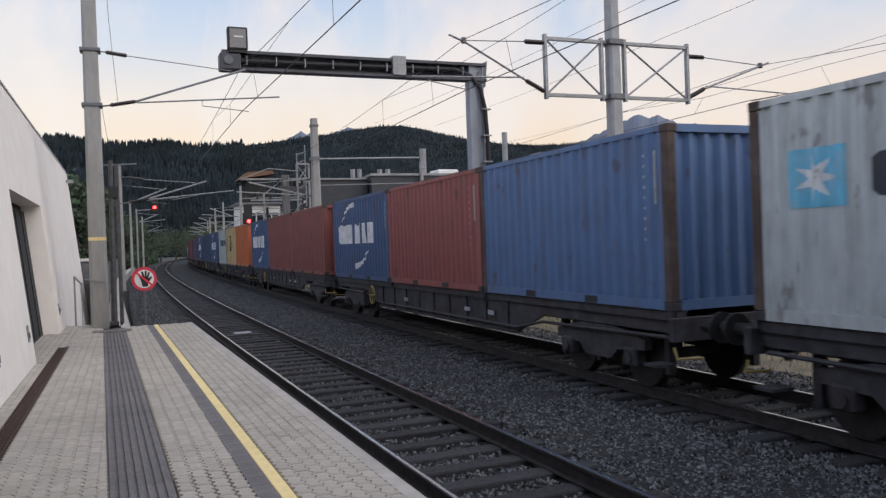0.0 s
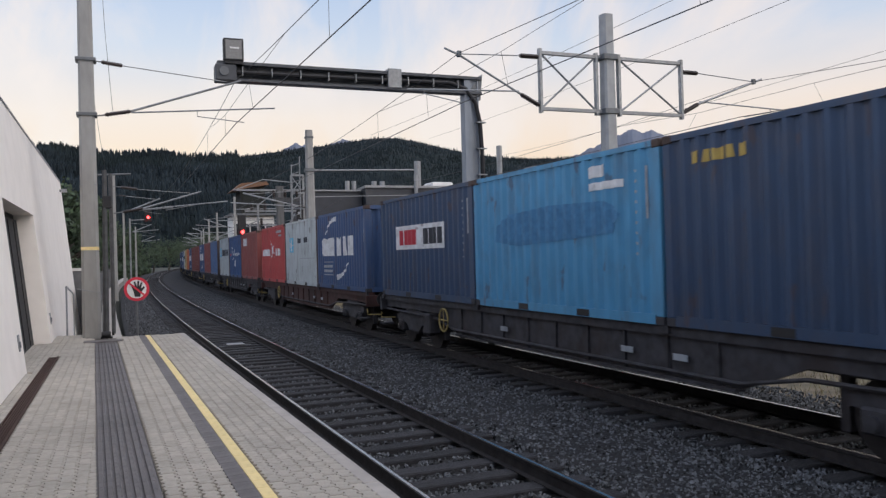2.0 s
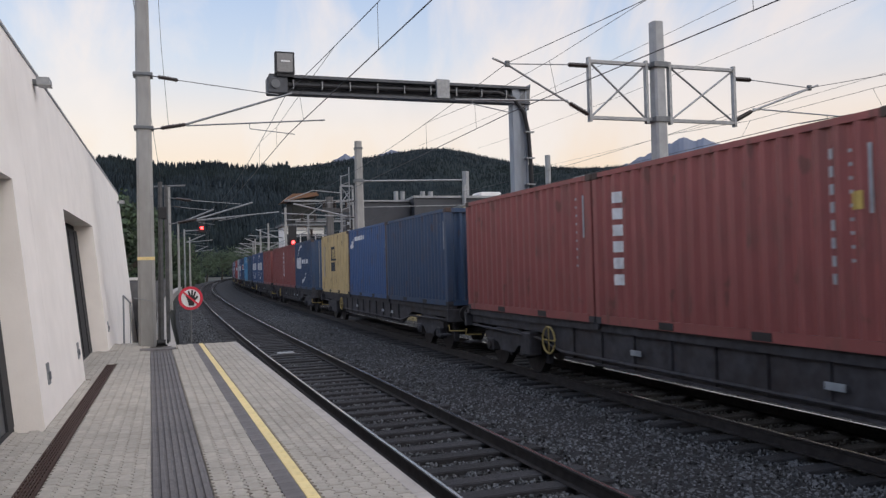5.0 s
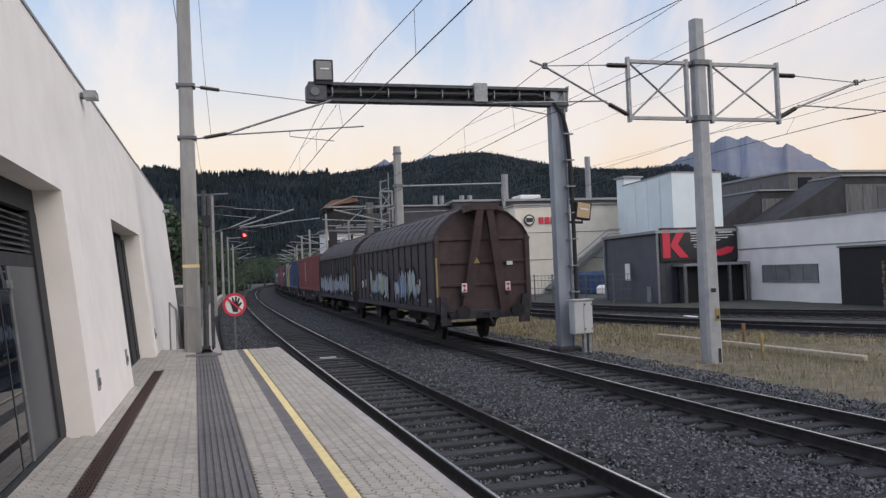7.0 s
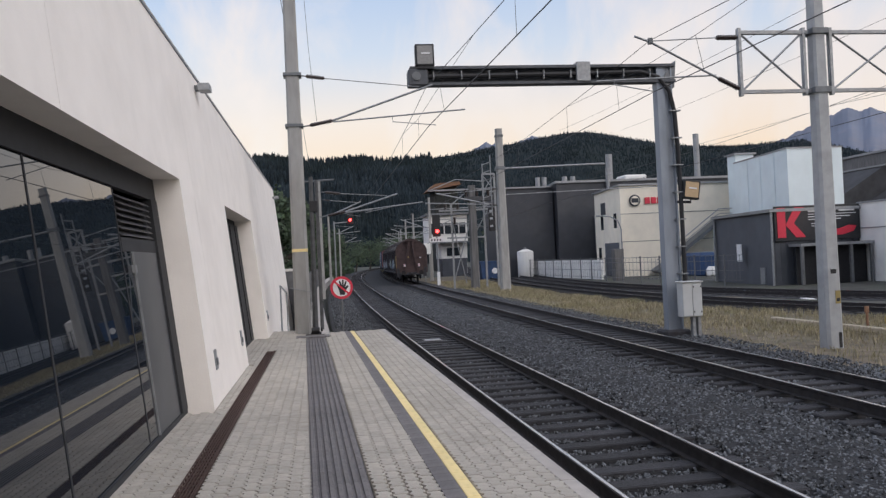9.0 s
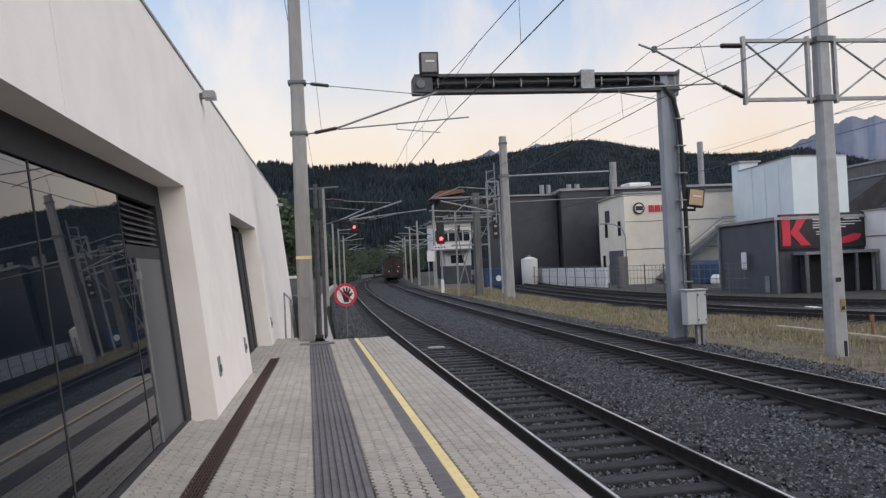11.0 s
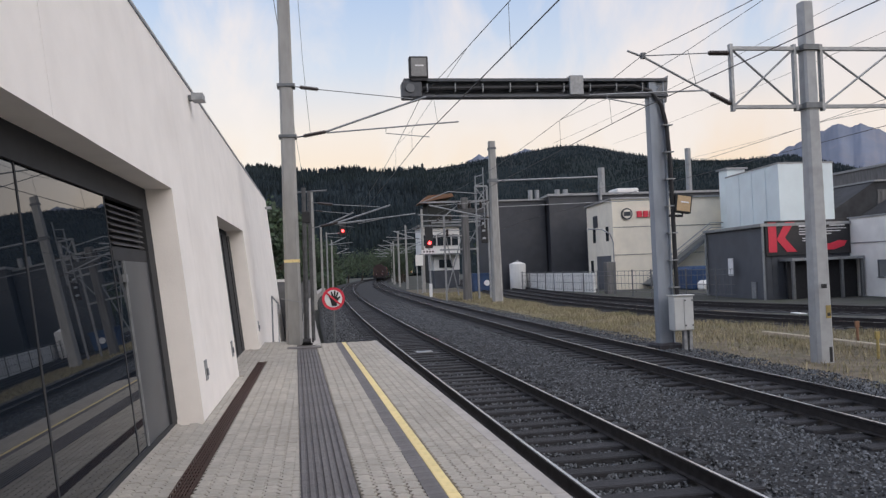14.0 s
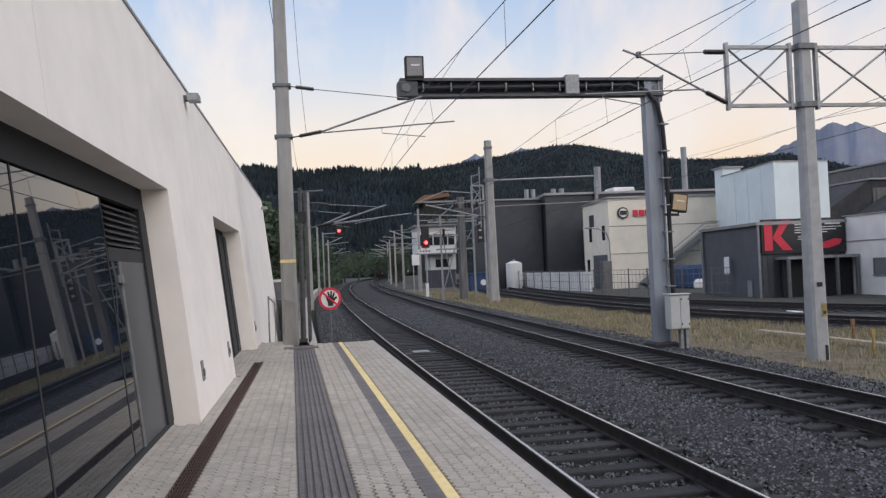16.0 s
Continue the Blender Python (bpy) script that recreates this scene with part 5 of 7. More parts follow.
def factory():
    grp = "factory buildings beyond the sidings"

    def block(parent, name, m_, pts, h, z0=-0.5):
        return part(name, prism(B(), pts, "z", z0, h), m_, parent)

    def quad(x, y, w, d, sl=0.1):
        """Plan of a block: near left corner, front width, depth; sides run with the line."""
        return [(x, y), (x + w, y - sl * w * 0.0), (x + w + sl * d, y + d), (x + sl * d, y + d)]
    # grey shed with hoarding
    k = thing("factory_shed", "anthracite shed with a large black advertising board", "building", grp)
    block(k, "wall_block", SHEET2, quad(26.25, 44.0, 5.6, 8.5), 4.1)
    block(k, "roof", GALV, [(26.0, 43.75), (31.9, 43.75), (32.75, 52.7), (26.9, 52.7)], 4.28, 4.1)
    part("corner_pipe", tube(B(), [(26.15, 43.85, -0.3), (26.15, 43.85, 4.1)], 0.07, 8), GALV, k)
    part("corner_pipe", tube(B(), [(26.95, 52.4, -0.3), (26.95, 52.4, 4.1)], 0.09, 8), GALV, k)
    for i in range(15):
        part("cladding_rib", box(B(), 26.4 + i * 0.36, 26.46 + i * 0.36, 43.97, 44.0, 0, 4.05), SHEET2, k)
    hd = part("hoarding", box(B(), 26.35, 31.85, 43.82, 43.95, 2.35, 4.42, 0.01), POSTER, k, "black advertising board with a red emblem")
    bm = B()
    prism(bm, [(26.5, 2.55), (27.02, 2.55), (27.02, 4.32), (26.5, 4.32)], "y", 43.78, 43.82)
    prism(bm, [(27.03, 3.3), (27.62, 4.32), (28.22, 4.32), (27.55, 3.4), (28.3, 2.55), (27.68, 2.55), (27.03, 3.28)], "y", 43.78, 43.82)
    part("emblem", bm, REDP, hd, "red angular emblem")
    for z0, z1, xa, xb in ((4.02, 4.2, 28.5, 30.1), (4.02, 4.2, 30.5, 31.5), (3.86, 3.9, 28.5, 31.6), (3.70, 3.75, 28.5, 31.2), (3.55, 3.6, 28.5, 30.6), (3.3, 3.34, 28.7, 30.0), (3.16, 3.2, 28.7, 29.8)):
        part("text_bar", box(B(), xa, xb, 43.79, 43.82, z0, z1), WHITE, hd)
    bm = B()
    prism(bm, [(29.1, 2.6), (30.7, 2.6), (31.4, 2.8), (31.6, 3.1), (31.1, 3.16), (30.5, 2.98), (29.8, 2.92), (29.2, 2.78)], "y", 43.79, 43.82)
    part("picture_shape", bm, REDP, hd)
    p = part("porch", box(B(), 27.2, 31.82, 42.6, 43.9, 2.0, 2.16), GALV, k, "light flat porch roof")
    for xx in (27.3, 28.9, 30.4, 31.7):
        part("porch_post", box(B(), xx - 0.08, xx + 0.08, 42.65, 42.8, -0.3, 2.0), FENCE, p)
    part("porch_wall", box(B(), 27.3, 31.78, 43.3, 43.4, -0.3, 2.0), DARKROOM, p)
    part("notice", box(B(), 26.2, 26.24, 47.5, 48.1, 1.2, 2.3), WHITE, k)
    for yy in (45.3,):
        part("small_door", box(B(), 26.28, 26.36, yy - 0.25, yy + 0.25, -0.2, 0.8), GALV, k)
    # cream hall with sign and outside stair
    c = thing("factory_hall", "cream and white factory hall with red roof sign letters as bars", "building", grp)
    block(c, "front_block", CREAM, quad(27.6, 71.6, 14, 10), 8.25)
    block(c, "parapet", GALV, [(27.4, 71.4), (41.8, 71.4), (42.8, 81.8), (28.4, 81.8)], 8.4, 8.25)
    for z in (3.0, 5.6):
        part("joint_line", box(B(), 27.6, 41.6, 71.57, 71.6, z, z + 0.05), SHEET2, c)
    em = part("emblem_disc", disc(B(), (29.0, 71.5, 6.85), (0, 1, 0), 0.55, 0.1, 24), P_BLACK, c, "round dark emblem")
    part("emblem_core", disc(B(), (29.0, 71.43, 6.85), (0, 1, 0), 0.42, 0.04, 24), CREAM, em)
    part("emblem_bar", box(B(), 28.65, 29.35, 71.38, 71.42, 6.65, 7.05), P_BLACK, em)
    for i in range(5):
        part("sign_bar", box(B(), 30.0 + i * 0.62, 30.48 + i * 0.62, 71.45, 71.6, 6.5, 7.1, 0.02), REDP, c)
    part("emblem_disc", box(B(), 28.15, 28.25, 76.5, 78.5, 5.9, 7.1), P_BLACK, c)
    part("gate", box(B(), 27.7, 27.85, 72.5, 76.5, -0.3, 3.0), SHEET2, c, "grey roller door")
    for yy, z in ((73.5, 4.4), (78.5, 4.4), (79.8, 1.2)):
        part("side_window", box(B(), 27.6 + 0.1 * (yy - 71.6) - 0.05, 27.6 + 0.1 * (yy - 71.6) + 0.05, yy - 0.4, yy + 0.4, z, z + 1.4), WIN, c)
    bm = B()
    prism(bm, [(30.2, 0.2), (36.6, 4.7), (39.5, 4.7), (39.5, 4.4), (36.7, 4.4), (30.6, 0.0)], "y", 70.1, 71.5)
    st = part("outside_stair", bm, GALVD, c, "steel outside stair")
    part("stair_rail", tube(B(), [(30.3, 70.1, 1.2), (36.6, 70.1, 5.7), (39.4, 70.1, 5.7)], 0.05, 6), GALV, st)
    part("stair_rail", tube(B(), [(30.2, 70.1, 0.8), (36.6, 70.1, 5.25), (39.4, 70.1, 5.25)], 0.035, 6), GALV, st)
    # big dark halls
    g = thing("factory_hall", "large anthracite factory hall with flat roof and chimneys", "building", grp)
    block(g, "hall", SHEET, quad(26.05, 86.6, 26, 18), 10.05)
    block(g, "hall", SHEET, quad(19.7, 88.2, 6.33, 16), 9.75)
    block(g, "roof_edge", GALV, [(25.9, 86.4), (52.3, 86.4), (53.9, 104.8), (27.7, 104.8)], 10.3, 10.05)
    block(g, "roof_edge", GALV, [(19.5, 88.0), (25.88, 88.0), (27.6, 104.4), (21.2, 104.4)], 9.92, 9.75)
    for x, y, z0, z1, r in ((34.3, 92, 9.9, 13.8, 0.4), (45.5, 92, 9.9, 16.0, 0.35), (31.9, 86.2, -0.3, 11.5, 0.22), (25.4, 92, 9.75, 11.3, 0.28), (26.2, 92, 9.75, 11.3, 0.28), (28.4, 91, 10.05, 11.2, 0.3), (29.4, 91, 10.05, 11.2, 0.3)):
        part("chimney", tube(B(), [(x, y, z0), (x, y, z1)], r, 10), GALV, g)
    part("roof_unit", box(B(), 36.2, 39.0, 92, 95, 10.1, 11.3, 0.15), PLASTER, g)
    part("flue_pipe", tube(B(), [(30.5, 86.3, 2.0), (30.5, 86.3, 6.0), (30.5, 86.6, 6.3)], 0.3, 10), GALV, g)
    # pale upper block
    w = thing("factory_tower", "pale metal clad upper block of the factory", "building", grp)
    block(w, "block", PALE, quad(36.2, 58.0, 4.7, 10), 9.6)
    block(w, "roof_edge", GALV, quad(36.15, 57.95, 4.8, 10.1), 9.72, 9.6)
    for i in range(3):
        part("panel_seam", box(B(), 36.17 + 0.25 * i + 0.2, 36.22 + 0.25 * i + 0.2, 60.2 + 2.5 * i, 60.3 + 2.5 * i, 4, 9.6), PALE, w)
    part("stack_box", box(B(), 37.9, 39.7, 69, 70.5, 0, 10.55), PALE, w)
    part("stack_cap", box(B(), 37.7, 39.9, 68.8, 70.7, 10.55, 10.7), GALV, w)
    # long white shed with dark sawtooth roofs behind
    l = thing("factory_shed", "long low white shed with a dark lean-to", "building", grp)
    block(l, "wall_block", PLASTER, [(31.9, 44), (31.2, 12), (44, 12), (46, 44)], 4.4)
    part("joint_line", prism(B(), [(31.86, 44), (31.16, 12), (31.2, 12), (31.9, 44)], "z", 2.9, 2.96), GALV, l)
    part("wall_cap", prism(B(), [(31.84, 44.05), (31.14, 11.95), (31.4, 11.95), (32.1, 44.05)], "z", 4.4, 4.5), GALV, l)
    # Grey base colour stands for light reflected in the panes.
    wb = part("window_band", prism(B(), [(31.82, 41.5), (31.71, 36.7), (31.77, 36.7), (31.88, 41.5)], "z", 0.95, 1.9), mat("reflection_grey_glass", (0.17, 0.18, 0.185), 0.25, var=0.25, scale=0.9), l)
    for q in range(5):
        yy = 36.72 + 1.18 * q
        part("window_bar", box(B(), 31.69 + 0.022 * (yy - 36.7), 31.75 + 0.022 * (yy - 36.7), yy - 0.05, yy + 0.05, 0.95, 1.9), FENCE, wb)
    part("window_sill", prism(B(), [(31.78, 41.55), (31.67, 36.65), (31.75, 36.65), (31.86, 41.55)], "z", 0.86, 0.94), GALV, wb)
    # solid block whose dark colour stands for the shade under a shelter
    sh = part("dark_shelter", prism(B(), [(31.2, 34.5), (30.0, 22), (33.0, 22), (33.4, 34.5)], "z", -0.3, 2.7), DARKROOM, l, "solid shelter block, coloured like its shaded inside")
    part("prop", tube(B(), [(30.55, 28.9, 1.4), (30.3, 27.4, -0.3)], 0.035, 6), GALV, sh, "slanting pale prop")
    part("eave_board", prism(B(), [(31.1, 34.55), (29.9, 21.95), (30.0, 21.95), (31.2, 34.55)], "z", 2.68, 2.78), FENCE, sh)
    o = thing("factory_hall", "weathered dark sawtooth roofed old hall", "building", grp)
    for y, d, x0, xs, xr, z0, zr in ((64.0, 22, 42.4, 49.1, 56.5, 4.6, 8.6), (59.6, 4.2, 45.0, 54.6, 63.0, 4.3, 9.4)):
        bay = part("saw_bay", prism(B(), [(x0, -0.5), (x0, z0), (xs, zr), (xr, zr), (xr, -0.5)], "y", y, y + d), OLDROOF, o)
        part("roof_trim", prism(B(), [(xs - 0.1, zr + 0.02), (xr + 0.1, zr + 0.02), (xr + 0.1, zr + 0.16), (xs - 0.1, zr + 0.16)], "y", y - 0.2, y + d), GALV, bay)
        w0 = xs + 0.25
        part("gable_wall", box(B(), w0, xr - 0.2, y - 0.1, y, z0 - 0.4, zr - 0.7), OLDWALL, bay, "weathered pale board wall")
        for q in range(4):
            xx = w0 + 0.3 + q * 1.6
            part("wall_panel", box(B(), xx, xx + 1.3, y - 0.14, y - 0.1, z0, zr - 0.9), SHEET2 if q == 2 else OLDWALL, bay)
    rb = part("rear_block", box(B(), 75.5, 112, 92, 110, -0.5, 13.9), OLDWALL, o)
    part("roof_edge", box(B(), 75.3, 112.2, 91.8, 110.2, 13.9, 14.2), GALV, o)
    for i in range(6):
        part("rear_window", box(B(), 77 + i * 3.6, 79.2 + i * 3.6, 91.85, 92.0, 11.6, 13.2), WIN, rb)
    lb = part("rear_block", box(B(), 54, 75.2, 93, 108, -0.5, 10.6), OLDWALL, o)
    for i in range(6):
        part("rear_window", box(B(), 55 + i * 3.3, 56.5 + i * 3.3, 92.85, 93.0, 8.8, 9.9), WIN, lb)
    # signal box on stilts beyond
    s = thing("signal_box", "white signal box with a window band", "building")
    cb = part("cabin", box(B(), 15.5, 21.4, 118, 124, 4.7, 8.7), PLASTER, s)
    part("base", box(B(), 17.4, 21.3, 118.4, 124, 2.2, 4.7), PLASTER, s)
    part("plinth", box(B(), 17.5, 21.2, 118.5, 124, -0.5, 2.2), SHEET2, s)
    part("roof", box(B(), 15.1, 21.8, 117.4, 124.6, 8.7, 9.0), GALVD, s)
    for i in range(5):
        part("window", box(B(), 15.8 + i * 1.1, 16.7 + i * 1.1, 117.88, 118.0, 5.9, 7.5), WIN, cb)
    part("window", box(B(), 18.2, 20.2, 118.28, 118.4, 2.6, 3.8), WIN, s)
    part("balcony", box(B(), 15.2, 21.5, 117.2, 118.0, 4.5, 4.7), GALVD, s)
    tl = thing("house_roof", "orange tiled roof among the trees on the slope", "house")
    bm = B()
    prism(bm, [(22.8, 17.0), (24.6, 18.5), (29.8, 18.9), (30.3, 18.2)], "y", 172, 182)
    part("roof", bm, CRANE, tl)
    part("wall_block", box(B(), 24.5, 29.6, 173, 181, -0.5, 17.2), mat("dark_stained_timber", (0.022, 0.024, 0.022), 0.9, var=0.3, scale=2), tl)


factory()


PALLETS = ((28.75, 28.3, 16), (28.6, 27.0, 19), (28.45, 25.7, 19))


def yard():
    # mesh fence along the factory yard
    f = thing("yard_fence", "grey post and mesh fence along the factory yard", "fence")
    pl = smooth_line([(22.8, 110), (22.2, 85), (22.6, 66), (24.2, 50), (25.2, 45.5)], 2.4)
    for a, b in zip(pl, pl[1:]):
        part("post", tube(B(), [(a.x, a.y, -0.4), (a.x, a.y, 1.75)], 0.05, 6), FENCE, f)
        bm = B()
        for z in (0.1, 0.7, 1.3, 1.65):
            tube(bm, [(a.x, a.y, z), (b.x, b.y, z)], 0.018, 4)
        for k in range(1, 5):
            q = a + (b - a) * (k / 5)
            tube(bm, [(q.x, q.y, 0.0), (q.x, q.y, 1.65)], 0.012, 4)
        part("mesh_panel", bm, FENCE, f)
    lw = smooth_line([(24.2, 104), (23.4, 85), (24.3, 68)], 3)
    solid("low_wall", sweep(B(), lw, [(-0.1, -0.5), (0.1, -0.5), (0.1, 1.5), (-0.1, 1.5)]), PLASTER, "low white yard wall behind the fence", "wall", kind="structure")
    t = thing("storage_tank", "white upright storage tank in the yard", "tank", m=pose(22.1, 86.6, 0))
    part("shell", tube(B(), [(0, 0, -0.4), (0, 0, 2.2), (0, 0, 2.6)], 0.9, 18), PLASTER, t)
    part("dome", tube(B(), [(0, 0, 2.6), (0, 0, 2.85)], 0.9, 18, 0.3), PLASTER, t)
    part("filler_cap", tube(B(), [(0, 0, 2.85), (0, 0, 3.05)], 0.14, 10), GALV, t)
    sk = thing("skip_container", "blue steel skip beside the mast", "skip")
    part("body", prism(B(), [(16.7, -0.4), (18.9, -0.4), (19.1, 1.6), (16.5, 1.6)], "y", 84, 87), TARP, sk)
    part("rim", box(B(), 16.4, 19.2, 83.9, 87.1, 1.6, 1.75), TARP, sk)
    part("white_mark", disc(B(), (18.0, 83.93, 0.7), (0, 1, 0), 0.32, 0.02, 16), WHITE, sk)
    tp = thing("tarpaulin_stack", "blue tarpaulin over a stack in the yard", "tarpaulin")
    bm = box(B(), 31.6, 36.0, 64, 67.5, -0.4, 1.75, 0.25)
    part("cover", bm, TARP, tp)
    part("sack", box(B(), 31.8, 34.4, 63.0, 63.9, -0.4, 0.55, 0.25), PLASTER, tp)
    # stacks of pallets before the shelter
    slatm = mat("worn_pallet_wood", (0.17, 0.12, 0.085), 0.85, var=0.3, scale=6, pieces=0.4)
    plank = mesh_of(box(B(), -0.6, 0.6, -0.06, 0.06, -0.012, 0.012), "pallet_board", slatm)
    foot = mesh_of(box(B(), -0.07, 0.07, -0.4, 0.4, -0.045, 0.045), "pallet_bearer", slatm)
    rp = random.Random(21)
    for px, py, cnt in PALLETS:
        ps = thing("pallet_stack", "stack of worn brown timber pallets by the shelter", "pallets", "pallet stacks in the yard", m=pose(px, py, -0.3, 0, 0, 84))
        for lv in range(cnt):
            jx, jy = rp.uniform(-0.03, 0.03), rp.uniform(-0.03, 0.03)
            for q in (-0.53, 0.0, 0.53):
                piece("pallet_bearer", foot, ps, Matrix.Translation((q + jx, jy, 0.05 + lv * 0.144)))
            for q in (-0.34, 0.0, 0.34):
                piece("pallet_board", plank, ps, Matrix.Translation((jx, q + jy, 0.11 + lv * 0.144)))
    b = thing("timber_post", "thick weathered timber post at the fence", "post")
    part("post", box(B(), 23.6, 24.4, 63.0, 63.8, -0.4, 2.4, 0.05), OLDWALL, b)
    wp = solid("litter_sheet", box(B(), -0.35, 0.35, -0.2, 0.2, 0, 0.04, 0.015), WHITE, "white plastic sheet lying by the siding", "litter")
    wp.matrix_basis = pose(20.18, 31.31, -0.16, 6, 4, 30)
    ln = thing("yard_lamp", "thin curved yard lamp by the hall", "lamp")
    part("post", tube(B(), [(27.2, 70.6, -0.4), (27.2, 70.6, 4.2), (26.9, 70.6, 5.0), (26.2, 70.6, 5.4), (25.3, 70.6, 5.5)], 0.06, 8), GALV, ln)
    part("lamp_head", box(B(), 24.9, 25.5, 70.4, 70.8, 5.42, 5.55, 0.03), GALV, ln)


yard()


def tree(x, y, h, r, rnd, label):
    t = thing("tree", label, "tree", "trees by the line", m=pose(x, y, -0.5))
    bm = tube(B(), [(0, 0, 0), (0.05 * h, 0, h * 0.35), (0.02 * h, 0.03 * h, h * 0.8)], h * 0.035, 8, h * 0.008)
    for k in range(7):
        a = rnd.random() * 6.28
        z = h * rnd.uniform(0.3, 0.65)
        tube(bm, [(0.03 * h, 0, z), (math.cos(a) * r * 0.7, math.sin(a) * r * 0.7, z + h * 0.18)], h * 0.012, 5, h * 0.004)
    part("trunk", bm, BARK, t)
    vs, fs = [], []
    cl = [(Vector((rnd.gauss(0, 0.45) * r, rnd.gauss(0, 0.45) * r, h * rnd.uniform(0.32, 0.95))), r * rnd.uniform(0.25, 0.45)) for _ in range(26)]
    for c, q in cl:
        c.x *= 1.15 - c.z / h * 0.7
        c.y *= 1.15 - c.z / h * 0.7
        for _ in range(70):
            d = Vector((rnd.gauss(0, 1), rnd.gauss(0, 1), rnd.gauss(0, 1))).normalized() * q * rnd.uniform(0.5, 1.05)
            p = c + d
            u = Vector((rnd.gauss(0, 1), rnd.gauss(0, 1), rnd.gauss(0, 1))).normalized() * h * 0.022
            w = u.orthogonal() * 0.7
            i0 = len(vs)
            vs.extend([tuple(p - u), tuple(p + w), tuple(p + u), tuple(p - w)])
            fs.append((i0, i0 + 1, i0 + 2, i0 + 3))
    me = bpy.data.meshes.new("crown")
    me.from_pydata(vs, [], fs)
    me.materials.append(LEAF)
    cr = new("crown", me)
    cr.parent = t


rt = random.Random(21)
for x, y, h, r in ((-6.0, 52, 9.0, 3.0), (-3.5, 62, 8.0, 2.6), (-7, 72, 11, 3.6), (-3, 86, 8.5, 3.2), (-6, 100, 12, 4), (-2, 118, 10, 4), (-5, 140, 13, 5), (1.5, 160, 9, 4), (-9, 160, 14, 5), (4, 215, 10, 5), (9, 232, 8, 5), (-4, 200, 13, 6), (14, 250, 9, 6), (-12, 120, 14, 5), (48, 160, 12, 5), (40, 175, 11, 5), (58, 150, 12, 6), (20, 262, 10, 6), (27, 270, 11, 6)):
    tree(x, y, h, r, rt, "dark green broadleaf tree beside the line")


for k in range(11):
    yb = 184 + 9 * k
    tree(T2(yb) + 4.6 + (k % 3), yb, 7 + (k * 5 % 4), 3.2, rt, "dark green broadleaf tree beside the line")


def hedge():
    rnd = random.Random(4)
    vs, fs = [], []
    for _ in range(5000):
        f = rnd.random()
        y = 150 + 60 * f
        x = T1(y) - 4.5 - rnd.random() * 5 + 1.5 * math.sin(f * 9)
        z = rnd.uniform(-0.5, 2.6) * (0.7 + 0.3 * math.sin(f * 23))
        u = Vector((rnd.gauss(0, 1), rnd.gauss(0, 1), rnd.gauss(0, 1))).normalized() * 0.28
        w = u.orthogonal()
        p = Vector((x, y, z))
        i0 = len(vs)
        vs.extend([tuple(p - u), tuple(p + w), tuple(p + u), tuple(p - w)])
        fs.append((i0, i0 + 1, i0 + 2, i0 + 3))
    me = bpy.data.meshes.new("hedge")
    me.from_pydata(vs, [], fs)
    me.materials.append(LEAF)
    tagged(new("hedge", me), "green bushy hedge beside the far bend", "hedge", kind="stuff")


hedge()

# ---- the train ----
CL, CW, CH = 6.058, 2.438, 2.591
DECK = 1.235
CACHE = {}
MOVING = []


def cached(name, key, build, material, parent, label=""):
    k = (name, key, material.name)
    if k not in CACHE:
        CACHE[k] = mesh_of(build(), name, material)
    ob = new(name, CACHE[k])
    ob.parent = parent
    if label:
        ob["label"] = label
    return ob


def corrugated(axis, sign, half, off, z0, z1, pitch=0.275, depth=0.055):
    """A trapezoid corrugated sheet with a little thickness."""
    bm = B()
    n = int(2 * half / pitch)
    p = 2 * half / n
    pr = []
    for i in range(n):
        a = -half + i * p
        pr += [(a, 0), (a + p * 0.26, 0), (a + p * 0.5, depth), (a + p * 0.76, depth)]
    pr.append((half, 0))
    outer, inner = [], []
    for s, d in pr:
        for lst, e in ((outer, 0.0), (inner, 0.006)):
            q = sign * (off - d - e)
            for z in (z0, z1):
                lst.append(bm.verts.new((q, s, z) if axis == "x" else (s, q, z)))
    for i in range(len(pr) - 1):
        a = 2 * i
        bm.faces.new((outer[a], outer[a + 2], outer[a + 3], outer[a + 1]))
    for v in inner:
        bm.verts.remove(v)
    bmesh.ops.recalc_face_normals(bm, faces=bm.faces)
    return bm


def star(bm, cy, cz, r, x):
    pts = []
    for k in range(14):
        q = r if k % 2 == 0 else r * 0.42
        a = k * math.pi / 7 + 0.2
        pts.append((cy + q * math.sin(a), cz + q * math.cos(a)))
    prism(bm, pts, "x", x - 0.006, x)
    return bm


def swoosh(pts, w, x):
    """A tapering curved stroke through (u, z) points, one strip."""
    bm = B()
    p = [Vector((CL / 2 - u * CL, z)) for u, z in pts]
    ctl = smooth_line(p, 0.12)
    rings = []
    for i, q in enumerate(ctl):
        d = (ctl[min(i + 1, len(ctl) - 1)] - ctl[max(i - 1, 0)]).normalized()
        nn = Vector((-d.y, d.x)) * w * (0.15 + 0.85 * i / (len(ctl) - 1)) / 2
        rings.append([bm.verts.new((xx, q.x + k * nn.x, q.y + k * nn.y)) for xx in (x, x - 0.005) for k in (-1, 1)])
    for a, b in zip(rings, rings[1:]):
        for m in ((0, 1), (1, 3), (3, 2), (2, 0)):
            bm.faces.new((a[m[0]], a[m[1]], b[m[1]], b[m[0]]))
    bmesh.ops.recalc_face_normals(bm, faces=bm.faces)
    return bm


SX = -CW / 2 - 0.002
FOLLOWED = set()


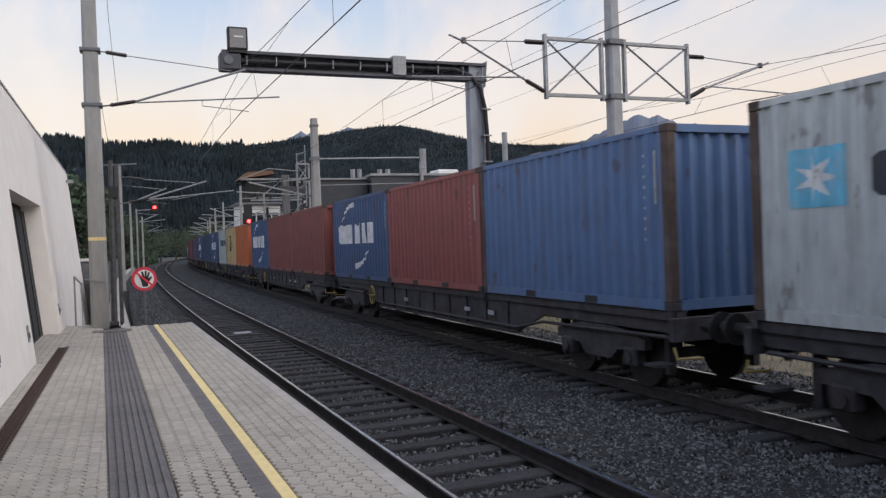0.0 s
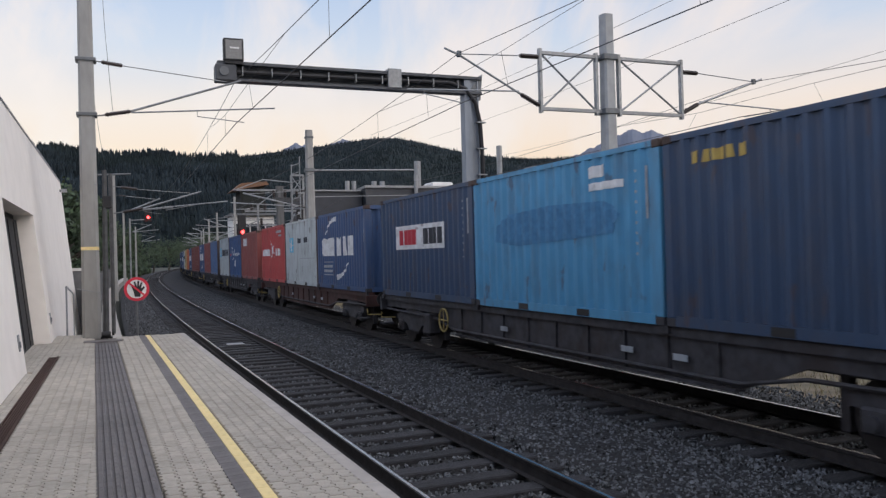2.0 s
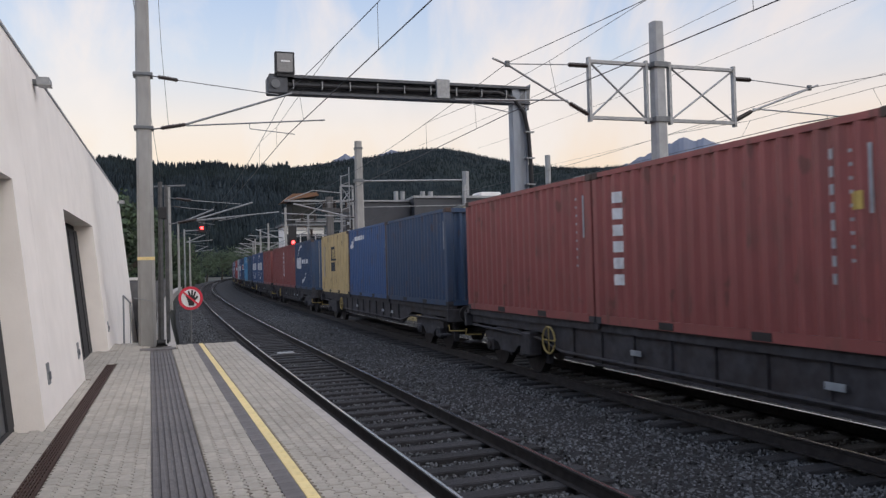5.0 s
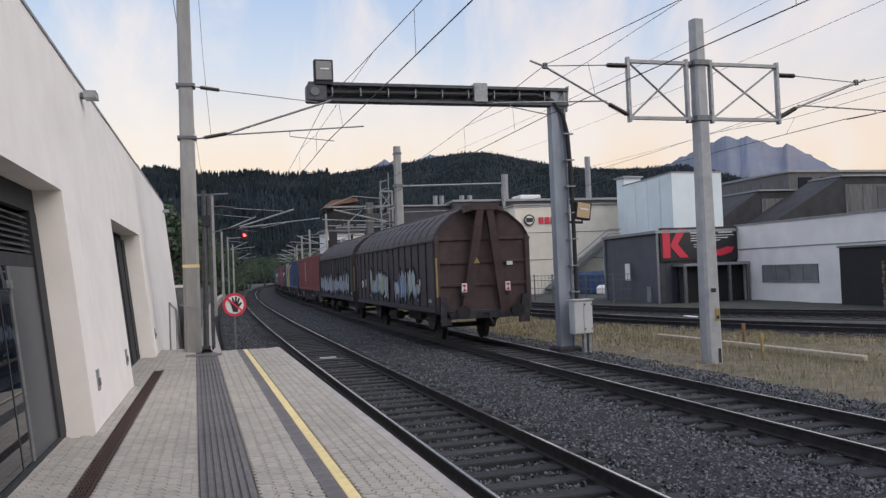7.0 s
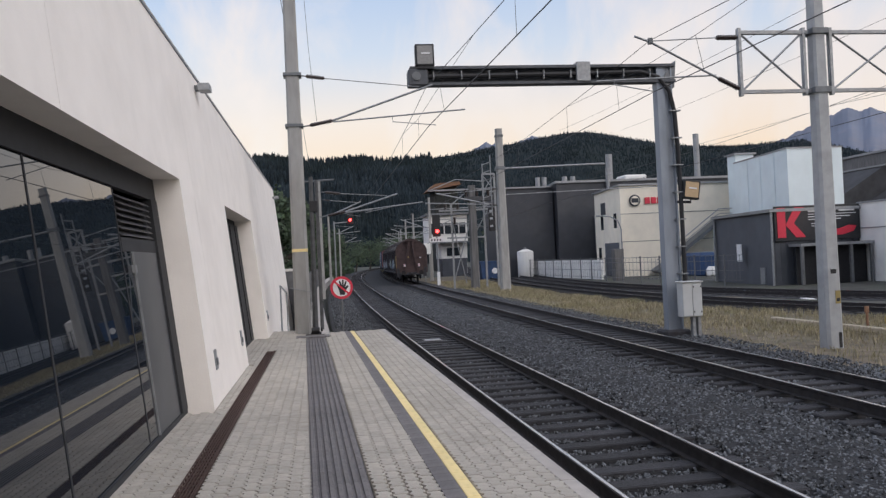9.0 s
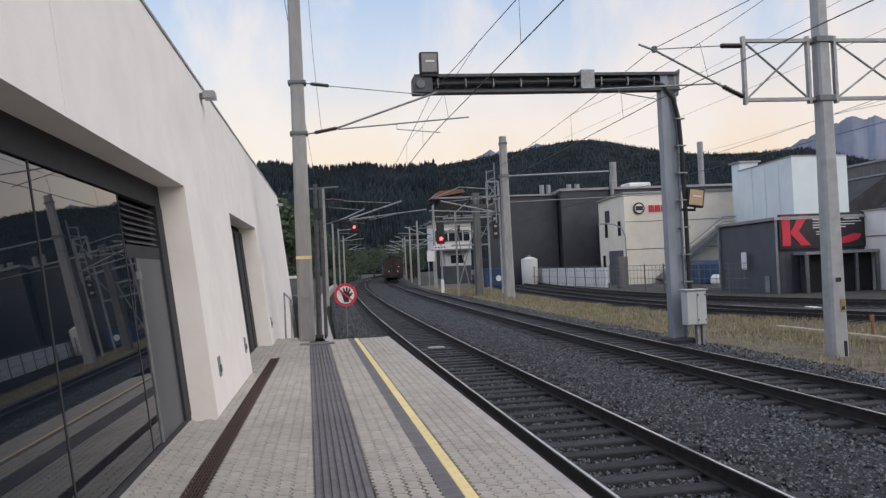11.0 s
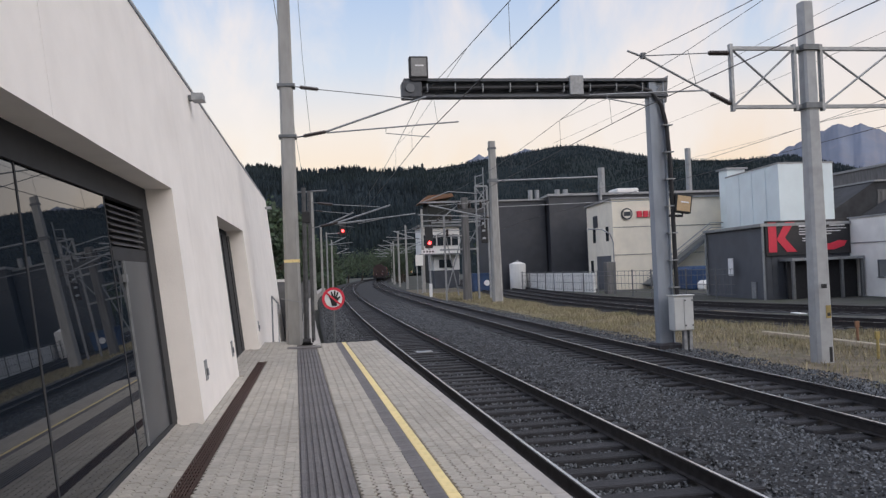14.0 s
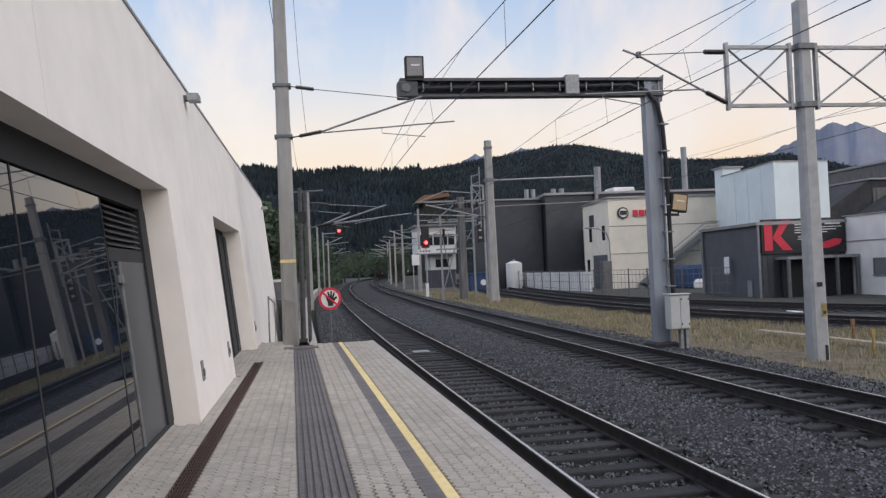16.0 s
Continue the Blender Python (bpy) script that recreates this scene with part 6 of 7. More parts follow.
def follow_sheet(me):
    """Bends a painted mark into the corrugation of the side wall that carries it."""
    if me.name in FOLLOWED:
        return
    half = CL / 2 - 0.15
    n = int(2 * half / 0.275)
    p = 2 * half / n
    bm = bmesh.new()
    bm.from_mesh(me)
    lo, hi = min(v.co.y for v in bm.verts), max(v.co.y for v in bm.verts)
    for i in range(n):
        for q in (0.0, 0.26, 0.5, 0.76):
            y = -half + (i + q) * p
            if lo < y < hi:
                bmesh.ops.bisect_plane(bm, geom=bm.verts[:] + bm.edges[:] + bm.faces[:], plane_co=(0, y, 0), plane_no=(0, 1, 0))
    for v in bm.verts:
        if abs(v.co.y) < half:
            f = ((v.co.y + half) / p) % 1.0
            v.co.x += float(np.interp(f, (0, 0.26, 0.5, 0.76, 1.0), (0, 0, 0.055, 0.055, 0)))
    bm.to_mesh(me)
    bm.free()
    FOLLOWED.add(me.name)



def bars(c, spans, material, z0, z1, name="marking_bar"):
    for a, b in spans:
        if name == "emblem_block":
            block_mark(c, b, a, z0, z1, int(abs(a * 7)), material)
            continue
        cached(name, (a, b, z0, z1), lambda: box(B(), SX - 0.006, SX, a, b, z0, z1), material, c)


def block_mark(c, a, b, z0, z1, k, material=None):
    """A chunky mark of an emblem: a bent block with a bite out of one side."""
    w, h = b - a, z1 - z0
    sh = (((0, 0.12), (0.12, 0), (0.88, 0), (1, 0.12), (1, 0.88), (0.88, 1), (0.12, 1), (0, 0.88)),
          ((0, 0), (1, 0), (1, 1), (0.5, 0.86), (0, 1)),
          ((0, 0), (1, 0), (0.86, 1), (0.14, 1)))[k % 3]
    cached("emblem_block", (round(a, 3), round(b, 3), z0, z1, k), lambda: prism(B(), [(a + w * u, z0 + h * v) for u, v in sh], "x", SX - 0.006, SX), material or P_WHITE, c)


def decor(c, kind):
    """Painted marks of a side, as plain shapes; local y runs towards the head of the train, so a picture reads from +y to -y."""
    r = lambda u: CL / 2 - u * CL
    before = set(c.children)
    if kind in ("wave", "wave_plate", "wave_far", "wave_half"):
        span = (0.12, 0.205, 0.29, 0.40, 0.51, 0.62, 0.73)
        wid = (0.075, 0.075, 0.10, 0.10, 0.10, 0.10, 0.10)
        for i, (u, w) in enumerate(zip(span, wid)):
            if i == 3:
                continue
            u2 = u if i < 3 else u - 0.06
            if kind == "wave_half" and i > 3:
                bars(c, [(r(u2 + w * 0.8), r(u2))], P_WHITE, 1.38, 1.62, "emblem_block")
                continue
            block_mark(c, r(u2), r(u2 + w * 0.88), 1.12, 1.74, i)
        cached("emblem_arc", "top", lambda: swoosh(((0.20, 1.86), (0.25, 2.12), (0.33, 2.30), (0.42, 2.36)), 0.16, SX), P_WHITE, c)
        cached("emblem_arc", "low", lambda: swoosh(((0.66, 0.92), (0.62, 0.70), (0.54, 0.50), (0.42, 0.38)), 0.20, SX), P_WHITE, c)
        if kind == "wave_plate":
            for z in (0.46, 0.90):
                bars(c, [(r(0.36), r(0.13))], P_DIM, z, z + 0.025)
            for z in (0.56, 0.72):
                bars(c, [(r(0.34), r(0.15))], P_DIM, z, z + 0.09)
        if kind == "wave_far":
            for z in (0.66, 0.84):
                bars(c, [(r(0.36), r(0.13))], P_DIM, z, z + 0.08)
    elif kind == "plate":
        bars(c, [(r(0.74), r(0.20))], P_WHITE, 1.22, 1.82, "white_panel")
        for i, u in enumerate((0.23, 0.31, 0.39, 0.51, 0.59, 0.66)):
            cached("panel_block", (kind, i), lambda: box(B(), SX - 0.012, SX - 0.006, r(u + 0.06), r(u), 1.33, 1.71), P_CRIM if i < 3 else P_BLACK, c)
    elif kind == "star":
        bars(c, [(r(0.22), r(0.09))], P_STAR, 1.30, 1.95, "blue_square")
        cached("star_mark", "s", lambda: star(B(), r(0.155), 1.62, 0.27, SX - 0.006), P_WHITE, c)
        for u in (0.27, 0.385, 0.495, 0.60, 0.70, 0.80):
            bars(c, [(r(u + 0.085), r(u))], P_BLACK, 1.38, 1.82, "emblem_block")
    elif kind == "star_faded":
        bars(c, [(r(0.29), r(0.17))], P_STAR, 1.32, 1.93, "blue_square")
        cached("star_mark", "f", lambda: star(B(), r(0.23), 1.62, 0.25, SX - 0.006), P_WHITE, c)
        for u in (0.44, 0.62):
            bars(c, [(r(u + 0.1), r(u))], P_BLACK, 1.68, 1.88, "emblem_block")
        bars(c, [(r(0.9), r(0.5))], P_DIM, 1.05, 1.08)
    elif kind == "script":
        cached("oval_mark", "o", lambda: disc(B(), (SX, r(0.16), 1.42), (1, 0, 0), 0.28, 0.008, 20), P_DIM, c)
        cached("oval_core", "o", lambda: disc(B(), (SX - 0.004, r(0.16), 1.42), (1, 0, 0), 0.25, 0.008, 20), C_SAF, c)
        cached("oval_cross", "o", lambda: box(B(), SX - 0.012, SX - 0.008, r(0.2), r(0.12), 1.36, 1.48), P_CRIM, c)
        pts = [(0.34, 1.75), (0.30, 1.88), (0.27, 1.75), (0.33, 1.45), (0.32, 1.15), (0.27, 1.08), (0.36, 1.18), (0.40, 1.45), (0.44, 1.35), (0.46, 1.75), (0.47, 1.2), (0.49, 0.72), (0.51, 0.65), (0.50, 1.0), (0.54, 1.48), (0.56, 1.32), (0.60, 1.48), (0.63, 1.32), (0.68, 1.5), (0.72, 1.34), (0.78, 1.52), (0.80, 1.38), (0.86, 1.46)]
        cached("script_line", "s", lambda: tube(B(), [(SX, r(u), z) for u, z in pts], 0.028, 5), P_WHITE, c)
    elif kind == "south":
        for u, w in ((0.05, 0.05), (0.115, 0.035), (0.16, 0.04), (0.21, 0.04), (0.26, 0.035), (0.305, 0.035), (0.35, 0.035), (0.64, 0.045), (0.70, 0.045), (0.76, 0.05)):
            bars(c, [(r(u + w), r(u))], P_WHITE, 1.22, 1.55, "emblem_block")
        cached("bird_mark", "b", lambda: prism(prism(B(), [(r(0.40), 1.95), (r(0.49), 1.7), (r(0.60), 1.12), (r(0.53), 1.4)], "x", SX - 0.006, SX), [(r(0.44), 1.1), (r(0.50), 1.62), (r(0.56), 1.7), (r(0.51), 1.35)], "x", SX - 0.011, SX - 0.0065), P_WHITE, c)
        bars(c, [(r(0.88), r(0.68))], P_DIM, 2.25, 2.36)
        bars(c, [(r(0.85), r(0.77)), (r(0.84), r(0.80))], P_DIM, 2.08, 2.17)
    elif kind == "three":
        for u, w in ((0.15, 0.085), (0.25, 0.095), (0.36, 0.03)):
            bars(c, [(r(u + w), r(u))], P_WHITE, 1.86, 2.28, "emblem_block")
        bars(c, [(r(0.175 + 0.04), r(0.175))], C_RED, 1.98, 2.16, "emblem_notch")
    elif kind == "column":
        for k in range(6):
            bars(c, [(r(0.15), r(0.10))], P_WHITE, 2.02 - k * 0.27, 2.20 - k * 0.27, "emblem_block")
        for z in (2.2, 2.0, 1.8, 1.6, 1.4, 1.2, 1.0, 0.8):
            bars(c, [(r(0.865), r(0.85))], P_DIM, z - 0.06, z + 0.06)
        bars(c, [(r(0.93), r(0.90))], P_GOLD, 1.55, 1.75)
    elif kind == "square_m":
        bars(c, [(r(0.56), r(0.38))], P_BLACK, 1.42, 1.50, "emblem_bar")
        for u in (0.405, 0.46, 0.515):
            bars(c, [(r(u + 0.03), r(u))], P_BLACK, 1.50, 2.0, "emblem_block")
        bars(c, [(r(0.545), r(0.405))], P_BLACK, 1.92, 2.04, "emblem_bar")
        bars(c, [(r(0.47), r(0.40)), (r(0.55), r(0.485))], P_BLACK, 0.95, 1.36, "emblem_block")
        bars(c, [(r(0.12), r(0.105)), (r(0.155), r(0.14))], P_DIM, 0.7, 2.1)
    elif kind == "horse":
        cached("horse_mark", "h", lambda: disc(disc(disc(B(), (SX, r(0.12), 2.0), (1, 0, 0), 0.14, 0.008, 9), (SX - 0.003, r(0.09), 1.92), (1, 0, 0), 0.13, 0.008, 7), (SX - 0.005, r(0.15), 2.12), (1, 0, 0), 0.09, 0.008, 7), P_WHITE, c)
        for k, u in enumerate((0.20, 0.245, 0.29, 0.335, 0.38, 0.425)):
            bars(c, [(r(u + 0.03), r(u))], P_WHITE, 2.12 + k * 0.004, 2.28 + k * 0.004, "emblem_block")
    elif kind == "gold":
        for u in (0.09, 0.125, 0.16, 0.195, 0.23):
            bars(c, [(r(u + 0.026), r(u))], P_GOLD, 2.16, 2.32, "emblem_block")
    elif kind == "faded":
        cached("faded_band", 0, lambda: prism(B(), [(r(0.16), 1.28), (r(0.30), 1.18), (r(0.55), 1.24), (r(0.80), 1.32), (r(0.84), 1.6), (r(0.78), 1.82), (r(0.5), 1.86), (r(0.25), 1.78), (r(0.17), 1.6)], "x", SX - 0.004, SX), P_DKB, c)
        bars(c, [(r(0.78), r(0.70))], P_WHITE, 2.2, 2.38)
        bars(c, [(r(0.85), r(0.70))], P_WHITE, 2.0, 2.12)
    if kind != "plain_none":
        for z in (2.2, 2.05, 1.9, 1.75, 1.6, 1.45, 1.3, 1.15, 1.0):
            bars(c, [(r(0.902), r(0.895))], P_DIM, z - 0.018, z + 0.022)
        bars(c, [(r(0.945), r(0.938))], P_DIM, 1.5, 2.25)
    for o in c.children:
        if o not in before:
            follow_sheet(o.data)


def container(paint_, kind, label, doors=False):
    c = thing("shipping_container", label, "container", "containers on the freight train")
    k = "c"
    hw, hl = CW / 2, CL / 2
    cached("side_wall", -1, lambda: corrugated("x", -1, hl - 0.15, hw - 0.006, 0.15, CH - 0.09), paint_, c)
    cached("side_wall", 1, lambda: corrugated("x", 1, hl - 0.15, hw - 0.006, 0.15, CH - 0.09), paint_, c)
    cached("end_wall", 1, lambda: corrugated("y", 1, hw - 0.13, hl - 0.03, 0.15, CH - 0.12, 0.25, 0.075), paint_, c)
    if doors:
        for s in (-1, 1):
            d = cached("door", s, lambda: box(B(), min(0.01 * s, (hw - 0.12) * s), max(0.01 * s, (hw - 0.12) * s), -hl + 0.03, -hl + 0.08, 0.16, CH - 0.12, 0.01), paint_, c)
            for q in (0.28, 0.82):
                cached("locking_bar", (s, q), lambda: tube(B(), [(s * q, -hl - 0.0, 0.12), (s * q, -hl - 0.0, CH - 0.1)], 0.02, 6), GALV, d, "bare steel locking bar")
            for z in (0.8, 1.3, 1.9):
                cached("marking_bar", (s, z, "d"), lambda: box(B(), s * 0.55 - 0.14, s * 0.55 + 0.14, -hl + 0.018, -hl + 0.028, z, z + 0.1), P_DIM, d)
    else:
        cached("end_wall", -1, lambda: corrugated("y", -1, hw - 0.13, hl - 0.03, 0.15, CH - 0.12, 0.25, 0.075), paint_, c)
    for s in (-1, 1):
        for e in (-1, 1):
            cached("corner_post", (s, e), lambda: box(B(), min(s * hw, s * (hw - 0.14)), max(s * hw, s * (hw - 0.14)), min(e * hl, e * (hl - 0.16)), max(e * hl, e * (hl - 0.16)), 0.118, CH - 0.118, 0.012), RUSTY if paint_ in (C_SAF, C_GREY, C_BLUE) else paint_, c)
            for z in (0, CH - 0.118):
                cached("corner_casting", (s, e, z), lambda: box(B(), min(s * (hw + 0.004), s * (hw - 0.16)), max(s * (hw + 0.004), s * (hw - 0.16)), min(e * (hl + 0.004), e * (hl - 0.18)), max(e * (hl + 0.004), e * (hl - 0.18)), z, z + 0.118, 0.012), UNDER if z == 0 else RUSTY, c)
        cached("bottom_rail", s, lambda: box(B(), min(s * (hw - 0.005), s * (hw - 0.06)), max(s * (hw - 0.005), s * (hw - 0.06)), -hl + 0.18, hl - 0.18, 0.01, 0.15), paint_, c)
        cached("top_rail", s, lambda: box(B(), min(s * (hw - 0.003), s * (hw - 0.06)), max(s * (hw - 0.003), s * (hw - 0.06)), -hl + 0.18, hl - 0.18, CH - 0.09, CH - 0.01), paint_, c)
        for q in (-1.0, 1.0):
            cached("fork_pocket", (s, q), lambda: box(B(), min(s * hw, s * (hw - 0.01)), max(s * hw, s * (hw - 0.01)), q - 0.18, q + 0.18, 0.02, 0.13), BLACK, c)
    for e in (-1, 1):
        cached("end_rail", e, lambda: box(B(), -hw + 0.16, hw - 0.16, min(e * hl, e * (hl - 0.06)), max(e * hl, e * (hl - 0.06)), 0.01, 0.15), paint_, c)
        cached("end_header", e, lambda: box(B(), -hw + 0.16, hw - 0.16, min(e * hl, e * (hl - 0.06)), max(e * hl, e * (hl - 0.06)), CH - 0.12, CH - 0.01), paint_, c)
    cached("roof", 0, lambda: box(B(), -hw + 0.05, hw - 0.05, -hl + 0.05, hl - 0.05, CH - 0.05, CH - 0.02), paint_, c)
    cached("floor", 0, lambda: box(B(), -hw + 0.06, hw - 0.06, -hl + 0.06, hl - 0.06, 0.06, 0.14), UNDER, c)
    decor(c, kind)
    return c


def bogie(parent, y0, key):
    b = cached("bogie", key, lambda: bogie_frame(y0), UNDER, parent, "sooty two axle bogie")
    for a in (-0.9, 0.9):
        for s in (-1, 1):
            w = cached("wheel", (key, a, s), lambda: tube(tube(B(), [(s * 0.69, y0 + a, 0.462), (s * 0.815, y0 + a, 0.462)], 0.46, 24), [(s * 0.66, y0 + a, 0.462), (s * 0.69, y0 + a, 0.462)], 0.485, 24), WHEEL, b, "worn steel wheel")
            cached("axle_box", (key, a, s), lambda: box(B(), s * 1.0 - 0.11, s * 1.0 + 0.11, y0 + a - 0.16, y0 + a + 0.16, 0.33, 0.62, 0.03), UNDER, b)
            cached("axle_cover", (key, a, s), lambda: disc(B(), (s * 1.13, y0 + a, 0.46), (1, 0, 0), 0.09, 0.04, 12), UNDER, b)
        cached("axle", (key, a), lambda: tube(B(), [(-0.66, y0 + a, 0.462), (0.66, y0 + a, 0.462)], 0.085, 10), UNDER, b)


def bogie_frame(y0):
    bm = B()
    for s in (-1, 1):
        prism(bm, [(y0 - 1.25, 0.6), (y0 - 1.25, 0.75), (y0 - 0.5, 0.9), (y0 + 0.5, 0.9), (y0 + 1.25, 0.75), (y0 + 1.25, 0.6), (y0 + 0.55, 0.55), (y0 + 0.35, 0.38), (y0 - 0.35, 0.38), (y0 - 0.55, 0.55)], "x", s * 1.0 - 0.07, s * 1.0 + 0.07)
    box(bm, -0.95, 0.95, y0 - 0.3, y0 + 0.3, 0.55, 0.85)
    return bm


def buffers(parent, half, key, z=1.05):
    for e in (-1, 1):
        for s in (-1, 1):
            cached("buffer", (key, e, s), lambda: disc(tube(B(), [(s * 0.875, e * (half - 0.62), z), (s * 0.875, e * (half - 0.06), z)], 0.09, 10), (s * 0.875, e * (half - 0.03), z), (0, 1, 0), 0.21, 0.05, 16), BUFFER_DARK, parent, "round sprung buffer coloured dark as in shadow")
        cached("coupling", (key, e), lambda: tube(tube(B(), [(0, e * (half - 0.65), 0.98), (0, e * (half - 0.1), 0.95)], 0.05, 8), [(0.1, e * (half - 0.6), 0.9), (0.12, e * (half - 0.2), 0.55), (0.0, e * (half - 0.05), 0.85)], 0.025, 6), UNDER, parent, "screw coupling and brake hose")


def flat_wagon(label, dark):
    """Container flat wagon, 19.7 m over the buffers."""
    w = thing("container_wagon", label, "wagon", "wagons of the freight train")
    half = 10.07
    m_ = UNDER if dark else mat("oxide_wagon_frame", (0.055, 0.024, 0.022), 0.8, 0.1, var=0.35, scale=3, stain=(0.03, 0.022, 0.02), stain_amt=0.85, stain_scale=1.0)

    def beams(s):
        pts = [(-9.2, 0.92), (-9.2, 1.14), (9.2, 1.14), (9.2, 0.92), (5.4, 0.92), (4.3, 0.52), (-4.3, 0.52), (-5.4, 0.92)]
        bm = prism(B(), pts, "x", s * 1.06 - 0.03, s * 1.06 + 0.03)
        box(bm, s * 1.06 - 0.09, s * 1.06 + 0.09, -9.2, 9.2, 1.10, DECK - 0.004)
        prism(bm, [(-4.3, 0.50), (-4.3, 0.54), (4.3, 0.54), (4.3, 0.50)], "x", s * 1.06 - 0.09, s * 1.06 + 0.09)
        for k in range(9):
            y = -4 + k
            box(bm, s * 1.06 - 0.07, s * 1.06 + 0.07, y - 0.015, y + 0.015, 0.54, 1.1)
        return bm
    for s in (-1, 1):
        b = cached("side_beam", s, lambda: beams(s), m_, w, "deep fish bellied side beam")
        for y in (-3.3, -2.1, 1.9):
            cached("data_panel", (s, y), lambda: box(B(), s * 1.06 - 0.095 if s < 0 else 1.15, s * 1.06 - 0.088 if s < 0 else 1.157, y - 0.15, y + 0.15, 0.78, 0.87), G_GREY, b)
    for y in (-9.0, -7.0, -3.1, 0, 3.1, 7.0, 9.0):
        cached("cross_beam", y, lambda: box(B(), -1.03, 1.03, y - 0.1, y + 0.1, 0.85, 1.12), UNDER, w)
    for e in (-1, 1):
        cached("head_stock", e, lambda: box(B(), -1.25, 1.25, e * 9.2 - 0.06, e * 9.2 + 0.06, 0.82, 1.15, 0.01), m_, w)
        for s in (-1, 1):
            cached("handrail", (e, s), lambda: tube(B(), [(s * 1.22, e * 9.22, 0.75), (s * 1.22, e * 9.28, 0.6), (s * 0.8, e * 9.28, 0.58)], 0.02, 6), YEL2, w, "yellow shunter handrail")
            cached("step", (e, s), lambda: box(B(), s * 1.2 - 0.16, s * 1.2 + 0.16, e * 8.85 - 0.15, e * 8.85 + 0.15, 0.45, 0.49), UNDER, w)
    for s in (-1, 1):
        for y0 in (-7.1, 7.1):
            for a in (-0.9, 0.9):
                cached("brake_block", (y0, a, s), lambda: prism(B(), [(y0 + a - 0.62, 0.25), (y0 + a - 0.5, 0.25), (y0 + a - 0.5, 0.85), (y0 + a + 0.5, 0.85), (y0 + a + 0.5, 0.25), (y0 + a + 0.62, 0.25), (y0 + a + 0.62, 0.98), (y0 + a - 0.62, 0.98)], "x", s * 0.78 - 0.06, s * 0.78 + 0.06), UNDER, w)
        cached("brake_pipe", s, lambda: tube(B(), [(s * 1.12, -9.0, 0.86), (s * 1.12, -5.4, 0.80), (s * 1.14, -4.4, 0.62), (s * 1.14, 4.4, 0.62), (s * 1.12, 5.4, 0.80), (s * 1.12, 9.0, 0.86)], 0.03, 6), UNDER, w)
        cached("tool_box", s, lambda: box(B(), s * 1.1 - 0.14, s * 1.1 + 0.14, 5.6, 6.0, 0.42, 0.9, 0.03), UNDER, w)
    cached("brake_gear", 0, lambda: tube(box(B(), -0.6, 0.6, -1.2, 0.6, 0.55, 0.85, 0.05), [(-0.8, 1.2, 0.72), (-0.8, 2.6, 0.72)], 0.2, 12), UNDER, w)
    ring = [(-1.17, 4.9 + 0.26 * math.cos(a), 0.80 + 0.26 * math.sin(a)) for a in np.linspace(0, 2 * math.pi, 17)]
    cached("brake_wheel", 0, lambda: tube(tube(tube(B(), ring, 0.022, 5), [(-1.17, 4.65, 0.8), (-1.17, 5.15, 0.8)], 0.015, 5), [(-1.17, 4.9, 0.55), (-1.17, 4.9, 1.05)], 0.015, 5), YEL2, w, "yellow spoked brake wheel")
    for y0 in (-7.1, 7.1):
        bogie(w, y0, ("flat", y0))
    buffers(w, half, "flat")
    for y in (-9.12, -3.08, -3.0, 3.0, 3.08, 9.12):
        for s in (-1, 1):
            cached("twist_lock", (y, s), lambda: box(B(), s * 1.13 - 0.08, s * 1.13 + 0.08, y - 0.05, y + 0.05, 1.14, DECK + 0.002), UNDER, w)
    return w


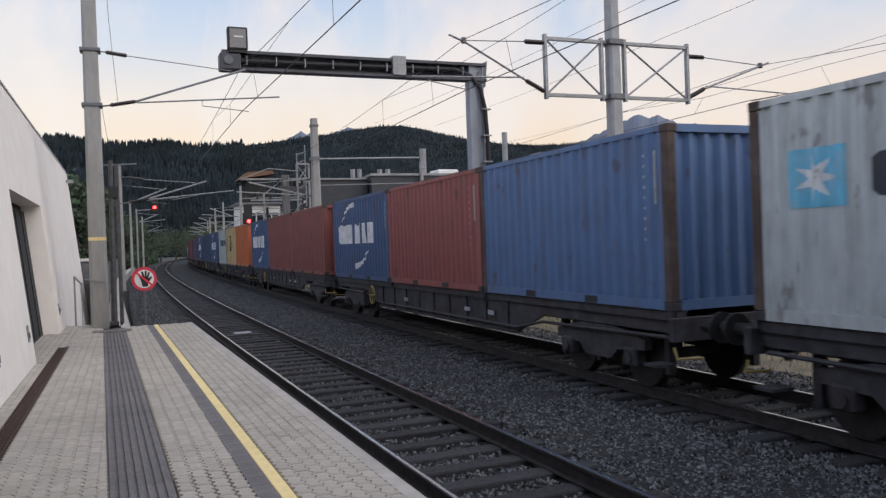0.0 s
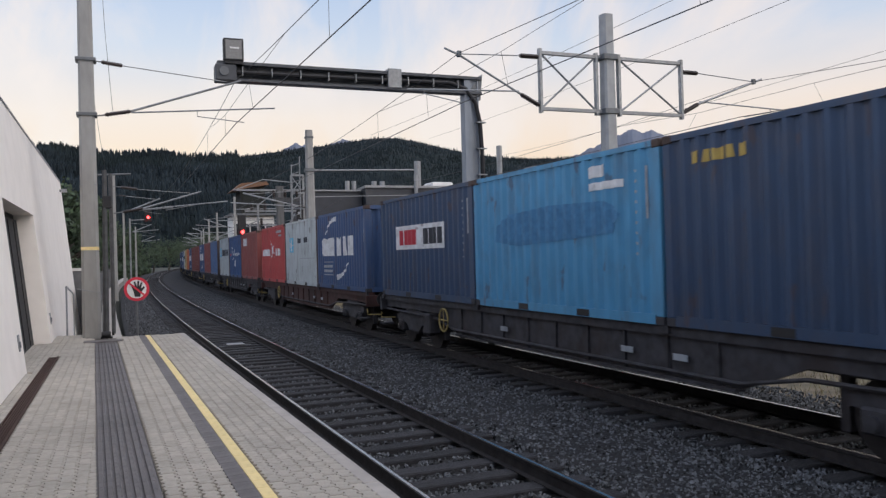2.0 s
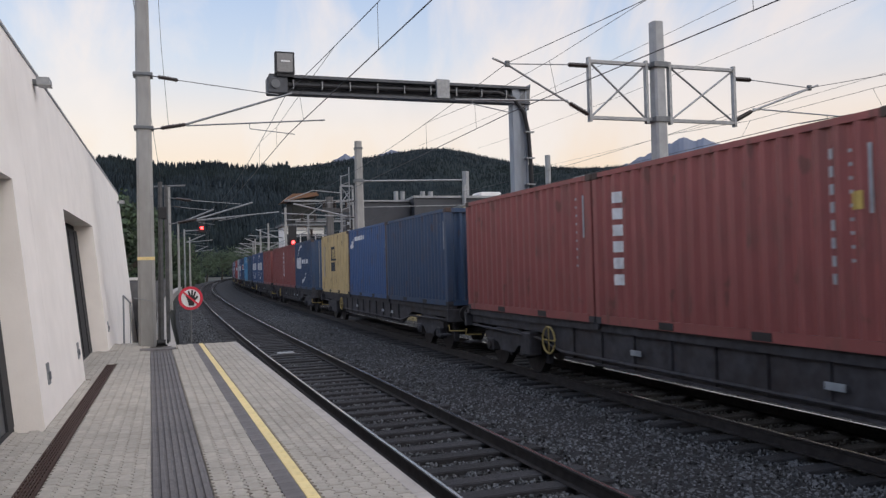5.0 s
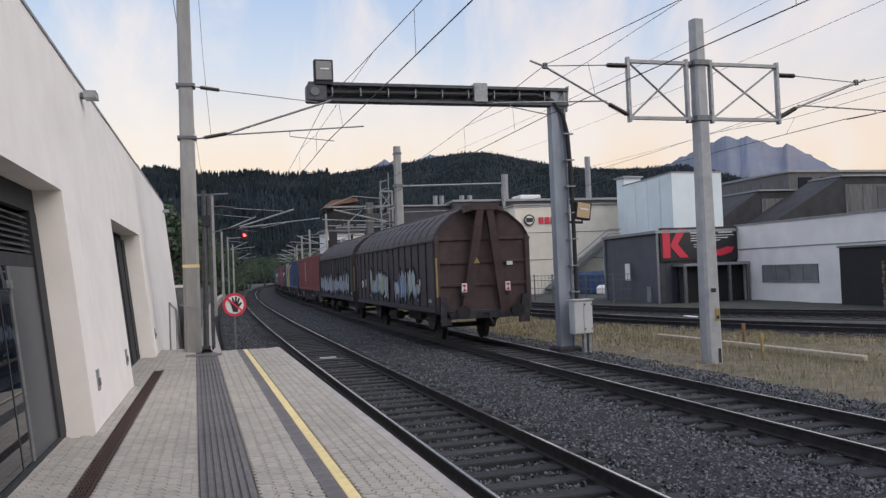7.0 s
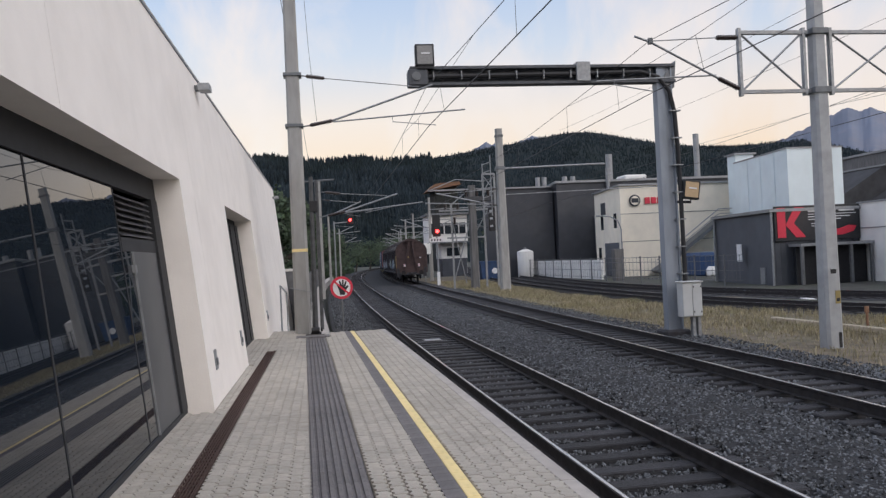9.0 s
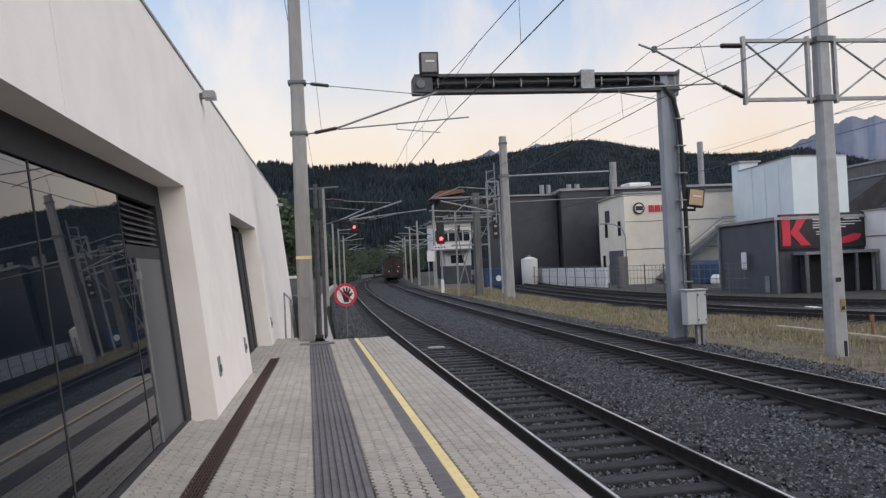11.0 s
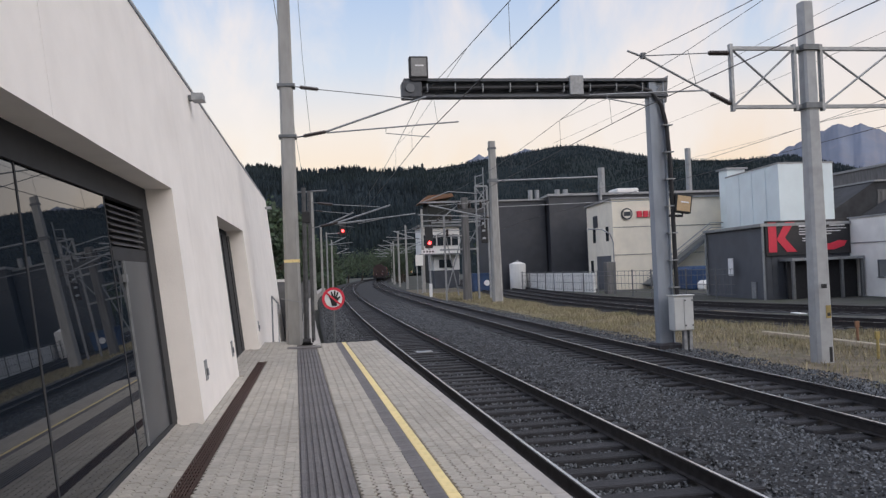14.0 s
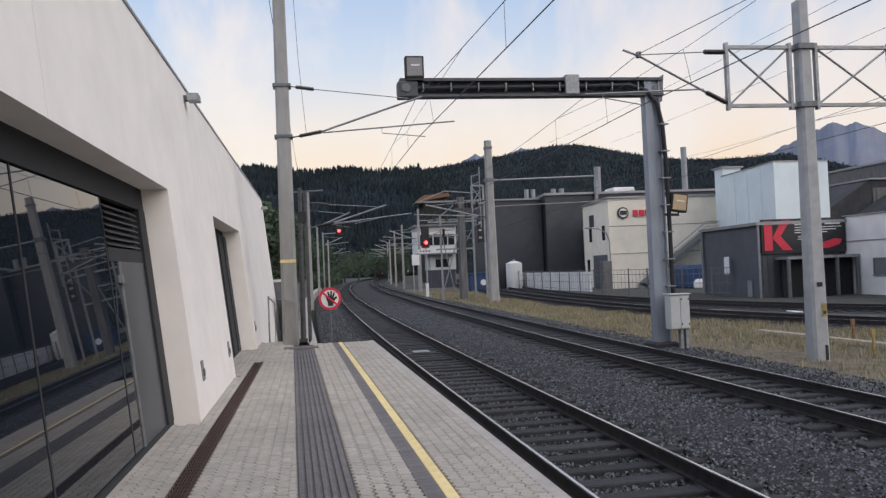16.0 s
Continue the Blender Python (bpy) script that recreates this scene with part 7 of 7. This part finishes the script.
def covered_wagon(label, graffiti):
    """Two axle sliding wall covered wagon, 15.2 m over the buffers."""
    w = thing("covered_wagon", label, "wagon", "wagons of the freight train")
    half, bl, hw = 7.6, 6.95, 1.55
    zb, ze, zt = 1.18, 3.27, 4.32

    def roofline(x):
        return float(np.interp(abs(x) / hw, (0, 0.38, 0.58, 0.87, 0.97, 1.0), (zt, zt - 0.09, zt - 0.24, zt - 0.62, zt - 0.88, ze)))
    for s in (-1, 1):
        for i in range(2):
            y0, y1 = (-bl + 0.05, -0.02) if i == 0 else (0.02, bl - 0.05)
            d = cached("sliding_wall", (s, i), lambda: box(B(), min(s * hw, s * (hw - 0.05)), max(s * hw, s * (hw - 0.05)), y0, y1, zb, ze, 0.01), COVER, w, "dark brown sliding wall")
            n = 7
            for k in range(n + 1):
                y = y0 + 0.04 + (y1 - y0 - 0.08) * k / n
                cached("wall_rib", (s, i, k), lambda: box(B(), min(s * (hw - 0.001), s * (hw + 0.045)), max(s * (hw - 0.001), s * (hw + 0.045)), y - 0.035, y + 0.035, zb, ze, 0.008), COVER, d)
            if s < 0:
                cached("locking_rod", (s, i), lambda: tube(B(), [(-hw - 0.07, y1 - 0.25, zb + 0.1), (-hw - 0.07, y1 - 0.25, ze - 0.2)], 0.02, 6), GALVD, d)
        cached("floor_rail", s, lambda: box(B(), min(s * (hw + 0.03), s * (hw - 0.1)), max(s * (hw + 0.03), s * (hw - 0.1)), -bl, bl, 1.0, 1.175, 0.01), UNDER, w)
        pts = [(s * hw * f, roofline(hw * f) if f < 1 else ze) for f in (1.0, 0.97, 0.87, 0.72, 0.58, 0.38, 0.0)]

        def roof():
            bm = B()
            prof = pts + [(x, z - 0.05) for x, z in reversed(pts)]
            prism(bm, prof, "y", -bl, bl)
            return bm
        rf = cached("roof", s, roof, COVER, w, "curved dark sheet roof")
        for k in range(15):
            y = -bl + 0.1 + (2 * bl - 0.2) * k / 14

            def rib():
                bm = B()
                prof = pts[:5] + [(x * 1.0 + s * 0.012, z + 0.016) for x, z in reversed(pts[:5])]
                prism(bm, prof, "y", y - 0.03, y + 0.03)
                return bm
            cached("roof_rib", (s, k), rib, COVER, rf)
    for e in (-1, 1):
        ep = [(-hw + 0.05, zb - 0.2), (hw - 0.05, zb - 0.2), (hw - 0.05, ze)] + [(hw * f, roofline(hw * f) - 0.03) for f in (0.955, 0.87, 0.58, 0.38, 0, -0.38, -0.58, -0.87, -0.955)] + [(-hw + 0.05, ze)]
        ew = cached("end_wall", e, lambda: prism(B(), ep, "y", e * (bl - 0.12), e * (bl - 0.06)), COVERR, w, "red brown end wall")
        for z in (1.85, 2.55, 3.27):
            cached("end_rib", (e, z), lambda: box(B(), -hw + 0.08, hw - 0.08, min(e * (bl - 0.06), e * (bl + 0.0)), max(e * (bl - 0.06), e * (bl + 0.0)), z - 0.05, z + 0.05, 0.01), COVERR, ew)
        for s in (-1, 1):
            m = [(s * 0.50, zb - 0.25), (s * 0.80, zb - 0.25), (s * 0.26, zt - 0.12), (s * 0.03, zt - 0.12)]

            def strut():
                bm = prism(B(), m, "y", -0.06, 0.06)
                for v in bm.verts:
                    f = (v.co.z - zb + 0.25) / (zt - zb)
                    v.co.y = e * (v.co.y * e + bl + 0.06 + 0.30 * f)
                bmesh.ops.recalc_face_normals(bm, faces=bm.faces)
                return bm
            cached("raking_strut", (e, s), strut, COVERR, ew)
            cached("end_post", (e, s), lambda: box(B(), s * (hw - 0.07) - 0.07, s * (hw - 0.07) + 0.07, min(e * (bl - 0.1), e * (bl + 0.02)), max(e * (bl - 0.1), e * (bl + 0.02)), zb - 0.2, ze + 0.1, 0.015), COVERR, ew)
        cached("head_stock", ("cov", e), lambda: box(B(), -1.28, 1.28, min(e * (bl - 0.05), e * (bl + 0.12)), max(e * (bl - 0.05), e * (bl + 0.12)), 0.80, 1.06, 0.01), UNDER, w)
        vis = [(-0.62, 0.0), (-0.66, 0.2), (-0.6, 0.36), (-0.4, 0.44), (0.4, 0.44), (0.6, 0.36), (0.66, 0.2), (0.62, 0.0)]

        def visor():
            bm = prism(B(), [(a, e * (bl + b)) for a, b in vis], "z", zt - 0.10, zt + 0.03)
            for v in bm.verts:
                v.co.z -= 0.16 * (v.co.x / 0.66) ** 2 + 0.05 * abs(v.co.y - e * bl)
            return bm
        cached("roof_visor", e, visor, COVERR, w, "rounded red brown roof visor")
    cached("ridge_cap", 0, lambda: prism(B(), [(-0.62, zt - 0.14), (-0.6, zt - 0.02), (-0.3, zt + 0.035), (0.3, zt + 0.035), (0.6, zt - 0.02), (0.62, zt - 0.14)], "y", -bl, bl), COVERR, w, "red brown roof ridge rail")
    for s in (-1, 1):
        cached("eave_rail", s, lambda: box(B(), min(s * (hw + 0.005), s * (hw + 0.06)), max(s * (hw + 0.005), s * (hw + 0.06)), -bl + 0.02, bl - 0.02, ze - 0.06, ze + 0.03, 0.01), COVER, w)
    # axles
    for y0 in (-4.5, 4.5):
        for s in (-1, 1):
            cached("wheel", ("cov", y0, s), lambda: tube(tube(B(), [(s * 0.69, y0, 0.47), (s * 0.815, y0, 0.47)], 0.47, 24), [(s * 0.66, y0, 0.47), (s * 0.69, y0, 0.47)], 0.495, 24), WHEEL, w, "worn steel wheel")
            cached("axle_guard", ("cov", y0, s), lambda: prism(B(), [(y0 - 0.75, 1.0), (y0 - 0.3, 0.35), (y0 + 0.3, 0.35), (y0 + 0.75, 1.0)], "x", s * 1.02 - 0.06, s * 1.02 + 0.06), UNDER, w)
            cached("leaf_spring", ("cov", y0, s), lambda: box(B(), s * 1.02 - 0.1, s * 1.02 + 0.1, y0 - 0.65, y0 + 0.65, 0.62, 0.74, 0.03), UNDER, w)
        cached("axle", ("cov", y0), lambda: tube(B(), [(-0.66, y0, 0.47), (0.66, y0, 0.47)], 0.085, 10), UNDER, w)
    cached("underframe", 0, lambda: [box(bm, s * 0.9 - 0.06, s * 0.9 + 0.06, -bl, bl, 0.85, 1.05) for bm in [B()] for s in (-1, 1)] and box(B(), -1.0, 1.0, -bl, bl, 0.86, 1.02), UNDER, w)
    cached("brake_gear", "cov", lambda: tube(box(B(), -0.7, 0.7, -1.6, 0.4, 0.5, 0.86, 0.05), [(-0.9, 0.9, 0.62), (-0.9, 2.4, 0.62)], 0.18, 12), UNDER, w)
    buffers(w, half, "cov", 1.03)
    # rear reflectors and small marks
    for s in (-1, 1):
        p = cached("tail_board", s, lambda: box(B(), s * 0.71 - 0.085, s * 0.71 + 0.085, -bl - 0.25, -bl - 0.22, 1.62, 1.90, 0.01), WHITE, w, "red and white tail board")
        cached("tail_mark", s, lambda: prism(prism(B(), [(s * 0.71 - 0.065, 1.86), (s * 0.71, 1.76), (s * 0.71 + 0.065, 1.86)], "y", -bl - 0.256, -bl - 0.25), [(s * 0.71 - 0.065, 1.65), (s * 0.71 + 0.065, 1.65), (s * 0.71, 1.75)], "y", -bl - 0.256, -bl - 0.25), REDP, p, "red hourglass mark")
        cached("lamp_bracket", s, lambda: box(B(), s * 0.71 - 0.05, s * 0.71 + 0.05, -bl - 0.22, -bl - 0.10, 1.5, 1.66, 0.01), UNDER, w)
        cached("corner_step", s, lambda: prism(B(), [(s * 1.1, 0.62), (s * 1.45, 0.62), (s * 1.45, 1.5), (s * 1.25, 1.5)], "y", -bl - 0.12, -bl - 0.02), UNDER, w)
    cached("label_plate", 0, lambda: box(B(), 0.78, 0.98, -bl - 0.02, -bl - 0.005, 2.42, 2.54), WHITE, w)
    cached("warning_triangle", 0, lambda: prism(B(), [(-0.42, 2.5), (-0.22, 2.5), (-0.32, 2.68)], "y", -bl - 0.37, -bl - 0.35), YEL2, w)
    cached("edge_mark", 0, lambda: box(B(), -hw + 0.01, -hw + 0.06, -bl - 0.025, -bl - 0.0, 1.5, 2.7), YEL2, w, "yellow edge strip")
    for y, z in ((-4.9, 1.9), (5.6, 1.85), (4.9, 1.9)):
        cached("round_mark", (y, z), lambda: disc(B(), (-hw - 0.012, y, z), (1, 0, 0), 0.17, 0.02, 14), P_WHITE, w)
        cached("round_core", (y, z), lambda: box(B(), -hw - 0.026, -hw - 0.0221, y - 0.06, y + 0.06, z - 0.05, z + 0.05), P_BLACK, w)
    for y in (-6.2, -4.7, -3.8, 0.8, 3.9):
        cached("label_plate", y, lambda: box(B(), -hw - 0.006, -hw + 0.001, y - 0.18, y + 0.18, 1.32, 1.42), P_DIM, w)
    # sprayed shapes: dark outlines with pale fills, and a coloured haze behind
    rnd = random.Random(graffiti)
    spans = ((-5.2, -1.4), (-0.3, 3.2)) if graffiti == 2 else ((-5.8, 5.6),)
    k = 0
    for y0, y1 in spans:
        y = y0
        while y < y1:
            wd = rnd.uniform(0.28, 0.62)
            h0, h1 = rnd.uniform(1.2, 1.5), rnd.uniform(1.9, 2.55)
            sl = rnd.uniform(-0.28, 0.28)
            n = 9
            cy, cz = y + wd / 2, (h0 + h1) / 2
            a0 = rnd.random()
            pts = []
            for i in range(n):
                a = 2 * math.pi * (i + a0) / n
                q = rnd.uniform(0.62, 1.15)
                pts.append((cy + q * math.cos(a) * wd * 0.6 + sl * (math.sin(a)) * 0.5, min(2.6, cz + q * math.sin(a) * (h1 - h0) * 0.5)))
            x = -hw - 0.050 - 0.0012 * (k % 7)
            k += 1
            m_ = rnd.choice((G_BLUE, G_GREY, G_PALE, G_PALE, G_LILAC, G_GREEN))
            sh = lambda f: [(cy + (a - cy) * f, cz + (b - cz) * f) for a, b in pts]
            if rnd.random() < 0.75:
                part("sprayed_outline", prism(B(), sh(1.12), "x", x - 0.0005, -hw + 0.001), P_BLACK, w)
            part("sprayed_fill", prism(B(), sh(0.9), "x", x - 0.0035, x - 0.0006), m_, w)
            if rnd.random() < 0.6:
                part("sprayed_stroke", prism(B(), [(cy - 0.05, h0 + 0.05), (cy + 0.03, h0), (cy + 0.12 + sl, h1 - 0.12), (cy + 0.02 + sl, h1 - 0.1)], "x", x - 0.0055, x - 0.0036), rnd.choice((P_BLACK, G_PALE, G_BLUE)), w)
            y += wd * rnd.uniform(0.45, 0.9)
    return w


L_CON = {
    "blue": (C_BLUE, "plain", "weathered plain blue corrugated shipping container"),
    "oxide": (C_OXID, "plain", "plain oxide red corrugated shipping container"),
    "wave": (C_NAVY, "wave", "navy container with white bars and arcs"),
    "wavep": (C_NAVY, "wave_plate", "navy container with white bars, arcs and a framed panel"),
    "wave2": (C_NAVY, "wave_far", "navy container with white bars, arcs and two small lines"),
    "waveh": (C_DKBL, "wave_half", "dark slate container with peeling white bars and bolted doors"),
    "star": (C_GREY, "star", "pale grey container with a white star on a blue square"),
    "starf": (C_GREY, "star_faded", "stained pale grey container with a faded star mark"),
    "script": (C_SAF, "script", "royal blue container with white looping script line"),
    "three": (C_OXID, "three", "red container with three large white blocks"),
    "south": (C_RED, "south", "bright red container with white blocks and bird mark"),
    "plate": (C_DKBL, "plate", "dark slate blue container with a white panel"),
    "sky": (C_SKY, "faded", "sky blue container with a faded dark band"),
    "gold": (C_DKBL, "gold", "dark blue container with small gold marks"),
    "column": (C_OXID, "column", "oxide red container with a white upright row of blocks"),
    "horse": (C_SAF, "horse", "dark blue container with a white animal mark"),
    "tan": (C_TAN, "square_m", "tan yellow container with a dark square emblem"),
    "orange": (C_ORANGE, "plain", "orange red corrugated shipping container"),
    "maroon": (C_MAROON, "plain", "dark maroon corrugated shipping container"),
    "navy": (C_NAVY, "wave", "navy container with white bars and arcs"),
    "slate": (C_DKBL, "plain", "plain dark slate blue shipping container"),
}
# wagon by wagon from the head of the train to its tail; in each, containers from rear to front
GROUPS = [
    ("oxide", "slate", "blue"), ("maroon", "slate", "navy"), ("slate", "oxide", "maroon"), ("navy", "slate", "maroon"), ("wave", "slate", "slate"),
    ("orange", "tan", "star"), ("maroon", "maroon", "wave"), ("blue", "oxide", "wave"), ("three", "script", "star"), ("wavep", "starf", "south"),
    ("gold", "sky", "plate"), ("oxide", "wave2", "wavep"), ("waveh", "column", "oxide"), ("slate", "horse", "tan"), ("oxide", "column", "oxide"),
]
FIRST = -7
MADE = {}


def train():
    base = {}
    wagons = {}
    for g, names in enumerate(GROUPS):
        rear = -19.8 * (g + FIRST) - (1.4 if g + FIRST > 5 else 0.0)
        dark = (g not in (3, 9))
        if dark not in wagons:
            wagons[dark] = flat_wagon("sooty dark container flat wagon" if dark else "rust red container flat wagon with deep side beams", dark)
            w = wagons[dark]
        else:
            w = copy_thing(wagons[dark], Matrix())
        MOVING.append((w, rear + 9.18, 0.0))
        for i, nm in enumerate(names):
            if nm in base:
                c = copy_thing(base[nm], Matrix())
            else:
                p, kind, label = L_CON[nm]
                c = base[nm] = container(p, kind, label, nm == "waveh")
            MOVING.append((c, rear + 3.03 + i * 6.12, DECK))
    a = covered_wagon("dark brown covered wagon with faded sprayed paint along its wall", 1)
    b = covered_wagon("brown covered wagon at the tail with blue and silver sprayed paint", 2)
    MOVING.append((a, TAIL + 6.95 + 15.2, 0.0))
    MOVING.append((b, TAIL + 6.95, 0.0))


TAIL = -171.5
train()


def motions():
    # distance run by the rear of the first counted wagon
    run = [(0.0, 9.04), (0.5, 22.56), (1.0, 35.38), (1.5, 49.09), (2.0, 62.36), (2.5, 74.84), (3.0, 88.5), (3.5, 100.19), (4.0, 113.65), (4.8, 134.8),
           (5.6, 156.3), (6.3, 175.3), (6.6, 183.25), (7.0, 195.2), (7.5, 209.4), (8.0, 223.3), (8.5, 236.4), (9.0, 250.2), (11.0, 301.1), (13.0, 354.1), (16.0, 434.1)]
    for ob, off, z in MOVING:
        rows = []
        for t, s in run:
            y = s + off
            x = T2(y)
            rows.append((t, pose(x, y, z, 0, 0, math.degrees(-math.atan(-0.01769 + 5.31e-4 * y)))))
        walk(ob, rows)


motions()
